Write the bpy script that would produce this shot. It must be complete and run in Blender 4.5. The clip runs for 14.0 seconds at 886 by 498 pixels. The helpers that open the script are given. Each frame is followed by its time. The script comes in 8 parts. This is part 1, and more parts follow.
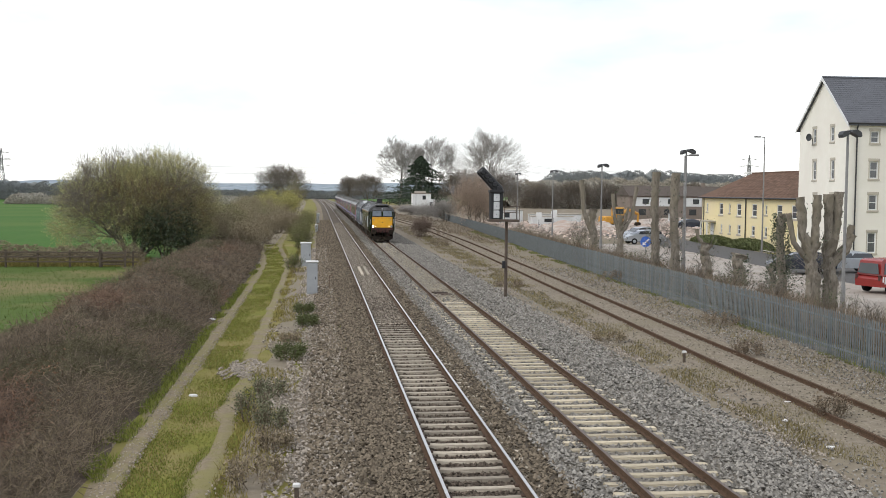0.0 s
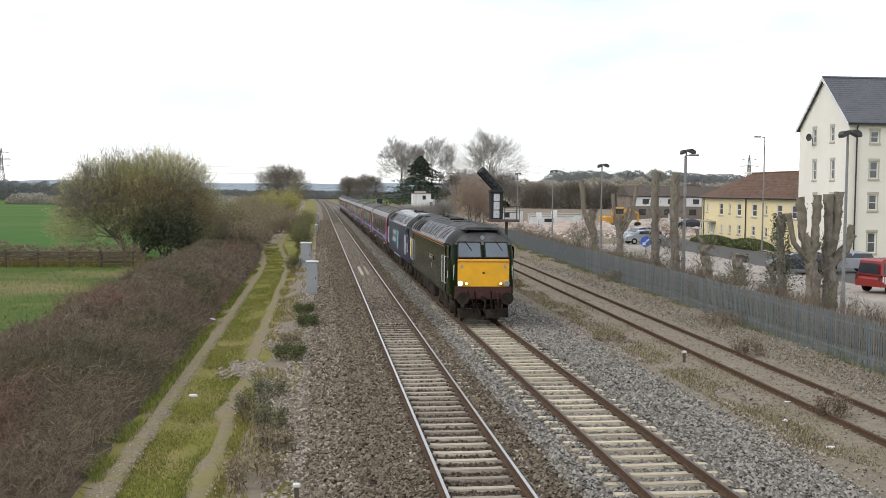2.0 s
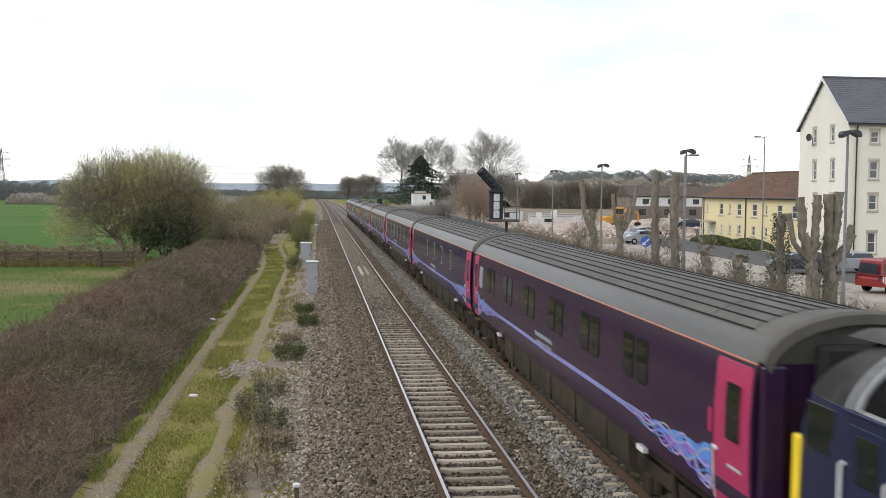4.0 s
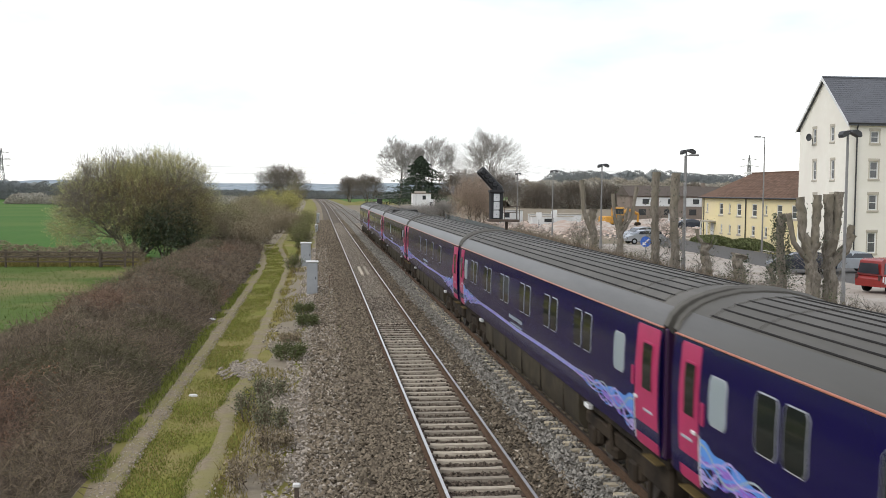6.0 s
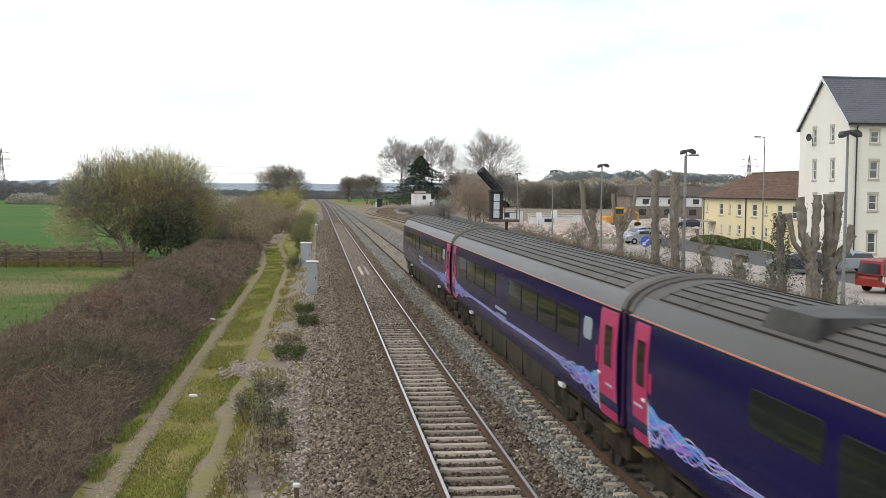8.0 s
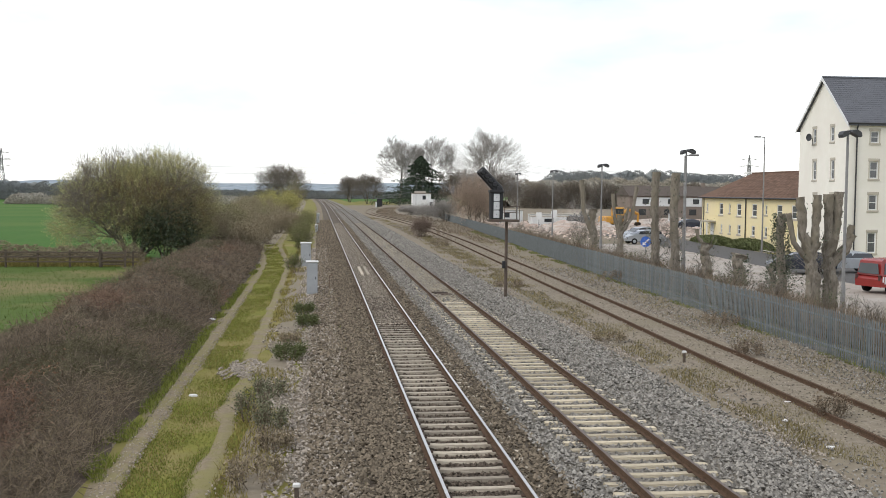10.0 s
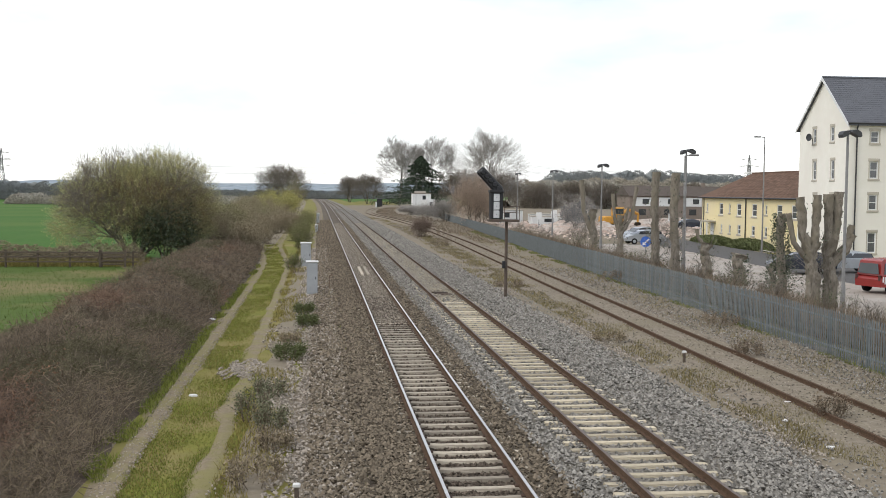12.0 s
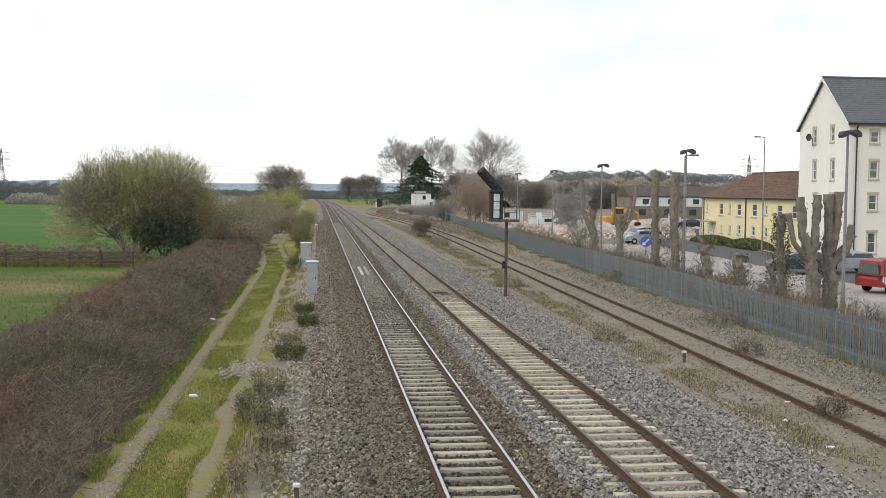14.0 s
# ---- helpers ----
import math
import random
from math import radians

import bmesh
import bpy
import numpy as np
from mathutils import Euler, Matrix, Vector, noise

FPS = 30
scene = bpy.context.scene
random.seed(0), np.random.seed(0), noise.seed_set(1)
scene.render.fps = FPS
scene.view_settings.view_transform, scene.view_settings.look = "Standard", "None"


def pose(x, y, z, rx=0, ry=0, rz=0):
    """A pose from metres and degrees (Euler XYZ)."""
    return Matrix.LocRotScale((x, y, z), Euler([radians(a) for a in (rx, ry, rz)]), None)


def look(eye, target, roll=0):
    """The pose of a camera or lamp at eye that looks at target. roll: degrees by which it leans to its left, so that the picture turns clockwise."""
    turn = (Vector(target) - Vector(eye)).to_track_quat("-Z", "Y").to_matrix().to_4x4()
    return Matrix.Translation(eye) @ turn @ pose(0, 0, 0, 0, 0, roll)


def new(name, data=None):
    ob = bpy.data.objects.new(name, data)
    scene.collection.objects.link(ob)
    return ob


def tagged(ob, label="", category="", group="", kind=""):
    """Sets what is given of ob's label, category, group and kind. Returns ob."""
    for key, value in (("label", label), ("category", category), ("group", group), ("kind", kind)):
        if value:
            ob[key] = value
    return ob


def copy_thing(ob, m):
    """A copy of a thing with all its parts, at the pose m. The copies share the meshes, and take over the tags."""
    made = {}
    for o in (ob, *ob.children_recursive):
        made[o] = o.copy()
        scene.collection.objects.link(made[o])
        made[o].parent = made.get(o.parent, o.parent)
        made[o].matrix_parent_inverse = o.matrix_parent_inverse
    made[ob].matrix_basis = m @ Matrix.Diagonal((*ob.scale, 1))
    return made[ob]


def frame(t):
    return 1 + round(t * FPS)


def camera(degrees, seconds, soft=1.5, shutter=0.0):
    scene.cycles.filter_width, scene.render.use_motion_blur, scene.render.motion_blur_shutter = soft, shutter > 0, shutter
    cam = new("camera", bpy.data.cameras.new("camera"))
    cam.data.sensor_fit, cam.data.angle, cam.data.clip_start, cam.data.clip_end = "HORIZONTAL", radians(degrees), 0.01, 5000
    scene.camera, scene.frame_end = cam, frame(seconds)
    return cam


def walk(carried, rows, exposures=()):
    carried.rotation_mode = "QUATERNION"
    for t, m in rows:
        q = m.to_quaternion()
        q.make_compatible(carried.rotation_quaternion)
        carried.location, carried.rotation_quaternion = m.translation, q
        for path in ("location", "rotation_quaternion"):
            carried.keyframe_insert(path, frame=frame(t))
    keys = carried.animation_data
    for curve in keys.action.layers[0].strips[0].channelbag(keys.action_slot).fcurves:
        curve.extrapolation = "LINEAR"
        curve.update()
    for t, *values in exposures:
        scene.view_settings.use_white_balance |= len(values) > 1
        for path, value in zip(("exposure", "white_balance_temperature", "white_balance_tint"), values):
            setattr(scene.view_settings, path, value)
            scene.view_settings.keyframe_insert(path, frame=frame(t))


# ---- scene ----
LENS = 46.363
cam = camera(LENS, 14.0, soft=0.8, shutter=0.12)
EYE = pose(-2.979, 0.0, 5.213, 86.8304, -0.6175, -6.8525)
walk(cam, [(0.0, EYE), (14.0, EYE)])

# ---- light: an overcast spring day ----
world = bpy.data.worlds.new("overcast_sky")
scene.world = world
world.use_nodes = True
wn, wl = world.node_tree.nodes, world.node_tree.links
wn.clear()
w_out = wn.new("ShaderNodeOutputWorld")
w_add = wn.new("ShaderNodeAddShader")
w_sky = wn.new("ShaderNodeTexSky")
w_sky.sky_type, w_sky.sun_disc = "NISHITA", False
w_sky.sun_elevation, w_sky.sun_rotation = radians(44), radians(247)
w_bg = wn.new("ShaderNodeBackground")
w_bg.inputs["Strength"].default_value = 0.05
wl.new(w_sky.outputs[0], w_bg.inputs["Color"])
w_tc = wn.new("ShaderNodeTexCoord")
w_map = wn.new("ShaderNodeMapping")
w_map.inputs["Scale"].default_value = (1.0, 1.0, 3.2)
w_noise = wn.new("ShaderNodeTexNoise")
w_noise.inputs["Scale"].default_value = 3.0
w_noise.inputs["Detail"].default_value = 6.0
w_ramp = wn.new("ShaderNodeValToRGB")
w_ramp.color_ramp.elements[0].position, w_ramp.color_ramp.elements[0].color = 0.30, (0.58, 0.61, 0.67, 1)
w_ramp.color_ramp.elements[1].position, w_ramp.color_ramp.elements[1].color = 0.56, (0.965, 0.968, 0.985, 1)
w_cloud = wn.new("ShaderNodeBackground")
w_cloud.inputs["Strength"].default_value = 0.93
wl.new(w_tc.outputs["Generated"], w_map.inputs["Vector"])
wl.new(w_map.outputs[0], w_noise.inputs["Vector"])
wl.new(w_noise.outputs["Fac"], w_ramp.inputs["Fac"])
wl.new(w_ramp.outputs[0], w_cloud.inputs["Color"])
wl.new(w_bg.outputs[0], w_add.inputs[0])
wl.new(w_cloud.outputs[0], w_add.inputs[1])
wl.new(w_add.outputs[0], w_out.inputs["Surface"])

sun = new("sun", bpy.data.lights.new("sun", "SUN"))
sun.data.energy, sun.data.angle, sun.data.color = 1.1, radians(22), (1.0, 0.96, 0.9)
sun.matrix_world = look((0, 0, 0), (0.95, 0.40, -1.0))
scene.view_settings.exposure = 0.22


# ---- materials ----
def mat(name, c1, c2=None, rough=0.8, scale=4.0, bump=0.2, metal=0.0, fine=None, island=0.0, rand=0.0, spec=0.5, big=0.12, c3=None, stretch=(1, 1, 1), glow=None):
    """c1 and c2 mixed by fine noise, c3 by large patches; island and rand vary the value from piece to piece."""
    m = bpy.data.materials.new(name)
    m.use_nodes = True
    n, l = m.node_tree.nodes, m.node_tree.links
    b = n["Principled BSDF"]
    c2 = c2 or tuple(v * 0.7 for v in c1)
    tc = n.new("ShaderNodeTexCoord")
    mp = n.new("ShaderNodeMapping")
    mp.inputs["Scale"].default_value = stretch
    l.new(tc.outputs["Object"], mp.inputs["Vector"])
    nz = n.new("ShaderNodeTexNoise")
    nz.inputs["Scale"].default_value, nz.inputs["Detail"].default_value, nz.inputs["Roughness"].default_value = scale, 6, 0.65
    l.new(mp.outputs[0], nz.inputs["Vector"])
    rp = n.new("ShaderNodeValToRGB")
    rp.color_ramp.elements[0].position, rp.color_ramp.elements[0].color = 0.3, (*c2, 1)
    rp.color_ramp.elements[1].position, rp.color_ramp.elements[1].color = 0.7, (*c1, 1)
    l.new(nz.outputs["Fac"], rp.inputs["Fac"])
    col = rp.outputs[0]
    nb = n.new("ShaderNodeTexNoise")
    nb.inputs["Scale"].default_value, nb.inputs["Detail"].default_value = scale * big, 4
    l.new(mp.outputs[0], nb.inputs["Vector"])
    mx = n.new("ShaderNodeMix")
    mx.data_type = "RGBA"
    fr = n.new("ShaderNodeMapRange")
    fr.inputs[1].default_value, fr.inputs[2].default_value = 0.42, 0.62
    fr.inputs[4].default_value = 0.85 if c3 else 0.35
    l.new(nb.outputs["Fac"], fr.inputs[0])
    l.new(fr.outputs[0], mx.inputs["Factor"])
    l.new(col, mx.inputs[6])
    mx.inputs[7].default_value = (*(c3 or tuple(v * 0.75 for v in c1)), 1)
    col = mx.outputs[2]
    if island or rand:
        hs = n.new("ShaderNodeHueSaturation")
        src = n.new("ShaderNodeNewGeometry").outputs["Random Per Island"] if island else n.new("ShaderNodeObjectInfo").outputs["Random"]
        mr = n.new("ShaderNodeMapRange")
        k = island or rand
        mr.inputs[3].default_value, mr.inputs[4].default_value = 1 - k, 1 + k
        l.new(src, mr.inputs[0])
        l.new(mr.outputs[0], hs.inputs["Value"])
        l.new(col, hs.inputs["Color"])
        col = hs.outputs[0]
    l.new(col, b.inputs["Base Color"])
    b.inputs["Roughness"].default_value, b.inputs["Metallic"].default_value = rough, metal
    b.inputs["Specular IOR Level"].default_value = spec if rough < 0.78 else 0.08
    if bump:
        bp = n.new("ShaderNodeBump")
        bp.inputs["Strength"].default_value = bump
        bp.inputs["Distance"].default_value = 0.02
        l.new(nz.outputs["Fac"], bp.inputs["Height"])
        l.new(bp.outputs[0], b.inputs["Normal"])
    if glow:
        b.inputs["Emission Color"].default_value, b.inputs["Emission Strength"].default_value = (*glow[0], 1), glow[1]
    return m


M_GRASS = mat("field_grass", (0.058, 0.135, 0.024), (0.042, 0.10, 0.018), 0.9, 1.2, 0.4, big=0.03, c3=(0.085, 0.135, 0.032))
M_ROUGH = mat("rough_grass", (0.19, 0.185, 0.042), (0.11, 0.118, 0.026), 0.95, 3.0, 0.7, big=0.1, c3=(0.225, 0.18, 0.08))
M_PADDOCK = mat("paddock_grass", (0.085, 0.125, 0.03), (0.06, 0.092, 0.022), 0.95, 2.0, 0.5, big=0.05, c3=(0.20, 0.16, 0.08))
M_BALLAST_W = mat("ballast_warm", (0.24, 0.20, 0.15), (0.135, 0.11, 0.082), 0.95, 12.0, 1.0, big=0.05, c3=(0.20, 0.17, 0.125))
M_EARTH = mat("earth", (0.265, 0.225, 0.172), (0.155, 0.13, 0.098), 0.95, 5.0, 0.8, big=0.06, c3=(0.20, 0.172, 0.122))
M_BALLAST = mat("ballast_grey", (0.235, 0.218, 0.187), (0.125, 0.115, 0.098), 0.95, 14.0, 1.0, big=0.03, c3=(0.205, 0.183, 0.15))
M_BALLAST_B = mat("ballast_brown", (0.16, 0.132, 0.102), (0.05, 0.041, 0.032), 0.95, 14.0, 1.0, big=0.03, c3=(0.14, 0.118, 0.092))
M_STONE = mat("ballast_stone", (0.285, 0.268, 0.238), (0.19, 0.176, 0.152), 0.95, 6.0, 0.3, island=0.5)
M_STONE_B = mat("ballast_stone_brown", (0.20, 0.165, 0.12), (0.13, 0.105, 0.077), 0.95, 6.0, 0.3, island=0.5)
M_STONE_D = mat("ballast_stone_grimy", (0.125, 0.10, 0.078), (0.075, 0.06, 0.047), 0.95, 6.0, 0.3, island=0.6)
M_STONE_L = mat("ballast_stone_pale", (0.36, 0.315, 0.262), (0.24, 0.21, 0.172), 0.95, 6.0, 0.3, island=0.42)
M_GRAVEL = mat("path_gravel", (0.255, 0.21, 0.145), (0.16, 0.13, 0.085), 0.95, 9.0, 0.7, big=0.14, c3=(0.20, 0.18, 0.075))
M_ASPHALT = mat("car_park_surface", (0.42, 0.385, 0.34), (0.31, 0.28, 0.245), 0.9, 3.0, 0.2, big=0.08, c3=(0.29, 0.25, 0.21))
M_ROAD = mat("asphalt", (0.13, 0.125, 0.12), (0.09, 0.087, 0.085), 0.9, 6.0, 0.3)
M_RAIL = mat("rail_steel_worn", (0.62, 0.60, 0.58), (0.45, 0.43, 0.41), 0.3, 8.0, 0.05, metal=0.9)
M_RAIL_D = mat("rail_steel_dull", (0.15, 0.115, 0.095), (0.08, 0.058, 0.047), 0.6, 10.0, 0.2, metal=0.3)
M_RUST = mat("rail_rust", (0.125, 0.08, 0.052), (0.06, 0.039, 0.027), 0.85, 12.0, 0.3)
M_SLEEPER = mat("sleeper_concrete", (0.44, 0.39, 0.31), (0.27, 0.23, 0.18), 0.9, 5.0, 0.35, rand=0.3)
M_SLEEPER_B = mat("sleeper_concrete_pale", (0.55, 0.48, 0.355), (0.37, 0.315, 0.225), 0.9, 5.0, 0.35, rand=0.25)
M_CLIP = mat("rail_clip_rust", (0.09, 0.06, 0.045), None, 0.8, 10)
M_WOOD_OLD = mat("sleeper_timber", (0.10, 0.075, 0.06), (0.05, 0.037, 0.03), 0.95, 6.0, 0.5, rand=0.3)


# ---- mesh helpers ----
class Geo:
    """Collects vertices and faces for one mesh."""

    def __init__(self):
        self.v, self.f, self.weld = [], [], False

    def add(self, verts, faces):
        k = len(self.v)
        self.v += [tuple(p) for p in verts]
        self.f += [tuple(i + k for i in q) for q in faces]
        return self

    def box(self, x0, x1, y0, y1, z0, z1, c=0.0):
        if x0 > x1: x0, x1 = x1, x0
        if y0 > y1: y0, y1 = y1, y0
        if c <= 0:
            return self.add([(x, y, z) for z in (z0, z1) for y in (y0, y1) for x in (x0, x1)],
                            [(0, 2, 3, 1), (4, 5, 7, 6), (0, 1, 5, 4), (2, 6, 7, 3), (0, 4, 6, 2), (1, 3, 7, 5)])
        c = min(c, (x1 - x0) * 0.45, (y1 - y0) * 0.45, (z1 - z0) * 0.45)
        v, idx = [], {}
        for sx in (0, 1):
            for sy in (0, 1):
                for sz in (0, 1):
                    X, Y, Z = (x0, x1)[sx], (y0, y1)[sy], (z0, z1)[sz]
                    ix, iy, iz = X + c * (1 - 2 * sx), Y + c * (1 - 2 * sy), Z + c * (1 - 2 * sz)
                    idx[sx, sy, sz] = len(v)
                    v += [(X, iy, iz), (ix, Y, iz), (ix, iy, Z)]
        I = lambda a, b, d, k: idx[a, b, d] + k
        f = []
        for s in (0, 1):
            q = [(0, 0), (1, 0), (1, 1), (0, 1)]
            fx = [I(s, a, b, 0) for a, b in q]
            fy = [I(a, s, b, 1) for a, b in q]
            fz = [I(a, b, s, 2) for a, b in q]
            f += [tuple(fx if s else fx[::-1]), tuple(fy[::-1] if s else fy), tuple(fz if s else fz[::-1])]
        for a in (0, 1):
            for b in (0, 1):
                e = [I(0, a, b, 1), I(1, a, b, 1), I(1, a, b, 2), I(0, a, b, 2)]
                f.append(tuple(e if a == b else e[::-1]) if a else tuple(e if a == b else e[::-1]))
                e = [I(a, 0, b, 0), I(a, 1, b, 0), I(a, 1, b, 2), I(a, 0, b, 2)]
                f.append(tuple(e[::-1] if a == b else e))
                e = [I(a, b, 0, 0), I(a, b, 1, 0), I(a, b, 1, 1), I(a, b, 0, 1)]
                f.append(tuple(e if a == b else e[::-1]))
        for a in (0, 1):
            for b in (0, 1):
                for d in (0, 1):
                    t = (I(a, b, d, 0), I(a, b, d, 1), I(a, b, d, 2))
                    f.append(t if (a + b + d) % 2 else t[::-1])
        return self.add(v, f)

    def tube(self, p0, p1, r0, r1=None, n=8, caps=True):
        r1 = r0 if r1 is None else r1
        p0, p1 = Vector(p0), Vector(p1)
        d = (p1 - p0).normalized() if (p1 - p0).length else Vector((0, 0, 1))
        a = d.orthogonal().normalized()
        b = d.cross(a)
        v = []
        for p, rr in ((p0, r0), (p1, r1)):
            for i in range(n):
                t = 2 * math.pi * i / n
                v.append(p + a * math.cos(t) * rr + b * math.sin(t) * rr)
        f = [(i, (i + 1) % n, n + (i + 1) % n, n + i) for i in range(n)]
        if caps:
            f += [tuple(range(n))[::-1], tuple(range(n, 2 * n))]
        return self.add(v, f)

    def path(self, pts, r, n=6):
        rr = r if isinstance(r, (list, tuple)) else [r] * len(pts)
        for i in range(len(pts) - 1):
            self.tube(pts[i], pts[i + 1], rr[i], rr[i + 1], n)
        return self

    def prof(self, pts, y0, y1, caps=True):
        """A closed outline in x and z, drawn out along y."""
        n = len(pts)
        v = [(x, y0, z) for x, z in pts] + [(x, y1, z) for x, z in pts]
        f = [(i, (i + 1) % n, n + (i + 1) % n, n + i) for i in range(n)]
        if caps:
            f += [tuple(range(n))[::-1], tuple(range(n, 2 * n))]
        return self.add(v, f)

    def sheet(self, rows):
        """A skin over rows of points of equal length."""
        n = len(rows[0])
        return self.add([p for row in rows for p in row],
                        [(i * n + j, i * n + j + 1, (i + 1) * n + j + 1, (i + 1) * n + j) for i in range(len(rows) - 1) for j in range(n - 1)])

    def mesh(self, name, material, smooth=35.0):
        me = bpy.data.meshes.new(name)
        me.from_pydata(self.v, [], self.f)
        bm = bmesh.new()
        bm.from_mesh(me)
        if self.weld:
            bmesh.ops.remove_doubles(bm, verts=bm.verts, dist=0.0005)
        bmesh.ops.recalc_face_normals(bm, faces=bm.faces)
        bm.to_mesh(me)
        bm.free()
        me.materials.append(material)
        if smooth:
            me.shade_smooth()
            me.set_sharp_from_angle(angle=radians(smooth))
        return me


def part(name, geo, material, parent=None, label="", smooth=35.0, at=None):
    ob = new(name, geo.mesh(name, material, smooth))
    if parent:
        ob.parent = parent
    if at is not None:
        ob.matrix_basis = at
    if label:
        ob["label"] = label
    return ob


def thing(name, label, category, at=None, group="", kind=""):
    """An Empty at the base of a thing, to parent its parts."""
    ob = tagged(new(name), label, category, group, kind)
    ob.empty_display_size = 0.2
    if at is not None:
        ob.matrix_basis = at
    return ob


def raw(name, verts, faces, material, smooth=False):
    """A mesh object straight from arrays, for large scatters; faces all have as many corners."""
    verts, faces = np.asarray(verts, dtype=np.float32), np.asarray(faces, dtype=np.int32)
    me = bpy.data.meshes.new(name)
    k = faces.shape[1]
    me.vertices.add(len(verts))
    me.vertices.foreach_set("co", verts.ravel())
    me.loops.add(faces.size)
    me.loops.foreach_set("vertex_index", faces.ravel())
    me.polygons.add(len(faces))
    me.polygons.foreach_set("loop_start", np.arange(0, faces.size, k, dtype=np.int32))
    me.update(calc_edges=True)
    me.polygons.foreach_set("use_smooth", np.full(len(faces), smooth))
    me.materials.append(material)
    return new(name, me)


# ---- ground ----
TRACK2, GAUGE = 3.526, 0.7525


def bend(y):
    """The line swings gently to the west beyond 280 m."""
    return -3.2e-5 * max(0.0, y - 280.0) ** 2 if y < 900 else -12.3 - 0.04 * (y - 900)


LOOP_COURSE = [(60, 11.305), (85, 11.93), (110, 12.55), (142, 12.95), (175, 12.65), (208, 11.6), (235, 10.05), (254, 9.6), (272, 10.15), (300, 12.1), (335, 16.4), (368, 21.3), (400, 27.0)]


def siding_x(y):
    """The loop line's centre: parallel at first, then drawing near the main line and off to the east."""
    if y < 85: return 9.811 + 0.0249 * y
    k = max(1, min(len(LOOP_COURSE) - 3, next((i for i in range(len(LOOP_COURSE)) if LOOP_COURSE[i][0] > y), len(LOOP_COURSE)) - 1))
    (ya, a), (yb, b), (yc, c), (yd, d) = LOOP_COURSE[k - 1:k + 3]
    u = (y - yb) / (yc - yb)
    m0, m1 = (c - a) / (yc - ya) * (yc - yb), (d - b) / (yd - yb) * (yc - yb)
    return (2 * u ** 3 - 3 * u ** 2 + 1) * b + (u ** 3 - 2 * u ** 2 + u) * m0 + (-2 * u ** 3 + 3 * u ** 2) * c + (u ** 3 - u ** 2) * m1


def fence_x(y):
    return 13.55 + 0.036 * y


PROFILE = [(-4000, -1.6), (-60, -1.1), (-16, -0.95), (-11, -0.6), (-8, -0.52), (-4.9, -0.52), (-3.7, -0.45), (-2.6, -0.32), (-1.75, -0.24), (5.5, -0.24),
           (7.2, -0.42), (8.6, -0.40), (10, -0.36), (14, -0.36), (16.5, -0.3), (19.0, -0.02), (90, 0.0), (300, -0.4), (4000, -1.6)]


def height(x, y):
    xs = [p[0] for p in PROFILE]
    return float(np.interp(x - bend(y), xs, [p[1] for p in PROFILE]))


def ground_sheet():
    xs = [-4000, -1500, -600, -250, -120, -60, -40, -30, -24, -20, -16] + [-14 + 0.5 * i for i in range(77)] + [26, 30, 36, 45, 60, 90, 150, 300, 700, 1500, 4000]
    ys = [-600, -300, -150, -60, -20, 0, 8] + [12 + 1.5 * i for i in range(80)] + [140, 160, 180, 200, 230, 260, 300, 350, 400, 460, 520, 600, 700, 850, 1000, 1500, 2500, 4500]
    rows = []
    for y in ys:
        row = []
        for x in xs:
            wob = 0.05 * noise.noise((x * 0.5, y * 0.5, 0)) + 0.04 * noise.noise((x * 1.7, y * 1.7, 5)) if -16 < x < -2 or 6 < x < 25 else 0.0
            X = x + bend(y) if abs(x) < 300 else x
            row.append((X, y, height(X, y) + wob - 0.02))
        rows.append(row)
    me = Geo().sheet(rows).mesh("ground", M_ROUGH, 0)
    me.shade_smooth()
    me.materials.append(M_GRASS)
    me.materials.append(M_EARTH)
    me.materials.append(M_PADDOCK)
    for p in me.polygons:
        c = p.center
        x = c.x - bend(c.y)
        if c.x < -17 and (c.y > 86 or c.x < -60) or c.y > 320 and x < -14:
            p.material_index = 1
        elif x <= -13.5 and c.y <= 86:
            p.material_index = 3
        elif 6.6 < x < 21 and c.y < 420 or 17 < x < 160 and 90 < c.y < 430:
            p.material_index = 2
        elif x < -7.6 and x > -17:
            p.material_index = 2
        elif c.y > 520 and x > 14:
            p.material_index = 1
    tagged(new("ground", me), "rough grass, green fields and bare earth beside the railway", "ground", kind="structure")


def strip(name, x0, x1, y0, y1, lift, material, label, wav=0.0, centre=None, step=1.5, category="ground"):
    """A strip of surface that follows the ground between two offsets from a line."""
    rows, y, n = [], y0, max(3, int((x1 - x0) / 0.4))
    while y <= y1:
        cx = centre(y) if centre else bend(y)
        row = []
        for i in range(n + 1):
            u = i / n
            x = x0 + (x1 - x0) * u
            if i in (0, n):
                x += wav * noise.noise((y * 0.45, i, x0)) + wav * 0.6 * noise.noise((y * 1.6, i, x0 + 9))
            edge = -0.05 if i in (0, n) else 0.0
            row.append((cx + x, y, height(cx + x, y) + lift + edge + 0.02 * noise.noise((x * 2, y * 2, 3))))
        rows.append(row)
        y += step if y < 140 else step * (3 if centre is siding_x else 5)
    me = Geo().sheet(rows).mesh(name, material, 0)
    me.shade_smooth()
    return tagged(new(name, me), label, category, kind="structure")


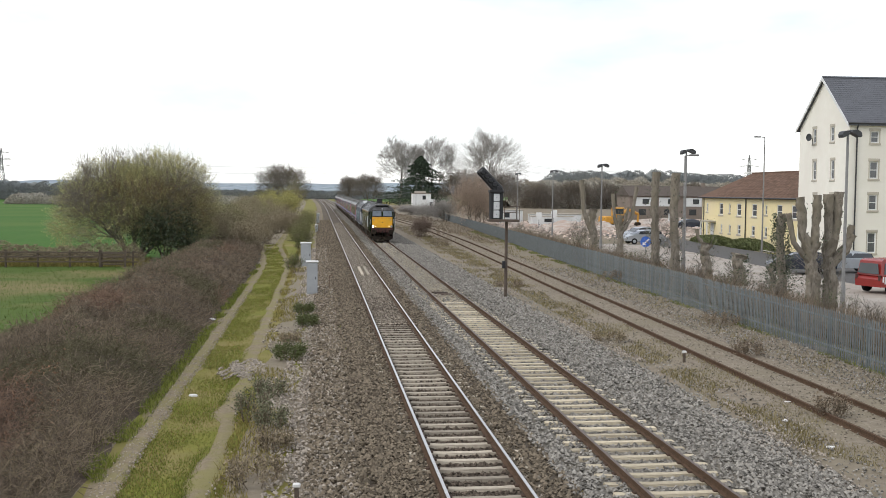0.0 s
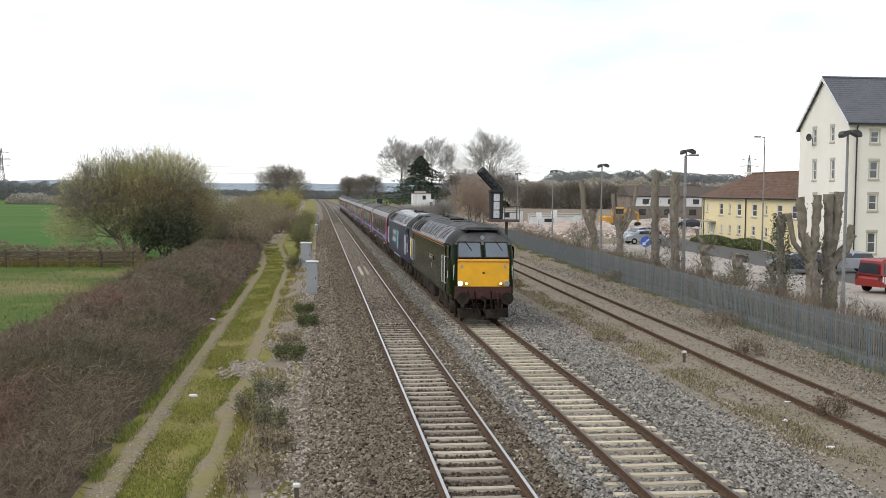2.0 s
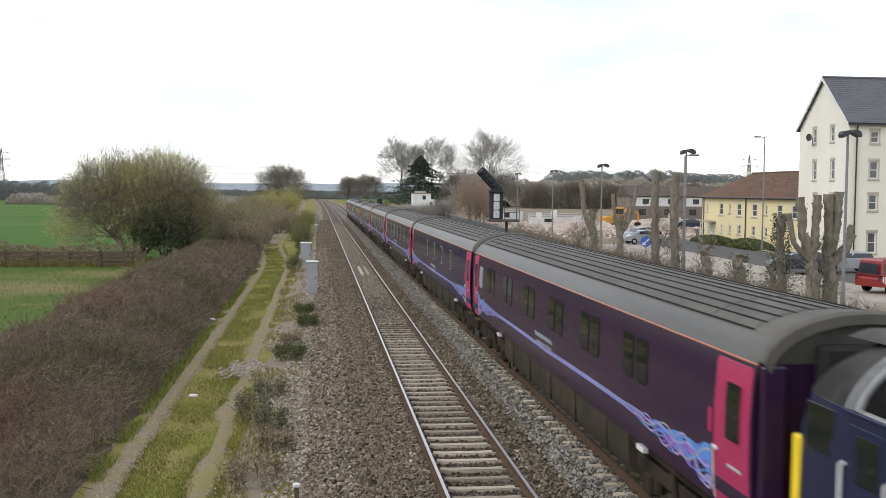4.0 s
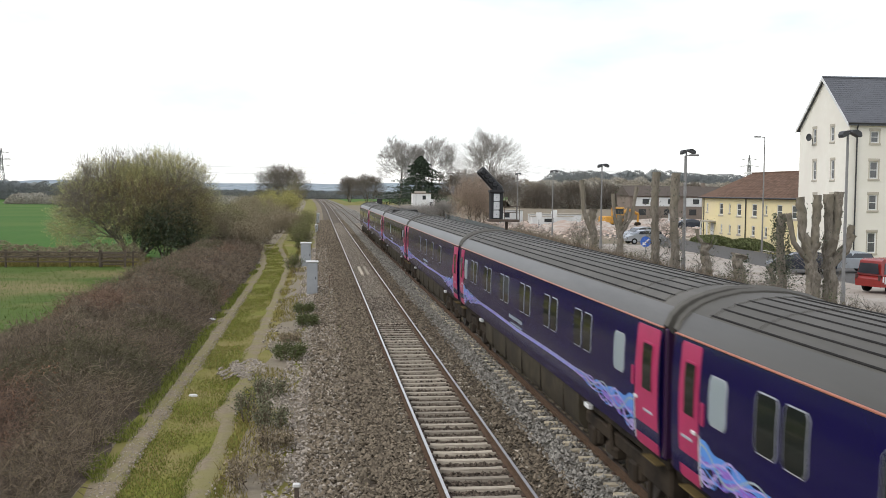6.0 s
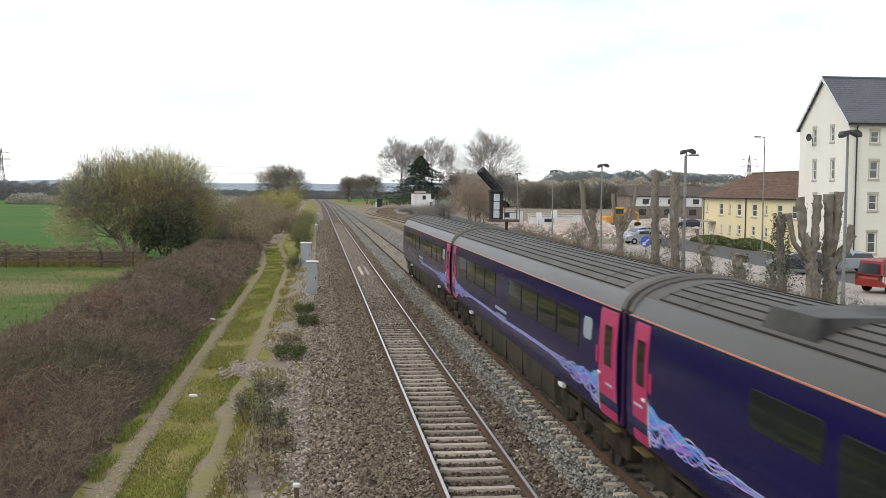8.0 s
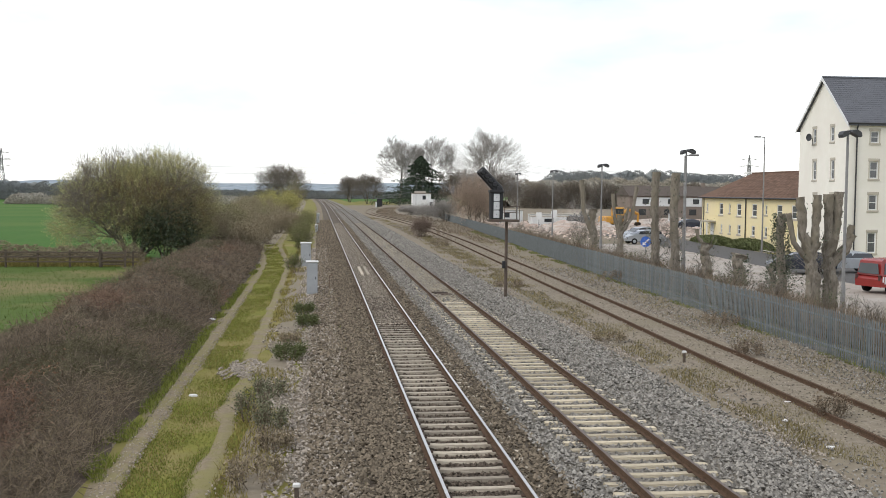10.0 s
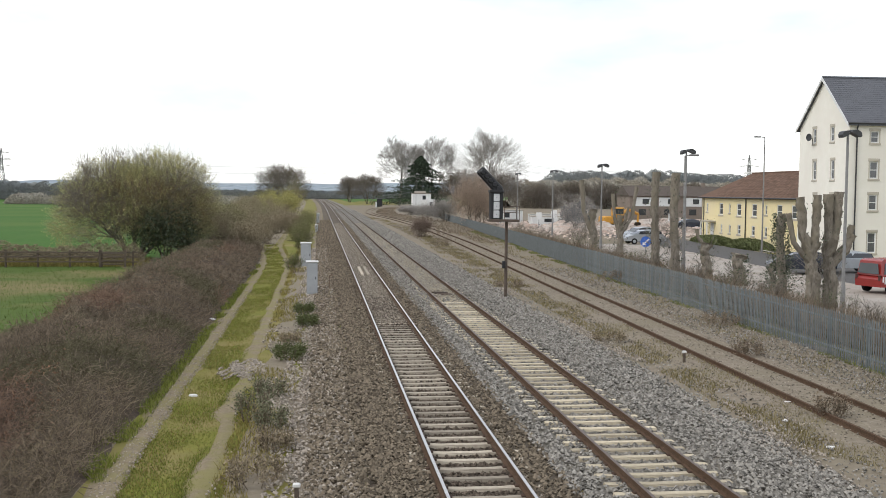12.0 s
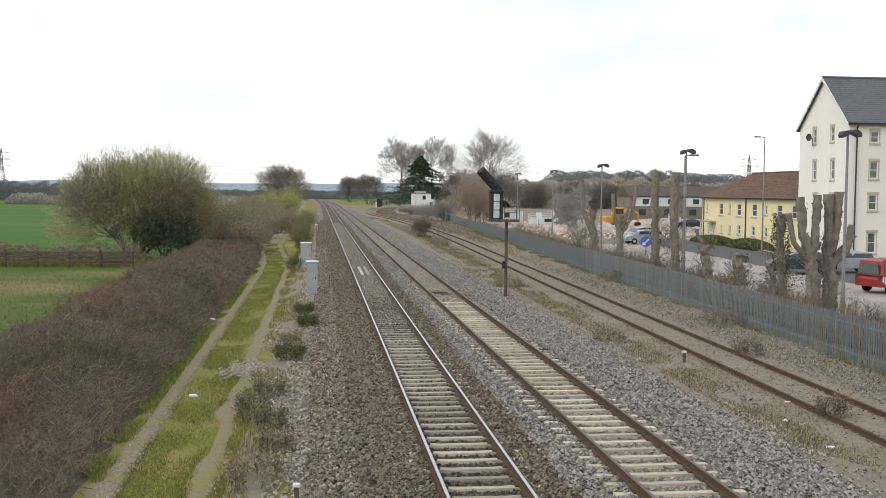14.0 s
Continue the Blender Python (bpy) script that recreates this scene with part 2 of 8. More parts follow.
ground_sheet()
strip("track_bed", -2.2, 2.0, -420, 900, 0.012, M_BALLAST_B, "brown-stained stone ballast under the worn main line", 0.25)
strip("ballast_shoulder", -3.6, -1.9, -420, 700, 0.022, M_BALLAST_W, "stained stone ballast shoulder with weeds along its edge", 0.5)
strip("verge", -4.95, -3.5, 8, 150, 0.012, M_EARTH, "bare brown earth verge strewn with stones", 0.7)
strip("track_bed_grey", 1.6, 7.35, -420, 900, 0.018, M_BALLAST, "clean grey stone ballast under the second main line", 0.4)


# ---- tracks ----
def rail_outline(x):
    """A flat-bottomed rail, its head at z 0."""
    h = [(0.035, 0.0), (0.036, -0.03), (0.010, -0.045), (0.010, -0.125), (0.07, -0.145), (0.07, -0.158)]
    return [(x + a, b) for a, b in h] + [(x - a, b) for a, b in h[::-1]]


def long_rail(name, parent, x, centre, y0, y1, material, z=0.0):
    g, ys, y = Geo(), [], y0
    while y <= y1:
        ys.append(y)
        y += 6.0 if y < 250 else 10.0
    o = rail_outline(x)
    rows = [[(centre(y) + a, y, b + z) for a, b in o + o[:1]] for y in ys]
    return part(name, g.sheet(rows), material, parent, smooth=25)


def sleeper_mesh(material, w=0.24, half=1.25):
    g = Geo()
    g.add([(-half, -w / 2, -0.36), (half, -w / 2, -0.36), (half, w / 2, -0.36), (-half, w / 2, -0.36),
           (-half + 0.03, -w / 2 + 0.03, -0.16), (-0.55, -w / 2 + 0.03, -0.158), (-0.35, -w / 2 + 0.04, -0.163), (0.35, -w / 2 + 0.04, -0.163), (0.55, -w / 2 + 0.03, -0.158), (half - 0.03, -w / 2 + 0.03, -0.16),
           (-half + 0.03, w / 2 - 0.03, -0.16), (-0.55, w / 2 - 0.03, -0.158), (-0.35, w / 2 - 0.04, -0.163), (0.35, w / 2 - 0.04, -0.163), (0.55, w / 2 - 0.03, -0.158), (half - 0.03, w / 2 - 0.03, -0.16)],
          [(4, 5, 11, 10), (5, 6, 12, 11), (6, 7, 13, 12), (7, 8, 14, 13), (8, 9, 15, 14), (0, 1, 9, 8, 7, 6, 5, 4), (2, 3, 10, 11, 12, 13, 14, 15), (3, 0, 4, 10), (1, 2, 15, 9)])
    return g.mesh("sleeper", material, 0)


def clip_mesh():
    """Rail fastenings on both sides of both rails."""
    g = Geo()
    for s in (-1, 1):
        for k in (-1, 1):
            x = s * GAUGE + k * 0.10
            g.box(x - 0.035, x + 0.035, -0.06, 0.06, -0.17, -0.125, 0.01)
    return g.mesh("rail_clips", M_CLIP, 0)


def main_track(name, x, label, m_head, m_web, m_sleeper, y_last, sink):
    t = thing(name, label, "railway track", kind="structure")
    for s in (-1, 1):
        r = long_rail("rail", t, x + s * GAUGE, bend, -420, 760, m_web)
        rows, y = [], -420
        while y <= 760:
            rows.append([(bend(y) + x + s * GAUGE + a, y, 0.004) for a in (-0.03, 0.03)])
            y += 6
        part("rail_head", Geo().sheet(rows), m_head, r, "running surface polished by wheels", smooth=0)
    me, cl = sleeper_mesh(m_sleeper), clip_mesh()
    rnd = random.Random(x)
    n, y = 0, 12.0 - 0.64 * 60
    while y < y_last:
        s = new("sleeper", me)
        s.parent = t
        s.matrix_basis = pose(x + bend(y) + rnd.uniform(-0.02, 0.02), y + rnd.uniform(-0.02, 0.02), -max(0.0, y - sink) * 0.004 + rnd.uniform(-0.008, 0.006), 0, 0, rnd.uniform(-0.4, 0.4))
        if 8 < y < 70:
            c = new("rail_clip", cl)
            c.parent = s
        y += 0.64
        n += 1
    return t


main_track("railway_track_1", 0.0, "worn running line with bright rails on brown-stained concrete sleepers", M_RAIL, M_RUST, M_SLEEPER, 60, 36.0)
main_track("railway_track_2", TRACK2, "running line with brown rails on pale concrete sleepers", M_RAIL_D, M_RUST, M_SLEEPER_B, 74, 48.0)


def loop_track():
    t = thing("railway_track_3", "rusty loop line half buried in earth and fine stone", "railway track", kind="structure")
    for s in (-1, 1):
        rows, y = [], -80
        o = rail_outline(s * GAUGE)
        while y <= 366:
            d = (siding_x(y + 1) - siding_x(y - 1)) / 2
            rows.append([(siding_x(y) + a, y - a * d, b - 0.195) for a, b in o + o[:1]])
            y += 4 if y < 250 else 2
        part("rail", Geo().sheet(rows), M_RUST, t, smooth=25)
    me = sleeper_mesh(M_WOOD_OLD, 0.25, 1.25)
    rnd, y = random.Random(5), 22.0
    while y < 150:
        s = new("sleeper", me)
        s.parent = t
        s.matrix_basis = pose(siding_x(y), y, -0.195 - rnd.uniform(0.0, 0.05), 0, 0, -1.4)
        y += 0.72
    strip("siding_bed", -1.9, 1.9, -80, 362, 0.03, M_EARTH, "brown earth and fine stone between the rails of the loop", 0.4, siding_x)


loop_track()


# ---- the train ----
M_GREEN = mat("loco_green_paint", (0.0075, 0.0165, 0.0035), (0.0055, 0.0115, 0.0026), 0.16, 3.0, 0.0, big=0.3, c3=(0.0095, 0.0105, 0.0042), spec=0.07)
M_BLUE = mat("loco_blue_paint", (0.013, 0.017, 0.060), (0.010, 0.013, 0.045), 0.35, 3.0, 0.03, big=0.3)
M_ROOFGREY = mat("loco_roof_grey", (0.17, 0.172, 0.178), (0.09, 0.09, 0.093), 0.32, 2.5, 0.05, big=0.4, c3=(0.06, 0.057, 0.053), spec=0.3)
M_ROOFPALE = mat("loco_roof_pale", (0.30, 0.305, 0.315), (0.19, 0.19, 0.195), 0.28, 2.5, 0.05, big=0.4, c3=(0.14, 0.138, 0.135), spec=0.4)
M_ROOFDARK = mat("loco_roof_sooty", (0.032, 0.030, 0.027), (0.014, 0.013, 0.012), 0.6, 1.6, 0.1, big=0.5, c3=(0.085, 0.082, 0.078), spec=0.12)
M_LOUVRE = mat("louvre_grey", (0.29, 0.295, 0.305), (0.18, 0.184, 0.19), 0.5, 6.0, 0.05)
M_BLACK = mat("black_grille", (0.010, 0.010, 0.010), (0.005, 0.005, 0.005), 0.85, 8.0, 0.1)
M_YELLOW = mat("warning_yellow", (0.86, 0.44, 0.012), (0.74, 0.36, 0.010), 0.4, 3.0, 0.02, big=0.4, c3=(0.70, 0.36, 0.02))
M_YELLOW2 = mat("bright_yellow", (0.95, 0.70, 0.02), (0.85, 0.60, 0.02), 0.4, 3.0, 0.02)
M_ORANGE = mat("orange_lining", (0.50, 0.19, 0.035), (0.38, 0.14, 0.03), 0.45, 6.0, 0.0)
M_ORANGE2 = mat("cantrail_orange", (0.48, 0.18, 0.11), (0.36, 0.13, 0.09), 0.45, 6.0, 0.0)
M_RED = mat("buffer_beam_red", (0.085, 0.022, 0.016), (0.022, 0.014, 0.012), 0.75, 6.0, 0.1)
M_GLASS = mat("train_glass", (0.016, 0.020, 0.018), (0.010, 0.013, 0.012), 0.06, 1.5, 0.0, spec=0.25)
# blue-grey base colour stands for sky reflected in the windscreens
M_SCREEN = mat("windscreen_sky_glass", (0.10, 0.13, 0.155), (0.07, 0.09, 0.11), 0.07, 1.5, 0.0, spec=0.9)
M_WHITE = mat("white_paint", (0.75, 0.75, 0.74), (0.62, 0.62, 0.61), 0.45, 5.0, 0.0)
M_CHROME = mat("lamp_rim", (0.5, 0.5, 0.5), (0.35, 0.35, 0.35), 0.3, 5.0, 0.0, metal=0.8)
M_LIT = mat("lamp_lit", (0.9, 0.9, 0.85), None, 0.3, 5.0, 0.0, glow=((1.0, 0.97, 0.9), 7.0))
M_LENS = mat("lamp_lens", (0.35, 0.36, 0.37), (0.25, 0.26, 0.27), 0.15, 5.0, 0.0)
M_UNDER = mat("underframe_dirt", (0.034, 0.027, 0.021), (0.013, 0.011, 0.009), 0.85, 5.0, 0.4, big=0.3, c3=(0.05, 0.038, 0.027))
M_FAIRING = mat("underframe_fairing", (0.088, 0.074, 0.050), (0.05, 0.042, 0.03), 0.8, 2.5, 0.15, big=0.4, c3=(0.045, 0.038, 0.03))
M_WHEEL = mat("wheel_steel", (0.12, 0.10, 0.085), (0.06, 0.05, 0.043), 0.6, 6.0, 0.1, metal=0.4)
M_COACH = mat("coach_blue", (0.0068, 0.0045, 0.058), (0.0055, 0.0038, 0.047), 0.14, 1.2, 0.0, big=0.4, c3=(0.008, 0.006, 0.048), spec=0.25)
M_PLUM = mat("coach_plum", (0.036, 0.013, 0.045), (0.028, 0.011, 0.037), 0.2, 1.2, 0.0, big=0.4)
M_PINK = mat("door_pink", (0.44, 0.030, 0.115), (0.37, 0.025, 0.095), 0.35, 2.0, 0.0, big=0.4)
M_CROOF = mat("coach_roof_grey", (0.108, 0.100, 0.085), (0.060, 0.056, 0.048), 0.7, 2.5, 0.1, big=0.3, c3=(0.066, 0.061, 0.051), stretch=(1, 0.25, 1))
M_CEAVE = mat("coach_eave_grey", (0.105, 0.100, 0.092), (0.062, 0.059, 0.054), 0.34, 2.5, 0.0, big=0.3, c3=(0.072, 0.068, 0.060), stretch=(1, 0.15, 1), spec=0.2)
M_RUBBER = mat("gangway_rubber", (0.035, 0.033, 0.032), (0.02, 0.019, 0.018), 0.8, 6.0, 0.2)
M_LAV = mat("swirl_lavender", (0.50, 0.40, 0.72), (0.42, 0.33, 0.64), 0.35, 3.0, 0.0)
M_SKY = mat("swirl_blue", (0.10, 0.30, 0.72), (0.08, 0.22, 0.60), 0.35, 3.0, 0.0)
M_PURPLE = mat("swirl_purple", (0.30, 0.13, 0.55), (0.22, 0.10, 0.45), 0.35, 3.0, 0.0)
M_TEAL = mat("decal_teal", (0.022, 0.125, 0.14), (0.016, 0.085, 0.105), 0.4, 3.0, 0.0)
M_PALE = mat("decal_pale", (0.40, 0.45, 0.48), (0.30, 0.36, 0.40), 0.4, 3.0, 0.0)
M_STEP = mat("worn_step_yellow", (0.14, 0.10, 0.035), (0.06, 0.045, 0.025), 0.8, 8.0, 0.1)
M_FRAME = mat("window_frame_alloy", (0.46, 0.47, 0.48), (0.36, 0.37, 0.38), 0.4, 5.0, 0.0)
M_LIT2 = mat("marker_lamp_lit", (0.9, 0.7, 0.4), None, 0.3, 5.0, 0.0, glow=((1.0, 0.62, 0.25), 2.2))
M_FROST = mat("frosted_glass", (0.31, 0.36, 0.38), (0.26, 0.31, 0.33), 0.3, 2.0, 0.0)

LOCO_SIDE = [(1.24, 1.02), (1.35, 1.12), (1.36, 1.6), (1.36, 2.7), (1.35, 3.12)]
LOCO_ROOF = [(1.35, 3.12), (1.29, 3.27), (1.17, 3.43), (0.98, 3.59), (0.72, 3.73), (0.4, 3.83), (0.0, 3.87)]


def loco_section(half, y, squeeze, drop, rake):
    """Points of one side of a section, set back towards the top by the rake of the cab front."""
    s = []
    for x, z in half:
        zz = 3.12 + (z - 3.12) * drop if z > 3.12 else z
        s.append((x * squeeze, y + rake * max(0.0, zz - 2.56) * 0.5, zz))
    return s


def mirror(s):
    return [(-x, y, z) for x, y, z in s] + [(x, y, z) for x, y, z in s[::-1]]


LOCO_CUTS = [(0.42, 0.83, 0.72, 1.0), (0.50, 0.88, 0.80, 1.0), (0.75, 0.935, 0.90, 0.9), (1.25, 0.975, 0.97, 0.55), (2.0, 1.0, 1.0, 0.0), (5.0, 1, 1, 0), (9.0, 1, 1, 0)]


def roof_point(u):
    """A point of the roof's curve, u from 0 at the eave to 1 at the ridge; x counted towards the west side."""
    k = u * (len(LOCO_ROOF) - 1)
    i = min(int(k), len(LOCO_ROOF) - 2)
    a, b = LOCO_ROOF[i], LOCO_ROOF[i + 1]
    t = k - i
    return a[0] + (b[0] - a[0]) * t, a[1] + (b[1] - a[1]) * t


def roof_patch(g, y0, y1, u0, u1, lift, side=-1, n=5):
    rows = []
    for i in range(n + 1):
        x, z = roof_point(u0 + (u1 - u0) * i / n)
        rows.append([(side * (x + lift * 0.7), y, z + lift) for y in (y0, y1)])
    return g.sheet(rows)


def roof_rib(g, y, u0, u1, w, lift, side=-1):
    rows = []
    for i in range(9):
        x, z = roof_point(u0 + (u1 - u0) * i / 8)
        rows.append([(side * (x + l * 0.7), yy, z + l) for yy, l in ((y - w / 2, 0.0), (y - w / 2, lift), (y + w / 2, lift), (y + w / 2, 0.0))])
    return g.sheet(rows)


def wheelset(parent, y, r):
    for s in (-1, 1):
        g = Geo()
        g.tube((s * 0.68, y, r), (s * 0.80, y, r), r, r, 24)
        g.tube((s * 0.66, y, r), (s * 0.69, y, r), r + 0.03, r + 0.03, 24)
        g.tube((s * 0.80, y, r), (s * 0.83, y, r), r * 0.35, r * 0.3, 12)
        part("wheel", g, M_WHEEL, parent)
    part("axle", Geo().tube((-0.68, y, r), (0.68, y, r), 0.085, n=10), M_UNDER, parent)


def bogie(parent, y, axles, r):
    g = Geo()
    y0, y1 = y + axles[0] - 0.65, y + axles[-1] + 0.65
    for s in (-1, 1):
        x = s * 1.06
        g.box(x - 0.06, x + 0.06, y0, y1, 0.62, 0.86, 0.03)
        for a in axles:
            g.box(x - 0.12, x + 0.12, y + a - 0.19, y + a + 0.19, 0.30, 0.66, 0.04)
            for d in (-0.36, 0.36):
                g.tube((x, y + a + d, 0.42), (x, y + a + d, 0.66), 0.10, 0.10, 8)
        for d in np.linspace(axles[0], axles[-1], len(axles) * 2 - 1)[1::2]:
            g.box(x - 0.11, x + 0.11, y + d - 0.34, y + d + 0.34, 0.40, 0.62, 0.04)
            g.tube((x + s * 0.1, y + d - 0.15, 0.55), (x + s * 0.1, y + d + 0.05, 1.0), 0.05, n=8)
        g.box(x - 0.03, x + 0.03, y0 - 0.1, y0 + 0.02, 0.2, 0.7, 0.01)
    g.box(-1.0, 1.0, y - 0.3, y + 0.3, 0.5, 0.9, 0.03)
    b = part("bogie", g, M_UNDER, parent)
    for a in axles:
        wheelset(b, y + a, r)


def buffers(parent, y, d):
    """Two round buffers and a coupling that stand out from an end at y in the direction d."""
    for s in (-1, 1):
        g = Geo()
        x = s * 0.88
        g.tube((x, y, 1.05), (x, y + d * 0.28, 1.05), 0.14, 0.12, 14)
        g.tube((x, y + d * 0.26, 1.05), (x, y + d * 0.42, 1.05), 0.085, 0.085, 12)
        g.tube((x, y + d * 0.42, 1.05), (x, y + d * 0.47, 1.05), 0.25, 0.245, 18)
        part("buffer", g, M_UNDER, parent)
    g = Geo()
    g.box(-0.08, 0.08, y, y + d * 0.3, 0.92, 1.12, 0.02)
    g.path([(0, y + d * 0.25, 1.0), (0.02, y + d * 0.35, 0.85), (0.0, y + d * 0.34, 0.62), (0, y + d * 0.25, 0.5)], 0.035)
    part("coupling", g, M_UNDER, parent)
    for x in (-0.45, -0.3, 0.28, 0.45):
        part("hose", Geo().path([(x, y, 0.95), (x, y + d * 0.18, 0.85), (x + 0.03, y + d * 0.2, 0.6), (x + 0.05, y + d * 0.1, 0.45)], 0.022, 6), M_UNDER, parent)


def loco_end(parent, flip, m_body, m_panel, lit):
    """Front of a cab: warning panel, two windscreens, lamps, wipers, buffer beam. flip turns it to the rear."""
    Y = (lambda y: 18.5 + 0.3 - y) if flip else (lambda y: y)
    d = 1 if flip else -1
    # nearer the top the face leans back
    face = lambda z: 0.42 + max(0.0, z - 2.56) * 0.5
    p = part("warning_panel", Geo().box(-1.03, 1.03, Y(0.385), Y(0.43), 1.47, 2.56, 0.012), m_panel, parent, "yellow warning panel")
    part("panel_edge", Geo().box(-1.05, 1.05, Y(0.37), Y(0.42), 2.44, 2.49, 0.008), M_ORANGE if m_panel == M_YELLOW else m_panel, p)
    part("lamp_iron", Geo().tube((0, Y(0.36), 2.02), (0, Y(0.385), 2.02), 0.05, 0.04, 10), M_RUST, p)
    for s in (-1, 1):
        part("plate", Geo().box(s * 0.86 - 0.045, s * 0.86 + 0.045, Y(0.375), Y(0.385), 2.20, 2.33, 0.003), M_LENS, p)
        if m_panel == M_YELLOW2:
            part("yellow_side", Geo().box(s * 1.02, s * 1.222, Y(0.40), Y(0.62), 1.47, 2.56, 0.02), m_panel, p)
    for s in (-1, 1):
        x0, x1 = (0.06, 1.02)
        fr = Geo()
        q = [(x0, 2.60), (x1 + 0.03, 2.60), (x1 - 0.01, 3.24), (x0, 3.24)]
        fr.add([(s * a, Y(face(z) - 0.012), z) for a, z in q] + [(s * a, Y(face(z) + 0.05), z) for a, z in q],
               [(0, 1, 2, 3), (7, 6, 5, 4), (0, 4, 5, 1), (1, 5, 6, 2), (2, 6, 7, 3), (3, 7, 4, 0)])
        w = part("windscreen_frame", fr, M_RUBBER, parent)
        gl = Geo()
        q = [(x0 + 0.045, 2.65), (x1 - 0.015, 2.65), (x1 - 0.055, 3.19), (x0 + 0.045, 3.19)]
        gl.add([(s * a, Y(face(z) - 0.018), z) for a, z in q], [(0, 1, 2, 3)])
        part("windscreen", gl, M_SCREEN, w)
        wp = Geo().path([(s * 0.62 - 0.1, Y(face(3.27) - 0.04), 3.27), (s * 0.62 + 0.16, Y(face(2.9) - 0.04), 2.9)], 0.012, 5)
        part("wiper", wp, M_BLACK, w)
        for k, (x, r) in enumerate(((0.93, 0.115), (0.69, 0.075))):
            h = part("lamp_housing", Geo().tube((s * x, Y(0.42), 1.60), (s * x, Y(0.33), 1.60), r, r, 18), M_BLACK if k else M_CHROME, parent)
            on = lit and (s < 0 and k == 0)
            half_on = lit and k == 1
            part("lamp_lens", Geo().tube((s * x, Y(0.335), 1.60), (s * x, Y(0.322), 1.60), r * 0.8, r * 0.72, 16), M_LIT if on else M_LIT2 if half_on else M_LENS, h, "lit white headlamp" if on else "lit marker lamp" if half_on else "")
        g = Geo().path([(s * 1.14, Y(0.52), 1.5), (s * 1.17, Y(0.50), 1.55), (s * 1.17, Y(0.50), 2.3), (s * 1.14, Y(0.54), 2.35)], 0.016)
        part("handrail", g, M_WHITE, parent)
    top = part("headlamp", Geo().tube((0, Y(face(3.40) + 0.05), 3.40), (0, Y(face(3.40) - 0.07), 3.40), 0.085, 0.08, 18), M_CHROME, parent)
    part("lamp_lens", Geo().tube((0, Y(face(3.40) - 0.07), 3.40), (0, Y(face(3.40) - 0.08), 3.40), 0.066, 0.06, 16), M_LENS, top)
    # dark air intake in the brow of the roof
    g = Geo()
    g.add([(-0.62, Y(0.93), 3.60), (0.62, Y(0.93), 3.60), (0.5, Y(0.99), 3.71), (-0.5, Y(0.99), 3.71), (-0.62, Y(1.3), 3.60), (0.62, Y(1.3), 3.60), (0.5, Y(1.3), 3.71), (-0.5, Y(1.3), 3.71)],
          [(0, 1, 2, 3), (4, 7, 6, 5), (0, 3, 7, 4), (1, 5, 6, 2), (0, 4, 5, 1)])
    part("air_intake", g, M_BLACK, parent)
    g = Geo()
    g.add([(-0.8, Y(0.78), 3.70), (0.8, Y(0.78), 3.70), (0.62, Y(0.90), 3.80), (-0.62, Y(0.90), 3.80), (-0.8, Y(1.9), 3.72), (0.8, Y(1.9), 3.72), (0.62, Y(1.9), 3.86), (-0.62, Y(1.9), 3.86)],
          [(0, 1, 2, 3), (4, 7, 6, 5), (0, 3, 7, 4), (1, 5, 6, 2), (2, 6, 7, 3), (0, 4, 5, 1)])
    part("brow", g, M_ROOFDARK, parent)
    beam = Geo().box(-1.14, 1.14, Y(0.40), Y(0.6), 0.95, 1.50, 0.03)
    part("buffer_beam", beam, M_RED, parent, "dirty red buffer beam")
    for x in (-0.62, -0.35, 0.3, 0.55, 0.72):
        part("brake_pipe", Geo().path([(x, Y(0.42), 1.30), (x, Y(0.28), 1.22), (x + 0.03, Y(0.24), 0.9), (x + 0.02, Y(0.30), 0.62)], 0.026, 6), M_BLACK if x < 0.5 else M_RED, parent)
    pl = Geo()
    for s in (-1, 1):
        pl.add([(s * 0.1, Y(0.30), 0.22), (s * 0.95, Y(0.45), 0.24), (s * 1.02, Y(0.5), 0.60), (s * 0.1, Y(0.42), 0.55), (s * 0.1, Y(0.36), 0.22), (s * 0.95, Y(0.52), 0.24), (s * 1.02, Y(0.57), 0.60), (s * 0.1, Y(0.48), 0.55)],
               [(0, 1, 2, 3), (7, 6, 5, 4), (0, 4, 5, 1), (2, 6, 7, 3), (1, 5, 6, 2), (0, 3, 7, 4)])
        pl.box(s * 0.7 - 0.04, s * 0.7 + 0.04, Y(0.5), Y(0.6), 0.5, 0.95)
    part("snow_plough", pl, M_UNDER, parent)
    buffers(parent, Y(0.36), d)


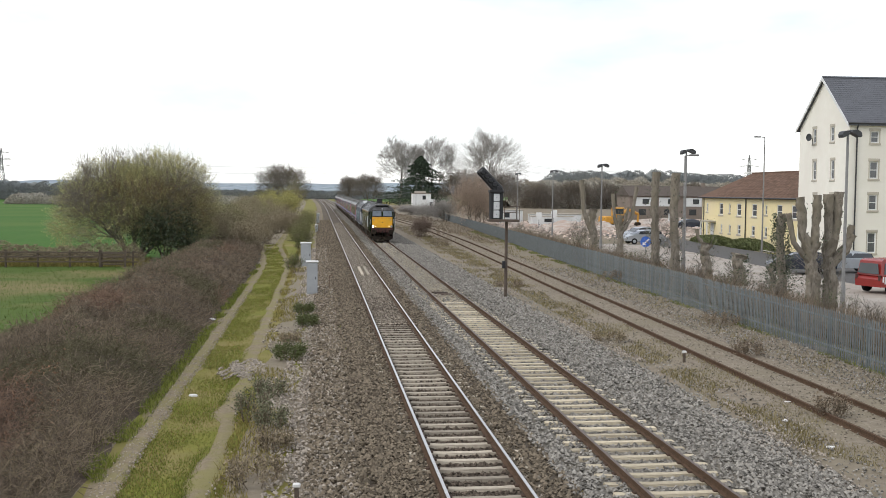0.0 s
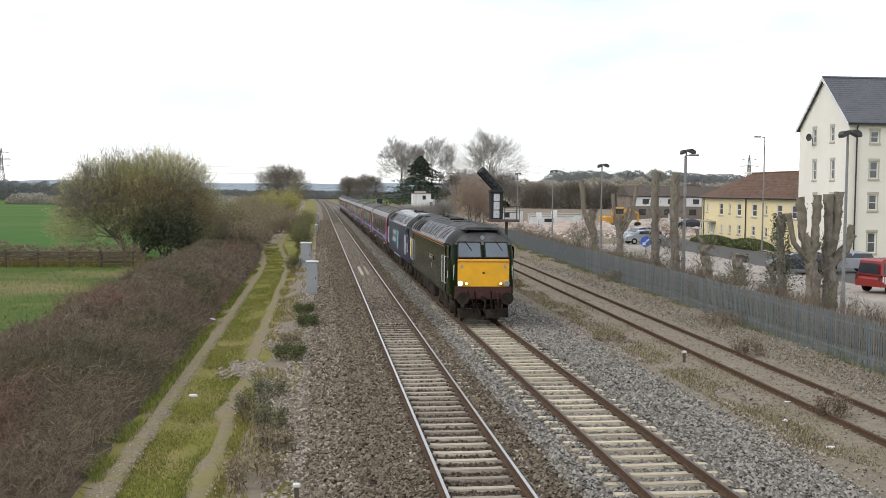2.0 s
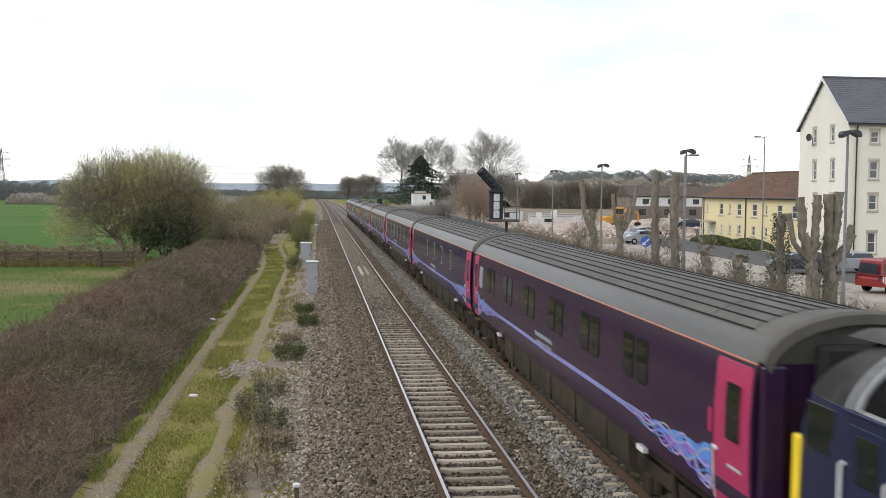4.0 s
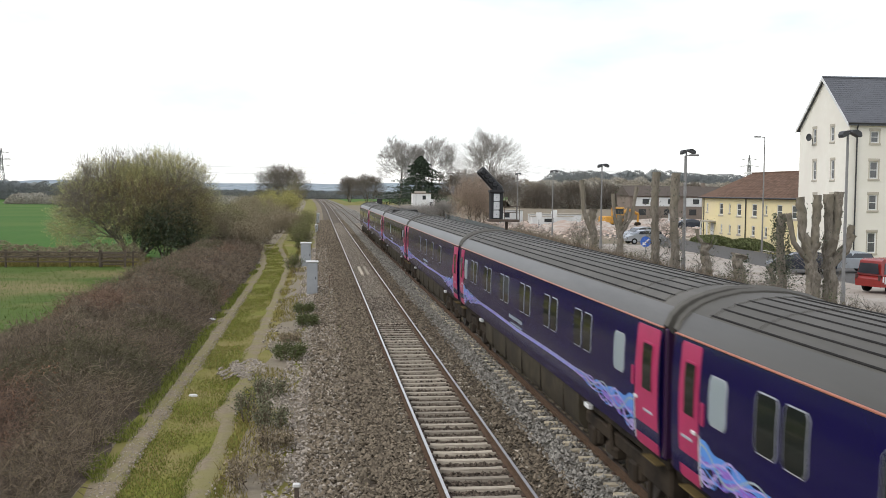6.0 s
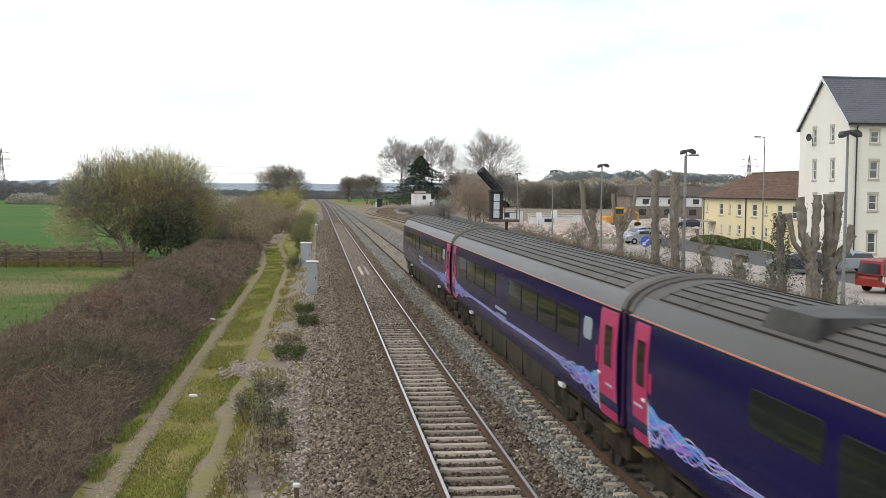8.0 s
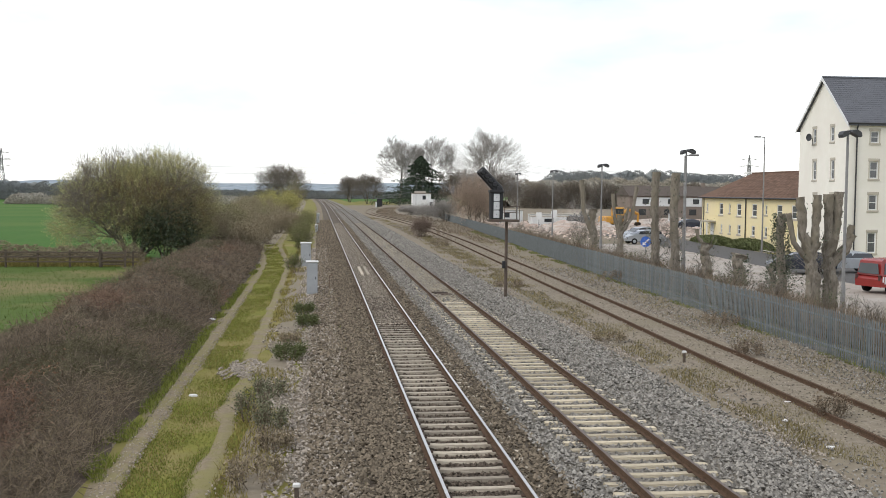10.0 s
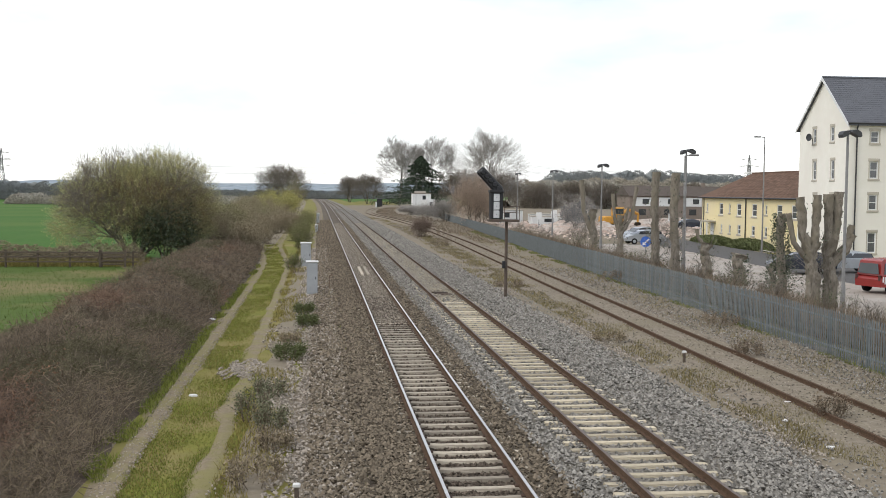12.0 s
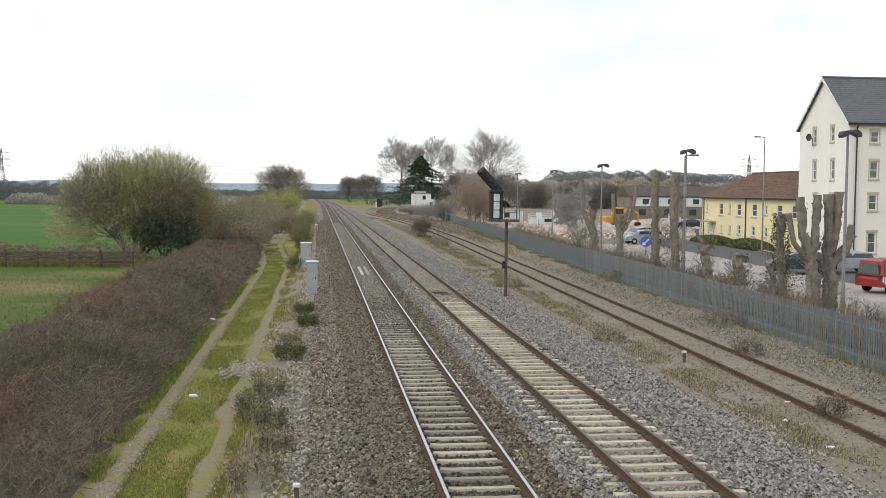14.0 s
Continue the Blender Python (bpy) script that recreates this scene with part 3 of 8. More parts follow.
def locomotive(label, m_body, m_roof, m_panel, lit, lining):
    t = thing("diesel_locomotive", label, "locomotive", group="locomotives")
    cuts = LOCO_CUTS + [(18.8 - y, a, b, -c) for y, a, b, c in LOCO_CUTS[::-1][1:]]
    side = [mirror(loco_section(LOCO_SIDE, y, a, b, c)) for y, a, b, c in cuts]
    g = Geo()
    n = len(LOCO_SIDE)
    for k in (0, 1):
        g.sheet([row[k * n:(k + 1) * n] for row in side])
    # the flat ends
    for row in (side[0], side[-1]):
        for i in range(n - 1):
            a, b, c, d = row[i], row[i + 1], row[2 * n - 2 - i], row[2 * n - 1 - i]
            g.add([a, b, c, d], [(0, 1, 2, 3)])
    part("body", g, m_body, t)
    g = Geo()
    roof = [loco_section(LOCO_ROOF, y, a, b, c) for y, a, b, c in cuts]
    m = len(LOCO_ROOF)
    full = [[(-x, y, z) for x, y, z in s] + [(x, y, z) for x, y, z in s[::-1][1:]] for s in roof]
    g.sheet(full)
    for row in (full[0], full[-1]):
        for i in range(m - 1):
            a, b, c, d = row[i], row[i + 1], row[2 * m - 3 - i], row[2 * m - 2 - i]
            g.add([a, b, c, d], [(0, 1, 2, 3)])
    part("roof", g, m_roof, t, "grey roof stained by exhaust soot")
    for sl in (slice(0, 5), slice(-5, None)):
        rows = [[(x * 1.004, y, z + 0.006) for x, y, z in row] for row in full[sl]]
        part("cab_roof", Geo().sheet(rows), M_ROOFDARK, t, "dark sooty cab roof")
    for y0, y1 in ((2.05, 4.7), (4.9, 5.55), (5.65, 7.85), (8.0, 10.15), (10.3, 12.4), (12.6, 16.85)):
        g = Geo()
        for s in (-1, 1):
            roof_patch(g, y0, y1, 0.55, 1.0, 0.012, s, 4)
        part("roof_panel", g, M_ROOFDARK if lining else m_roof, t, "sooty roof panel" if lining else "pale grey roof panel")
    # side louvres on the curve of the roof and the row of glazed roof panels
    for s in (-1, 1):
        for y0, y1 in ((2.65, 4.65), (5.8, 7.8), (8.05, 10.1), (10.35, 12.4)):
            fr = Geo()
            roof_patch(fr, y0, y1, 0.12, 0.62, 0.01, s)
            pn = part("louvre_panel", fr, M_BLACK, t)
            sl = Geo()
            for k in range(11):
                u = 0.13 + 0.48 * k / 10
                roof_patch(sl, y0, y1, u, u + 0.016, 0.022, s, 1)
            for yy in (y0, (2 * y0 + y1) / 3, (y0 + 2 * y1) / 3, y1):
                roof_rib(sl, yy, 0.1, 0.64, 0.05, 0.026, s)
            part("slat_frame", sl, M_LOUVRE, pn)
        for k in range(4):
            y0 = 12.75 + 1.02 * k
            gl = Geo()
            roof_patch(gl, y0, y0 + 0.9, 0.05, 0.68, 0.01, s)
            w = part("roof_window", gl, M_BLACK, t)
            for yr in (y0 - 0.06, y0 + 0.96):
                part("roof_rib", roof_rib(Geo(), yr, 0.0, 0.72, 0.11, 0.03, s), M_LOUVRE, w)
        # lining, gutter, cab doors with handrails, cab windows
        if lining:
            part("lining", Geo().box(s * 1.35, s * 1.375, 2.4, 16.6, 3.045, 3.08, 0.006), M_ORANGE, t, "orange lining")
            part("lining", Geo().box(s * 1.355, s * 1.368, 2.4, 16.6, 2.97, 2.985, 0.002), M_ORANGE, t)
        part("gutter", Geo().box(s * 1.33, s * 1.385, 2.0, 17.0, 3.105, 3.135, 0.008), M_LOUVRE if lining else m_body, t)
        for yd in (1.75, 16.25):
            dr = part("cab_door", Geo().box(s * 1.345, s * 1.366, yd, yd + 0.62, 1.15, 3.0, 0.004), m_body, t)
            part("door_window", Geo().box(s * 1.36, s * 1.372, yd + 0.1, yd + 0.52, 2.45, 2.92, 0.003), M_GLASS, dr)
            for yy in (yd - 0.1, yd + 0.72):
                hr = Geo().path([(s * 1.36, yy, 1.5), (s * 1.41, yy, 1.53), (s * 1.41, yy, 2.58), (s * 1.36, yy, 2.6)], 0.02)
                part("handrail", hr, M_WHITE, dr, "white handrail")
        for yw in (0.95, 17.25):
            part("cab_window", Geo().box(s * 1.30, s * 1.335, yw, yw + 0.6, 2.55, 3.05, 0.01), M_GLASS, t)
        part("cab_plate", Geo().box(s * 1.335, s * 1.345, 1.0, 1.2, 1.75, 2.05, 0.003), M_PALE, t)
    # roof fittings: exhaust, fan grille, hatch edges
    g = Geo()
    g.tube((0.1, 9.2, 3.84), (0.1, 9.2, 3.94), 0.34, 0.32, 20)
    part("roof_fan", g, M_BLACK, t)
    g = Geo().box(-0.35, 0.35, 6.2, 7.0, 3.80, 3.93, 0.04)
    part("exhaust", g, M_ROOFDARK, t)
    for y in (2.0, 4.85, 5.6, 7.92, 10.22, 12.5, 16.95):
        g = Geo()
        for s in (-1, 1):
            roof_rib(g, y, 0.0, 1.0, 0.05, 0.02, s)
        part("roof_seam", g, m_roof, t)
    # running gear
    g = Geo()
    g.box(-1.2, 1.2, 0.9, 17.9, 0.92, 1.06, 0.02)
    part("underframe", g, M_UNDER, t)
    g = Geo()
    for y0, y1, z0 in ((6.9, 8.9, 0.42), (9.05, 10.3, 0.5), (10.45, 11.9, 0.45)):
        g.box(-1.25, 1.25, y0, y1, z0, 0.98, 0.06)
    for s in (-1, 1):
        g.tube((s * 1.22, 7.0, 0.95), (s * 1.22, 11.8, 0.95), 0.04, n=6)
    part("fuel_tank", g, M_UNDER, t)
    for y in (3.4, 15.4):
        bogie(t, y, (-1.85, 0.0, 1.85), 0.57)
    loco_end(t, False, m_body, m_panel, lit)
    loco_end(t, True, m_body, m_panel, False)
    return t


def bars(parent, x, y0, y1, z, n, h, material, gap=0.35, seed=1):
    """Unreadable lettering as plain bars on the west side."""
    rnd, y = random.Random(seed), y0
    step = (y1 - y0) / n
    for i in range(n):
        w = step * (1 - gap)
        part("lettering", Geo().box(x - 0.004, x + 0.004, y, y + w, z - h / 2 * rnd.uniform(0.7, 1.0), z + h / 2 * rnd.uniform(0.7, 1.0)), material, parent, smooth=0)
        y += step


def green_loco():
    t = locomotive("dark green diesel locomotive with yellow front and orange lining", M_GREEN, M_ROOFGREY, M_YELLOW, True, True)
    p = part("nameplate", Geo().box(-1.385, -1.355, 6.2, 7.75, 2.14, 2.34, 0.006), M_GREEN, t, "long nameplate with a pale rim")
    part("plate_edge", Geo().box(-1.389, -1.380, 6.17, 7.78, 2.325, 2.345), M_CHROME, p)
    part("plate_edge", Geo().box(-1.389, -1.380, 6.17, 7.78, 2.115, 2.135), M_CHROME, p)
    bars(t, -1.387, 6.25, 7.7, 2.23, 13, 0.08, M_PALE, 0.4, 9)
    bars(t, -1.366, 6.88, 7.10, 1.85, 1, 0.26, M_PALE)
    return t


def blue_loco():
    t = locomotive("dark blue diesel locomotive with teal emblem and yellow front", M_BLUE, M_ROOFPALE, M_YELLOW2, False, False)
    g = Geo().box(-1.368, -1.358, 7.4, 12.9, 1.62, 2.72)
    part("decal", g, M_TEAL, t, "faded teal patch")
    g = Geo()
    for i in range(6):
        z = 2.62 - i * 0.13
        g.add([(-1.371, 7.3 + 0.10 * i, z), (-1.371, 9.3 - 0.16 * i, z), (-1.371, 9.2 - 0.16 * i, z - 0.09), (-1.371, 7.5 + 0.12 * i, z - 0.09)], [(0, 1, 2, 3)])
    g.add([(-1.371, 7.9, 1.85), (-1.371, 8.7, 1.95), (-1.371, 8.3, 1.4), (-1.371, 7.9, 1.6)], [(0, 1, 2, 3)])
    part("emblem", g, M_PALE, t, "pale winged emblem")
    bars(t, -1.370, 9.8, 12.8, 2.45, 5, 0.34, M_PALE, 0.25, 3)
    bars(t, -1.370, 9.8, 12.8, 1.98, 7, 0.34, M_PALE, 0.2, 4)
    bars(t, -1.345, 0.85, 1.6, 2.05, 3, 0.3, M_PALE, 0.15, 5)
    bars(t, -1.345, 0.85, 1.5, 1.72, 4, 0.12, M_WHITE, 0.2, 6)
    part("tank_rail", Geo().box(-1.30, -1.26, 7.4, 12.2, 0.98, 1.05, 0.01), M_PALE, t)
    return t


COACH_SIDE = [(1.20, 1.14), (1.31, 1.20), (1.35, 1.45), (1.37, 2.0), (1.37, 2.6), (1.345, 3.0), (1.31, 3.20)]
COACH_ROOF = [(1.31, 3.20), (1.23, 3.37), (1.10, 3.50), (0.92, 3.61), (0.68, 3.70), (0.36, 3.77), (0.0, 3.79)]


def side_x(z):
    return float(np.interp(z, [p[1] for p in COACH_SIDE], [p[0] for p in COACH_SIDE]))


def plate(g, y0, y1, z0, z1, lift, s=-1, r=0.0, steps=3):
    """A thin panel that follows the curve of the coach side, its corners cut by r."""
    rows = []
    zs = [z0, z0 + r, *[z0 + r + (z1 - z0 - 2 * r) * i / steps for i in range(1, steps)], z1 - r, z1] if r else [z0 + (z1 - z0) * i / steps for i in range(steps + 1)]
    for i, z in enumerate(zs):
        e = r if r and i in (0, len(zs) - 1) else 0.0
        x = side_x(z)
        rows.append([(s * (x - 0.01), y0 + e, z), (s * (x + lift), y0 + e, z), (s * (x + lift), y1 - e, z), (s * (x - 0.01), y1 - e, z)])
    g.sheet(rows)
    for row in (rows[0], rows[-1]):
        g.add(row, [(0, 1, 2, 3)])
    return g


def coach_window(t, y0, y1, z0, z1, m_glass, s=-1, m_rim=None):
    w = part("window", plate(Geo(), y0 - 0.017, y1 + 0.017, z0 - 0.017, z1 + 0.017, 0.010, s, 0.075), (m_rim or M_FRAME) if y1 - y0 < 1 else M_RUBBER, t)
    part("pane", plate(Geo(), y0, y1, z0, z1, 0.014, s, 0.06), m_glass, w)


def swirl(t, s, y_end, sign):
    """Light trails: a tangle beside the door that runs out into a narrow band along the side. sign: the way it runs."""
    span = 10.2
    rnd = random.Random(7)
    tones = [M_SKY, M_LAV, M_PURPLE, M_SKY, M_LAV, M_PURPLE, M_SKY, M_PALE, M_LAV]
    for k, m in enumerate(tones):
        g = Geo()
        ph, am, wl = rnd.uniform(0, 6), rnd.uniform(0.06, 0.30), rnd.uniform(0.8, 1.5)
        w = 0.010 + 0.014 * rnd.random()
        rows = []
        for i in range(71):
            d = 0.05 + span * (i / 70) ** 1.5
            fade = max(0.0, 1 - d / 3.9) ** 0.8
            base = 1.64 + 0.04 * math.sin(d * 0.3) - 0.05 * fade
            z = base + am * fade * math.sin(d * 2 * math.pi / (1.4 * wl) + ph) + (k - 4) * (0.010 + 0.012 * fade)
            z = max(1.27, z)
            hw = w * (0.5 + 0.75 * fade)
            y = y_end + sign * d
            rows.append([(s * (side_x(z - hw) + 0.005 + k * 0.0006), y, z - hw), (s * (side_x(z + hw) + 0.005 + k * 0.0006), y, z + hw)])
        g.sheet(rows)
        part("light_trail", g, m, t, smooth=0)
    for m, a, b, z0, z1 in ((M_SKY, 0.05, 1.0, 1.52, 1.92), (M_LAV, 0.05, 0.6, 1.36, 1.50), (M_PURPLE, 0.8, 2.0, 1.46, 1.70), (M_SKY, 1.1, 2.4, 1.62, 1.80)):
        g = Geo()
        rows = [[(s * (side_x(z) + 0.004), y_end + sign * (a + (b - a) * u), z) for z in (z0 + (z1 - z0) * 0.5 * u, z1 - (z1 - z0) * 0.35 * u + 0.03 * math.sin(9 * u))] for u in [i / 10 for i in range(11)]]
        part("light_patch", g.sheet(rows), m, t, smooth=0)


def coach(label, windows, frosted, m_side, ends=(True, True), boxes=()):
    """windows: (start, end) along the coach from its leading end; frosted: pale ones."""
    L0, L1 = 0.28, 22.72
    t = thing("passenger_coach", label, "coach", group="train coaches")
    g = Geo()
    n = len(COACH_SIDE)
    for s in (-1, 1):
        g.sheet([[(s * x, y, z) for x, z in COACH_SIDE] for y in (L0, 4, 9, 14, 19, L1)])
    for y in (L0 + 0.03, L1 - 0.03):
        for i in range(n - 1):
            (a, za), (b, zb) = COACH_SIDE[i], COACH_SIDE[i + 1]
            g.add([(-a, y, za), (a, y, za), (b, y, zb), (-b, y, zb)], [(0, 1, 2, 3)])
    part("body", g, m_side, t)
    g = Geo()
    half = COACH_ROOF[2:]
    g.sheet([[(-x, y, z) for x, z in half] + [(x, y, z) for x, z in half[::-1][1:]] for y in (L0, 4, 9, 14, 19, L1)])
    ribs = []
    for y in (L0 + 0.03, L1 - 0.03):
        for i in range(len(COACH_ROOF) - 1):
            (a, za), (b, zb) = COACH_ROOF[i], COACH_ROOF[i + 1]
            g.add([(-a, y, za), (a, y, za), (b, y, zb), (-b, y, zb)], [(0, 1, 2, 3)])
    for s in (-1, 1):
        for x, z in ((1.06, 3.53), (0.90, 3.62), (0.72, 3.687), (0.52, 3.735), (0.32, 3.774), (0.12, 3.786)):
            ribs.append(Geo().tube((s * x, L0 + 0.7, z), (s * x, L1 - 0.7, z), 0.017, n=5))
    for y in (L0 + 0.75, L0 + 2.2, L1 - 2.2, L1 - 0.75):
        for s in (-1, 1):
            for i in range(len(half) - 1):
                g.tube((s * half[i][0], y, half[i][1]), (s * half[i + 1][0], y, half[i + 1][1]), 0.014, n=5)
    roof = part("roof", g, M_CROOF, t, "weathered grey ribbed roof")
    for g in ribs:
        part("roof_rib", g, M_RUBBER, roof)
    for s in (-1, 1):
        g = Geo().sheet([[(s * x, y, z) for x, z in COACH_ROOF[:3]] for y in (L0, 8, 16, L1)])
        part("eave", g, M_CEAVE, t, "pale grey roof edge")
        g = Geo().box(s * 1.30, s * 1.335, L0, L1, 3.185, 3.21, 0.006)
        part("cantrail_line", g, M_ORANGE2, t, "orange line under the roof")
    for y0, y1 in boxes:
        g = Geo().add([(-1.0, y0, 3.52), (1.0, y0, 3.52), (1.0, y1, 3.52), (-1.0, y1, 3.52), (-0.9, y0 + 0.1, 3.84), (0.9, y0 + 0.1, 3.84), (0.9, y1 - 0.1, 3.84), (-0.9, y1 - 0.1, 3.84)],
                      [(3, 2, 1, 0), (4, 5, 6, 7), (0, 1, 5, 4), (1, 2, 6, 5), (2, 3, 7, 6), (3, 0, 4, 7)])
        part("roof_vent", g, M_ROOFDARK, roof, "low grey roof vent")
    for s in (-1, 1):
        for k, (y, dw) in enumerate(((L0 + 0.07, 1.10), (L1 - 1.09, 0.76))):
            if not ends[k]:
                continue
            d = part("door", plate(Geo(), y, y + dw, 1.19, 3.14, 0.012, s, 0.05), M_PINK, t, "pink door")
            a, ww = (0.26, 0.44) if k == 0 else (0.14, 0.38)
            f = part("window_frame", plate(Geo(), y + a - 0.03, y + a + ww + 0.03, 2.12, 2.90, 0.020, s, 0.03), M_PINK, d)
            part("pane", plate(Geo(), y + a, y + a + ww, 2.15, 2.87, 0.024, s, 0.02), M_GLASS, f)
            yh = y + (dw - 0.1 if k == 0 else 0.10)
            x = s * (side_x(1.95) + 0.03)
            part("door_handle", Geo().box(x - 0.015, x + 0.015, yh - 0.07, yh + 0.07, 1.93, 1.98, 0.006), M_WHITE, d)
            x = s * (side_x(1.8) + 0.02)
            part("kick_line", Geo().box(x - 0.006, x + 0.006, y + 0.2, y + 0.62, 1.80, 1.835), M_PALE, d)
            st = Geo().box(s * 1.18, s * 1.36, y + 0.06, y + 0.74, 1.04, 1.065, 0.008)
            part("step", st, M_STEP, d, "dull yellow step")
            yl = y + (dw + 0.13 if k == 0 else -0.14)
            part("lock_light", plate(Geo(), yl - 0.06, yl + 0.06, 2.1, 2.42, 0.016, s, 0.03), M_PINK, t)
            part("edge_line", plate(Geo(), yl - 0.11 if k == 0 else yl + 0.08, yl - 0.08 if k == 0 else yl + 0.11, 1.25, 1.95, 0.008, s), M_WHITE, t)
        swirl(t, s, L0 + 1.22, 1) if ends[0] else None
        swirl(t, s, L1 - 1.12, -1) if ends[1] else None
        for y0, y1 in windows:
            coach_window(t, y0, y1, 2.46 if y0 == 15.95 else 2.20, 2.90 if y1 - y0 < 1 or y0 == 15.95 else 2.86, M_GLASS, s, M_RUBBER if m_side is M_PLUM else None)
        for y0, y1, z0 in frosted:
            coach_window(t, y0, y1, z0, 2.83, M_FROST, s)
    for zz, hh, n in ((1.90, 0.10, 15), (1.74, 0.05, 14)):
        bars(t, -1.377, 10.9, 12.7 if hh > 0.06 else 12.5, zz, n, hh, M_PALE, 0.45, n)
    # ends: gangway and rubber faces
    for y, e in ((L0, -1), (L1, 1)):
        g = Geo()
        g.box(-0.62, 0.62, y, y + e * 0.27, 1.25, 3.45, 0.05)
        part("gangway", g, M_RUBBER, t)
        arc = [(-x, z) for x, z in COACH_ROOF] + [(x, z) for x, z in COACH_ROOF[::-1][1:]]
        g = Geo().sheet([[(x * k, y + e * 0.06 + d, z + h) for k, d, h in ((1.0, -0.08, 0.03), (1.02, 0.0, 0.065), (1.0, 0.08, 0.03), (0.93, 0.08, -0.09), (0.93, -0.08, -0.09), (1.0, -0.08, 0.03))] for x, z in arc])
        for s in (-1, 1):
            part("end_pillar", Geo().box(s * 1.0, s * 1.31, y, y + e * 0.13, 1.2, 3.2, 0.03), M_PLUM, t, "dark plum end pillar")
        part("end_seal", g, M_CROOF, t)
        buffers(t, y - e * 0.05, e * 0.6)
    # added dark boxes that stand in for the shade under the coach ends
    for ya, yb in ((L0 + 0.1, L0 + 1.55), (L1 - 1.55, L1 - 0.1)):
        part("headstock", Geo().box(-1.12, 1.12, ya, yb, 0.5, 1.02, 0.05), M_UNDER, t)
    g = Geo()
    g.prof([(-1.24, 1.16), (-1.22, 0.62), (-1.1, 0.42), (1.1, 0.42), (1.22, 0.62), (1.24, 1.16)], 5.6, 17.4)
    part("underframe_fairing", g, M_FAIRING, t, "dirty grey-brown underframe fairing")
    g = Geo()
    for y in (6.9, 9.2, 11.5, 13.8, 16.0):
        for s in (-1, 1):
            g.box(s * 1.21, s * 1.245, y, y + 0.05, 0.5, 1.12)
    part("fairing_seam", g, M_UNDER, t)
    part("underframe", Geo().box(-1.2, 1.2, L0, L1, 1.0, 1.17, 0.02), M_UNDER, t)
    part("lifting_point", Geo().box(-1.30, -1.20, 4.6, 4.95, 1.03, 1.12, 0.01), M_WHITE, t)
    part("lifting_point", Geo().box(-1.30, -1.20, 18.0, 18.35, 1.03, 1.12, 0.01), M_WHITE, t)
    for y in (3.5, 19.5):
        bogie(t, y, (-1.3, 1.3), 0.457)
    return t


SLEEPER_PAIRS = []
for a in (4.25, 7.08, 9.95, 12.85, 15.72, 18.5):
    SLEEPER_PAIRS += [(a, a + 0.56), (a + 0.74, a + 1.3)]
SINGLES = [(a, a + 0.74) for a in (5.55, 8.5, 11.38, 14.25)]
BIG = [(2.95, 4.75), (4.92, 6.72), (6.9, 8.7), (8.87, 10.5), (12.75, 14.55), (14.72, 16.5), (16.68, 18.5), (18.67, 20.5)]
SLEEPER_A = "dark blue sleeping coach with paired white-framed windows and pink doors"
SLEEPER_B = "dark blue sleeping coach with frosted end windows and pink doors"
SLEEPER_C = "dark blue sleeping coach with single white-framed windows and pink doors"
SEATED = "dark blue seated coach with long dark windows and pink doors"


def build_train():
    w_end = (20.7, 21.25, 2.2)
    train = [
        (0.0, green_loco()),
        (19.0, blue_loco()),
        (37.85, coach("plum and blue sleeping coach with small windows behind the locomotives", SLEEPER_PAIRS, [w_end], M_PLUM)),
        (60.85, coach(SLEEPER_C, SINGLES, [], M_COACH)),
        (83.85, coach(SLEEPER_A, [(2.1, 2.68)] + SLEEPER_PAIRS, [w_end], M_COACH)),
        (106.85, coach(SLEEPER_B, SLEEPER_PAIRS, [(2.1, 2.68, 2.2), w_end], M_COACH)),
        (129.85, coach(SLEEPER_C, SINGLES, [], M_COACH)),
        (152.85, coach(SEATED, [(3.3, 5.1), (5.28, 7.08), (7.26, 9.06), (9.24, 11.04), (11.22, 12.5)] + [(13.85, 15.6), (15.95, 17.79)], [(2.1, 2.6, 2.45), (13.0, 13.3, 2.25)], M_COACH, boxes=((16.9, 18.4),))),
        (175.85, coach(SEATED, BIG, [(2.0, 2.56, 2.45)], M_COACH)),
        (198.85, coach(SEATED, BIG, [(2.0, 2.56, 2.45)], M_COACH, ends=(True, False))),
    ]
    return train


TRAIN = build_train()


# ---- east side: fence, lamps, signal, houses, car park ----
M_GALV = mat("galvanised_steel", (0.165, 0.182, 0.182), (0.10, 0.111, 0.110), 0.6, 3.0, 0.05, rand=0.15, spec=0.3)
M_POST = mat("lamp_post_grey", (0.25, 0.245, 0.235), (0.17, 0.165, 0.16), 0.6, 4.0, 0.05)
M_LAMPHEAD = mat("lamp_head", (0.05, 0.052, 0.055), (0.03, 0.031, 0.033), 0.5, 6.0, 0.05)
M_DARKMETAL = mat("dark_metal", (0.018, 0.018, 0.02), (0.01, 0.01, 0.011), 0.6, 6.0, 0.1)
M_SIGBOX = mat("signal_case_white", (0.62, 0.63, 0.63), (0.5, 0.51, 0.51), 0.5, 4.0, 0.0)
M_SIGPOST = mat("signal_post_rust", (0.14, 0.11, 0.09), (0.075, 0.058, 0.046), 0.8, 6.0, 0.2)
M_RENDER = mat("cream_render", (0.80, 0.77, 0.69), (0.75, 0.72, 0.63), 0.9, 1.5, 0.05, big=0.2, c3=(0.74, 0.70, 0.62))
M_YRENDER = mat("yellow_render", (0.78, 0.67, 0.40), (0.72, 0.61, 0.35), 0.9, 1.5, 0.05, big=0.2, c3=(0.72, 0.62, 0.40))
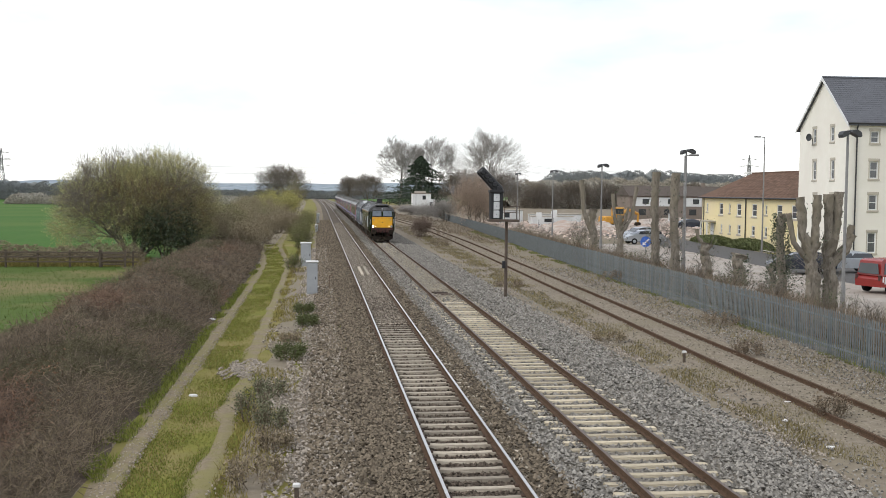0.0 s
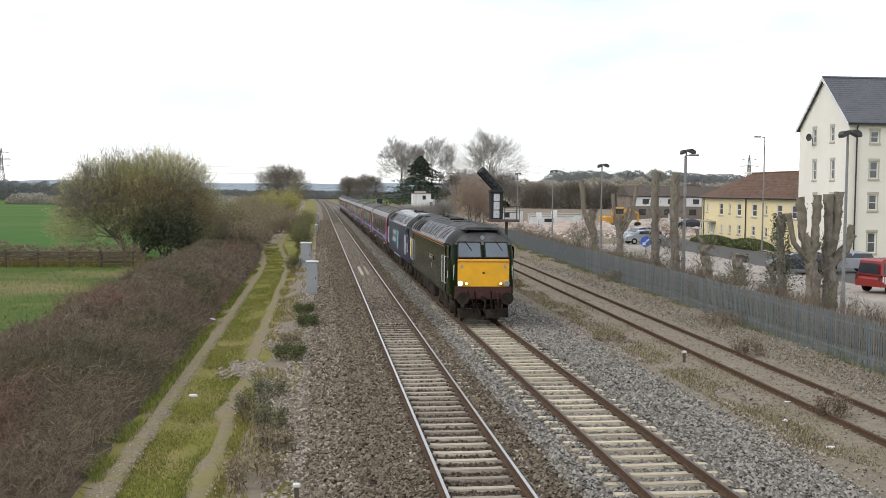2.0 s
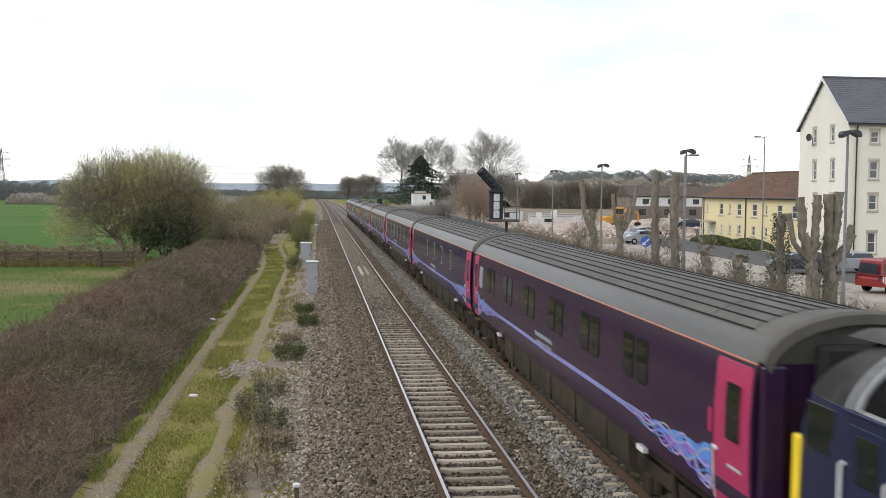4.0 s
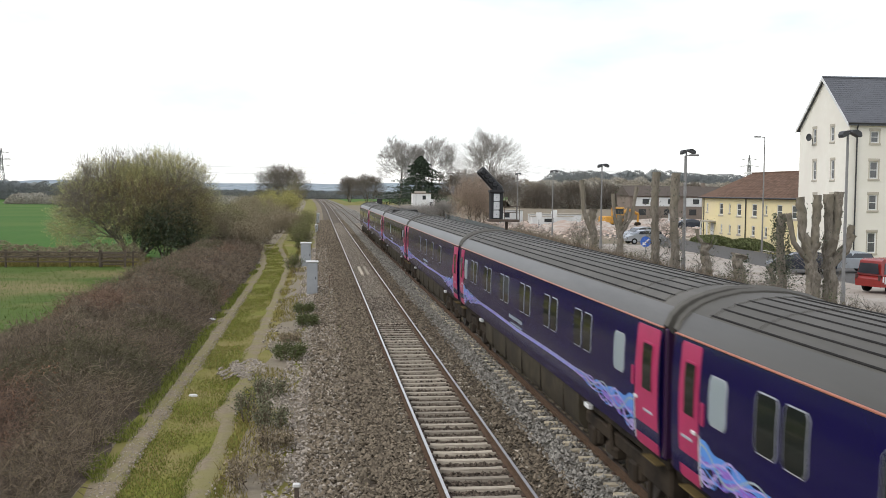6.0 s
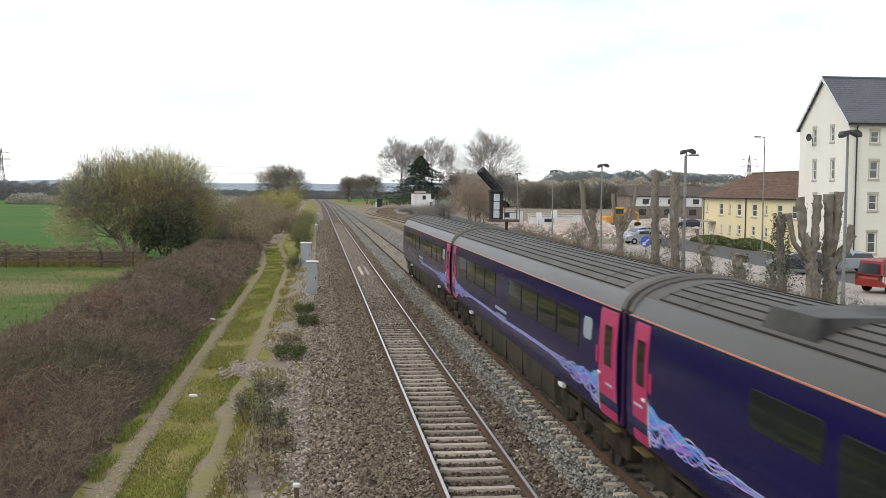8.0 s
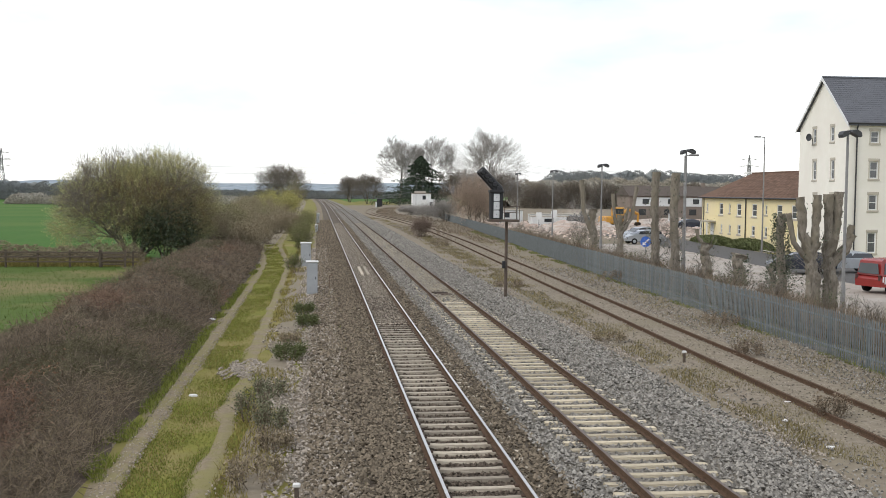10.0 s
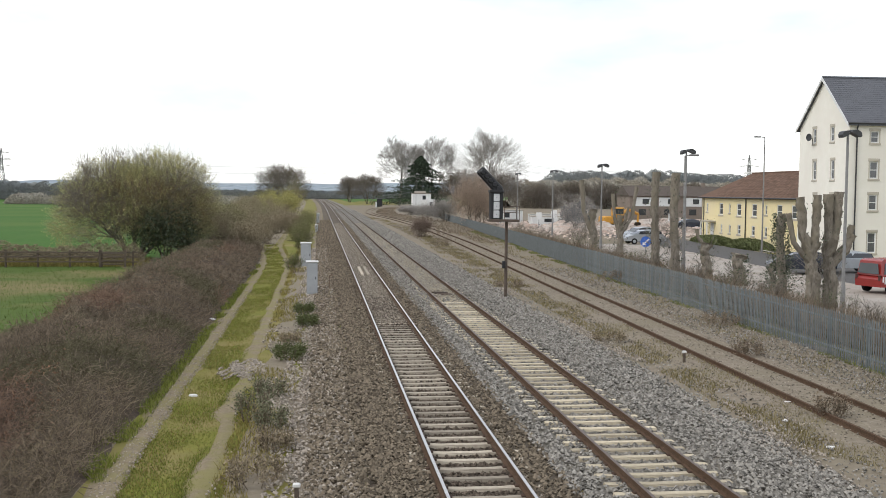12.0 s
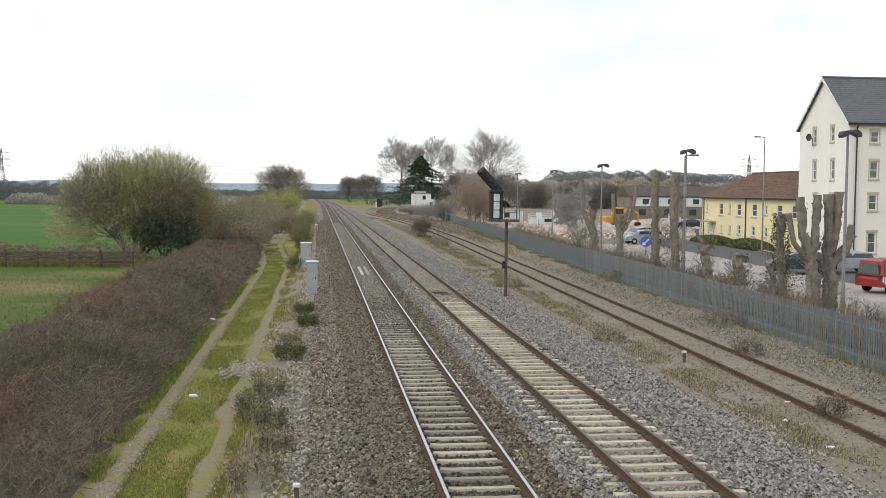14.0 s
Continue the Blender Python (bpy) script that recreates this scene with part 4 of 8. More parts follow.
M_SLATE = mat("slate_roof", (0.098, 0.102, 0.114), (0.082, 0.085, 0.096), 0.6, 3.0, 0.1, island=0.07)
M_TILE = mat("brown_roof_tile", (0.155, 0.098, 0.07), (0.115, 0.072, 0.052), 0.85, 3.0, 0.2, island=0.2)
M_BROWNROOF = mat("old_roof_tile", (0.125, 0.105, 0.09), (0.09, 0.075, 0.065), 0.85, 2.0, 0.2)
M_BRICK = mat("far_brick", (0.25, 0.205, 0.17), (0.19, 0.155, 0.13), 0.9, 3.0, 0.1)
M_WFRAME = mat("window_frame_white", (0.72, 0.72, 0.70), (0.62, 0.62, 0.60), 0.5, 5.0, 0.0)
M_HGLASS = mat("house_glass", (0.030, 0.034, 0.040), (0.02, 0.023, 0.027), 0.12, 1.0, 0.0, spec=0.7)
M_NET = mat("curtained_glass", (0.15, 0.155, 0.16), (0.06, 0.064, 0.07), 0.1, 2.2, 0.0, spec=0.7, stretch=(1, 1, 0.5))
M_SILL = mat("stone_sill", (0.50, 0.46, 0.38), (0.42, 0.38, 0.31), 0.85, 5.0, 0.05)
M_PIPE = mat("downpipe_black", (0.03, 0.03, 0.032), None, 0.5, 5.0, 0.0)
M_BARK = mat("pollard_bark", (0.31, 0.275, 0.225), (0.10, 0.085, 0.068), 0.95, 7.0, 1.0, big=0.25, c3=(0.19, 0.168, 0.125), stretch=(1, 1, 0.4))
M_CUTWOOD = mat("cut_wood", (0.34, 0.26, 0.18), (0.24, 0.18, 0.12), 0.9, 8.0, 0.3)
M_TWIG = mat("bare_twig", (0.175, 0.145, 0.11), (0.11, 0.09, 0.07), 0.95, 6.0, 0.0, island=0.35)
M_TWIG_G = mat("bare_twig_grey", (0.235, 0.21, 0.18), (0.17, 0.15, 0.125), 0.95, 6.0, 0.0, island=0.3)
M_IVY = mat("ivy_leaf", (0.06, 0.078, 0.034), (0.035, 0.047, 0.022), 0.6, 4.0, 0.0, island=0.5)
M_CONIFER = mat("conifer_needles", (0.072, 0.092, 0.062), (0.042, 0.056, 0.038), 0.8, 2.0, 0.0, island=0.5)
M_HEDGE = mat("hedge_leaf", (0.14, 0.155, 0.07), (0.09, 0.105, 0.046), 0.8, 3.0, 0.0, island=0.5)
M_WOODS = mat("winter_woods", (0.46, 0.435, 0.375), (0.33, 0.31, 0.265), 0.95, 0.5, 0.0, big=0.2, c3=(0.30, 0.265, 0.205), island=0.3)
# far woods: the haze of distance is put into this bluish grey
M_WOODS_HAZE = mat("haze_tinted_woods", (0.23, 0.245, 0.24), (0.16, 0.172, 0.17), 0.95, 0.2, 0.0, big=0.2, c3=(0.20, 0.205, 0.185), island=0.1)
# twigs of far trees, lightened in colour to stand for haze
M_TWIG_HAZE = mat("haze_tinted_twig", (0.40, 0.375, 0.345), (0.29, 0.27, 0.245), 0.95, 6.0, 0.0, island=0.3)
M_THICKET = mat("thicket_twig", (0.31, 0.26, 0.175), (0.21, 0.175, 0.115), 0.95, 6.0, 0.0, island=0.35)
# pale blue of aerial haze painted into the hills' base colour
M_HILL_HAZE = mat("distant_hills", (0.40, 0.44, 0.46), (0.11, 0.145, 0.17), 1.0, 0.05, 0.0, big=0.25, c3=(0.25, 0.30, 0.33))
M_CAR_RED = mat("car_red", (0.27, 0.026, 0.022), (0.22, 0.022, 0.018), 0.25, 2.0, 0.0)
M_CAR_DARK = mat("car_dark_blue", (0.03, 0.035, 0.05), (0.022, 0.026, 0.038), 0.25, 2.0, 0.0)
M_CAR_SILVER = mat("car_silver", (0.38, 0.40, 0.42), (0.32, 0.34, 0.36), 0.3, 2.0, 0.0, metal=0.4)
M_TYRE = mat("tyre", (0.018, 0.018, 0.018), None, 0.9, 8.0, 0.1)
M_DIGGER = mat("digger_yellow", (0.60, 0.30, 0.03), (0.48, 0.23, 0.03), 0.5, 3.0, 0.0)
M_RUBBLE = mat("rubble", (0.52, 0.47, 0.41), (0.31, 0.265, 0.225), 0.95, 1.2, 0.6, big=0.4, c3=(0.34, 0.24, 0.19))
M_RUBBLE_P = mat("rubble_piece", (0.50, 0.42, 0.36), (0.36, 0.28, 0.23), 0.95, 2.0, 0.2, island=0.6)
M_SIGNBLUE = mat("sign_blue", (0.03, 0.12, 0.50), (0.025, 0.10, 0.42), 0.4, 5.0, 0.0)

strip("car_park", 19.6, 36.0, 25, 105, 0.015, M_ASPHALT, "pale dusty gravel car park behind the fence", 0.4, lambda y: 0.0, category="car park")
strip("road", 28.5, 35.5, 58, 135, 0.035, M_ROAD, "dark asphalt road past the houses", 0.0, lambda y: 0.06 * (y - 60), category="road")
strip("kerb", 36.0, 36.25, 58, 118, 0.14, M_SILL, "pale concrete kerb", 0.0, lambda y: 0.06 * (y - 60), category="kerb")


def palisade_fence():
    t = thing("palisade_fence", "grey galvanised steel palisade fence along the railway", "fence", kind="structure")
    pale = Geo().add([(-0.042, 0.0, 0), (0.042, 0.0, 0), (0.042, 0.0, 1.54), (0.0, 0.0, 1.64), (-0.042, 0.0, 1.54), (-0.012, -0.02, 0), (0.012, -0.02, 0), (0.012, -0.02, 1.56), (-0.012, -0.02, 1.56)],
                     [(0, 5, 8, 4), (5, 6, 7, 8), (6, 1, 2, 7), (4, 8, 3), (8, 7, 3), (7, 2, 3), (0, 4, 3, 2, 1)]).mesh("pale", M_GALV, 0)
    post = Geo().box(-0.05, 0.05, 0.03, 0.13, -0.3, 1.45, 0.01).mesh("post", M_GALV, 0)
    rest_v, rest_f = [], []
    pv = np.array([v.co[:] for v in pale.vertices])
    y, k, z0 = 26.0, 0, -0.36
    rnd = random.Random(3)
    while y < 230:
        x = fence_x(y)
        if k < 300:
            o = new("pale", pale)
            o.parent = t
            o.matrix_basis = pose(x, y, z0 + rnd.uniform(-0.012, 0.012), 0, rnd.uniform(-0.5, 0.5), 90 - 2.06 + 180)
        else:
            c, s = math.cos(radians(267.94)), math.sin(radians(267.94))
            n0 = len(rest_v)
            for a, b, d in pv:
                rest_v.append((x + a * c - b * s, y + a * s + b * c, z0 + d))
            rest_f += [tuple(i + n0 for i in q) for q in [(0, 5, 8, 4), (5, 6, 7, 8), (6, 1, 2, 7), (4, 8, 3, 3), (8, 7, 3, 3), (7, 2, 3, 3)]]
        k += 1
        y += 0.155
    quads = [q for q in rest_f if q[2] != q[3]]
    far = raw("far_pales", rest_v, quads, M_GALV)
    far.parent = t
    far["kind"] = "stuff"
    y = 26.0
    while y < 230:
        o = new("post", post)
        o.parent = t
        o.matrix_basis = pose(fence_x(y) + 0.02, y, z0, 0, 0, -92)
        y += 2.75
    for z in (0.35, 1.32):
        rows = [[(fence_x(yy) + a, yy, z0 + z + b) for a, b in ((0.0, -0.03), (0.03, -0.03), (0.03, 0.03), (0.0, 0.03), (0.0, -0.03))] for yy in (26, 60, 100, 150, 230)]
        part("rail", Geo().sheet(rows), M_GALV, t, smooth=0)


palisade_fence()


def flood_post(x, y, h, turn):
    t = thing("lamp_post", "tall grey lamp post with two dark angled lamp heads", "lamp post", pose(x, y, 0, 0, 0, turn), "lamp posts behind the fence")
    g = Geo()
    g.tube((0, 0, -0.1), (0, 0, 1.3), 0.11, 0.10, 12)
    g.tube((0, 0, 1.3), (0, 0, h), 0.075, 0.055, 12)
    p = part("post", g, M_POST, t)
    part("bracket", Geo().path([(-0.2, 0, h - 0.08), (-0.06, 0, h + 0.05), (0.08, 0, h + 0.05), (0.25, 0, h - 0.03)], 0.032), M_LAMPHEAD, t)
    part("access_door", Geo().box(-0.05, 0.05, -0.115, -0.09, 0.5, 0.95, 0.005), M_POST, t)
    for sx, w in ((0.36, 0.27), (-0.22, 0.17)):
        g = Geo()
        g.prof([(-w, -0.10), (-w * 0.9, 0.04), (-w * 0.2, 0.13), (w * 0.7, 0.10), (w, -0.04), (w * 0.8, -0.11)], -0.17, 0.17)
        part("lamp_head", g, M_LAMPHEAD, t, at=pose(sx, 0, h + (-0.02 if sx > 0 else -0.08), 0, 22 if sx > 0 else -25, 0))
    return t


for x, y, h in ((19.62, 42.3, 7.95), (20.02, 63.1, 7.95), (20.68, 85.0, 7.6), (24.4, 119.5, 7.8), (27.9, 159.5, 8.2)):
    flood_post(x, y, h, 8)


def plain_post(x, y, h, arm, label="slim grey street lamp with a short arm"):
    t = thing("street_lamp", label, "street lamp", pose(x, y, 0))
    g = Geo()
    g.tube((0, 0, -0.1), (0, 0, 1.2), 0.10, 0.10, 10)
    g.tube((0, 0, 1.2), (0, 0, h), 0.075, 0.045, 10)
    part("post", g, M_POST, t)
    part("arm", Geo().tube((0, 0, h - 0.03), (arm, 0, h + 0.03), 0.03, n=8), M_POST, t)
    part("lamp_head", Geo().box(arm, arm + math.copysign(0.6, arm), -0.13, 0.13, h - 0.03, h + 0.1, 0.04), M_POST, t)


plain_post(36.8, 89.2, 10.4, -0.4)
plain_post(20.45, 64.5, 7.7, 0.3, "slim grey lamp post beside the taller lamp")
plain_post(25.2, 300, 9.0, 0.5)
plain_post(29.0, 318, 10.0, 0.5)
plain_post(36.2, 300, 9.5, 0.4)
plain_post(48.4, 123, 7.2, 1.0)


def railway_signal():
    t = thing("railway_signal", "railway signal with white lamp cases and slanted route indicator", "signal", pose(6.9, 53.9, -0.45))
    g = Geo().tube((0, 0, 0), (0, 0, 4.2), 0.085, 0.08, 14)
    g.box(-0.22, 0.22, -0.22, 0.22, -0.1, 0.12, 0.03)
    part("post", g, M_SIGPOST, t)
    part("phone_box", Geo().box(-0.22, -0.05, -0.16, 0.02, 1.65, 2.05, 0.02), M_DARKMETAL, t)
    g = Geo().box(-1.0, 0.62, -0.45, 0.45, 4.12, 4.24, 0.015)
    part("platform", g, M_SIGPOST, t)
    g = Geo()
    for x in (-0.98, -0.2, 0.6):
        for y in (-0.43, 0.43):
            g.tube((x, y, 4.2), (x, y, 4.95 if x > -0.5 else 4.4), 0.016, n=6)
    for y in (-0.43, 0.43):
        g.tube((-0.2, y, 4.93), (0.6, y, 4.93), 0.014, n=6)
        g.tube((-0.2, y, 4.6), (0.6, y, 4.6), 0.014, n=6)
    part("railing", g, M_SIGPOST, t)
    part("backboard", Geo().box(-0.92, -0.24, 0.12, 0.18, 4.24, 5.68, 0.02), M_DARKMETAL, t)
    for i in range(3):
        z = 4.30 + i * 0.44
        c = part("lamp_case", Geo().box(-0.73, -0.41, -0.18, 0.12, z, z + 0.41, 0.03), M_SIGBOX, t)
        part("case_latch", Geo().box(-0.585, -0.555, -0.20, -0.17, z + 0.17, z + 0.23, 0.005), M_POST, c)
    g = Geo()
    for x in (-0.82, -0.32):
        g.box(x - 0.09, x + 0.09, -0.16, 0.12, 4.22, 5.66, 0.02)
    part("case_frame", g, M_DARKMETAL, t)
    part("hood", Geo().box(-0.95, -0.2, -0.25, 0.3, 5.62, 5.8, 0.04), M_DARKMETAL, t)
    ri = part("route_indicator", Geo().box(-0.80, 0.80, -0.14, 0.14, -0.25, 0.25, 0.08), M_DARKMETAL, t, "dark slanted route indicator", at=pose(-0.92, 0, 6.28, 0, 46, 0))
    for i in range(5):
        part("indicator_lamp", Geo().tube((-0.6 + 0.3 * i, 0.1, 0), (-0.6 + 0.3 * i, 0.3, 0), 0.15, 0.17, 12), M_DARKMETAL, ri)
        part("lamp_back", Geo().tube((-0.6 + 0.3 * i, -0.24, 0.02), (-0.6 + 0.3 * i, -0.1, 0.0), 0.10, 0.15, 10), M_DARKMETAL, ri)
    g = Geo().path([(0.07, 0, 0.1), (0.3, -0.4, 0.02), (0.9, -1.2, -0.02)], 0.03)
    part("cable", g, M_DARKMETAL, t)


railway_signal()


# ---- houses ----
def wall_window(parent, m, w, h, cross=True, lintel=True):
    """A window at the pose m: x along the wall, y out of it (negative outwards), origin at the middle of its foot."""
    f, e = Geo(), 0.085
    for a, b, c, d in ((-w / 2, -w / 2 + e, 0, h), (w / 2 - e, w / 2, 0, h), (-w / 2 + e, w / 2 - e, 0, e), (-w / 2 + e, w / 2 - e, h - e, h)):
        f.box(a, b, -0.03, 0.06, c, d)
    if cross:
        f.box(-w / 2 + e, w / 2 - e, -0.025, 0.05, h * 0.5 - 0.03, h * 0.5 + 0.03)
    wd = part("window", f, M_WFRAME, parent, at=m, smooth=0)
    part("pane", Geo().box(-w / 2 + 0.07, w / 2 - 0.07, 0.012, 0.03, 0.07, h - 0.07), M_NET, wd, smooth=0)
    part("sill", Geo().box(-w / 2 - 0.14, w / 2 + 0.14, -0.14, 0.05, -0.18, -0.005, 0.02), M_SILL, wd, smooth=0)
    if lintel:
        part("lintel", Geo().box(-w / 2 - 0.13, w / 2 + 0.13, -0.115, -0.04, h + 0.004, h + 0.22, 0.01), M_SILL, wd, smooth=0)
        for s in (-1, 1):
            part("window_surround", Geo().box(s * (w / 2 + 0.004), s * (w / 2 + 0.09), -0.105, -0.04, 0.0, h, 0.01), M_SILL, wd, smooth=0)
    return wd


def wall_with_holes(x0, x1, z0, z1, holes, thick):
    """A wall in x and z with real openings; holes: (x, z, w, h) with x at the middle."""
    xs = sorted({x0, x1, *[h[0] - h[2] / 2 for h in holes], *[h[0] + h[2] / 2 for h in holes]})
    zs = sorted({z0, z1, *[h[1] for h in holes], *[h[1] + h[3] for h in holes]})
    g = Geo()
    g.weld = True
    for i in range(len(xs) - 1):
        for j in range(len(zs) - 1):
            cx, cz = (xs[i] + xs[i + 1]) / 2, (zs[j] + zs[j + 1]) / 2
            if any(abs(cx - h[0]) < h[2] / 2 and h[1] < cz < h[1] + h[3] for h in holes):
                continue
            g.add([(xs[i], 0, zs[j]), (xs[i + 1], 0, zs[j]), (xs[i + 1], 0, zs[j + 1]), (xs[i], 0, zs[j + 1])], [(0, 1, 2, 3)])
    for x, z, w, h in holes:
        a, b, c, d = x - w / 2, x + w / 2, z, z + h
        g.add([(a, 0, c), (b, 0, c), (b, 0, d), (a, 0, d), (a, thick, c), (b, thick, c), (b, thick, d), (a, thick, d)], [(0, 1, 5, 4), (1, 2, 6, 5), (2, 3, 7, 6), (3, 0, 4, 7)])
    return g


def tiled_slope(parent, a, b, up, courses, width, material):
    """Rows of tiles from the eave a-b along the slope vector up, each course lapping the one below."""
    a, b, up = Vector(a), Vector(b), Vector(up)
    nrm = (b - a).cross(up).normalized()
    if nrm.z < 0: nrm = -nrm
    along = b - a
    n = max(1, int(along.length / width))
    g = Geo()
    for i in range(courses):
        u0, u1 = i / courses, min(1.0, (i + 1.12) / courses)
        p, q = a + up * u0 + nrm * 0.018, b + up * u0 + nrm * 0.018
        r, s = a + up * u1 + nrm * 0.008, b + up * u1 + nrm * 0.008
        for k in range(n):
            t0, t1 = k / n, (k + 0.97) / n
            P = [p.lerp(q, t0), p.lerp(q, t1), r.lerp(s, t1), r.lerp(s, t0), p.lerp(q, t0) - nrm * 0.014, p.lerp(q, t1) - nrm * 0.014]
            g.add(P, [(0, 1, 2, 3), (0, 4, 5, 1)])
    part("roof_tiles", g, material, parent, smooth=0)["kind"] = "stuff"


def white_block():
    """Four storeys, its gable towards the railway, its long front running east."""
    t = thing("apartment_building", "cream rendered four-storey building with a grey slate gabled roof", "building", pose(38.3, 76.97, 0, 0, 0, -1.6))
    W, L, E, R = 9.0, 24.0, 11.1, 14.95
    front = []
    for k in range(8):
        x = 2.05 + 2.9 * k
        front += [(x, 0.75, 0.72, 1.62), (x, 4.12, 0.70, 1.22), (x, 6.6, 0.70, 1.36), (x, 9.4, 0.70, 0.92)]
    part("wall_front", wall_with_holes(0, L, 0, E, front, 0.2), M_RENDER, t, smooth=0)
    side = [(2.95, 9.62, 0.62, 1.2), (6.15, 9.62, 0.62, 1.2), (2.75, 6.55, 0.62, 1.55), (6.0, 6.55, 0.62, 1.55), (5.75, 3.9, 0.62, 1.4), (2.7, 3.9, 0.62, 1.4), (2.7, 0.9, 0.62, 1.4), (5.75, 0.9, 0.62, 1.4)]
    gm = pose(0, 0, 0, 0, 0, 90)
    g = wall_with_holes(0, W, 0, E, side, 0.2)
    g.add([(0, 0, E), (W, 0, E), (W / 2, 0, R)], [(0, 1, 2)])
    for i, v in enumerate(g.v):
        g.v[i] = (-v[1] * -1, v[0], v[2])
    part("wall_gable", g, M_RENDER, t, smooth=0)
    g = Geo().add([(0, W, 0), (L, W, 0), (L, W, E), (0, W, E), (L, 0, 0), (L, 0, E)], [(0, 1, 2, 3), (1, 4, 5, 2)])
    part("wall_back", g, M_RENDER, t, smooth=0)
    part("floor_core", Geo().box(0.35, L - 0.2, 0.35, W - 0.2, 0.02, E - 0.1), M_PIPE, t, smooth=0)
    for x, z, w, h in front:
        wall_window(t, pose(x, 0.08, z), w, h)
    for x, z, w, h in side:
        wall_window(t, pose(0.08, x, z, 0, 0, -90), w, h)
    o = 0.28
    for s in (0, 1):
        y0, y1 = (-o, W / 2) if s == 0 else (W + o, W / 2)
        zl = E - o * (R - E) / (W / 2)
        g = Geo().add([(-o, y0, zl), (L + o, y0, zl), (L + o, y1, R), (-o, y1, R), (-o, y0, zl - 0.14), (L + o, y0, zl - 0.14), (L + o, y1, R - 0.14), (-o, y1, R - 0.14)],
                      [(0, 1, 2, 3), (7, 6, 5, 4), (0, 4, 5, 1), (1, 5, 6, 2), (3, 7, 4, 0)])
        rf = part("roof", g, M_SLATE, t, smooth=0)
        if s == 0:
            tiled_slope(rf, (-o, y0, zl), (L + o, y0, zl), (0, y1 - y0, R - zl), 22, 0.45, M_SLATE)
        g = Geo().add([(-o - 0.03, y0, zl - 0.25), (-o - 0.03, y1, R - 0.25), (-o - 0.03, y1, R + 0.02), (-o - 0.03, y0, zl + 0.02), (-o + 0.02, y0, zl - 0.25), (-o + 0.02, y1, R - 0.25), (-o + 0.02, y1, R + 0.02), (-o + 0.02, y0, zl + 0.02)],
                      [(0, 1, 2, 3), (7, 6, 5, 4), (0, 4, 5, 1), (2, 6, 7, 3), (0, 3, 7, 4)])
        part("barge_board", g, M_WFRAME, t, smooth=0)
    part("ridge", Geo().tube((-o, W / 2, R), (L + o, W / 2, R), 0.12, n=8), M_SLATE, t)
    part("gutter", Geo().tube((-o, -o, E - 0.2), (L + o, -o, E - 0.2), 0.07, n=8), M_PIPE, t)
    part("downpipe", Geo().path([(0.55, -o, E - 0.2), (0.55, -0.1, E - 0.6), (0.55, -0.1, 0)], 0.06, 8), M_PIPE, t)
    d = part("satellite_dish", Geo().sheet([[(r * math.cos(a), -0.35 * r * r, r * math.sin(a)) for a in [i * math.pi / 8 for i in range(17)]] for r in (0.02, 0.15, 0.26, 0.32)]), M_PIPE, t, "dark satellite dish", at=pose(-0.55, 6.0, 10.1, 0, 0, -70))
    part("dish_arm", Geo().path([(0, 0, 0), (0, 0.35, -0.1), (0, 0.4, -0.6)], 0.025), M_PIPE, d)


white_block()


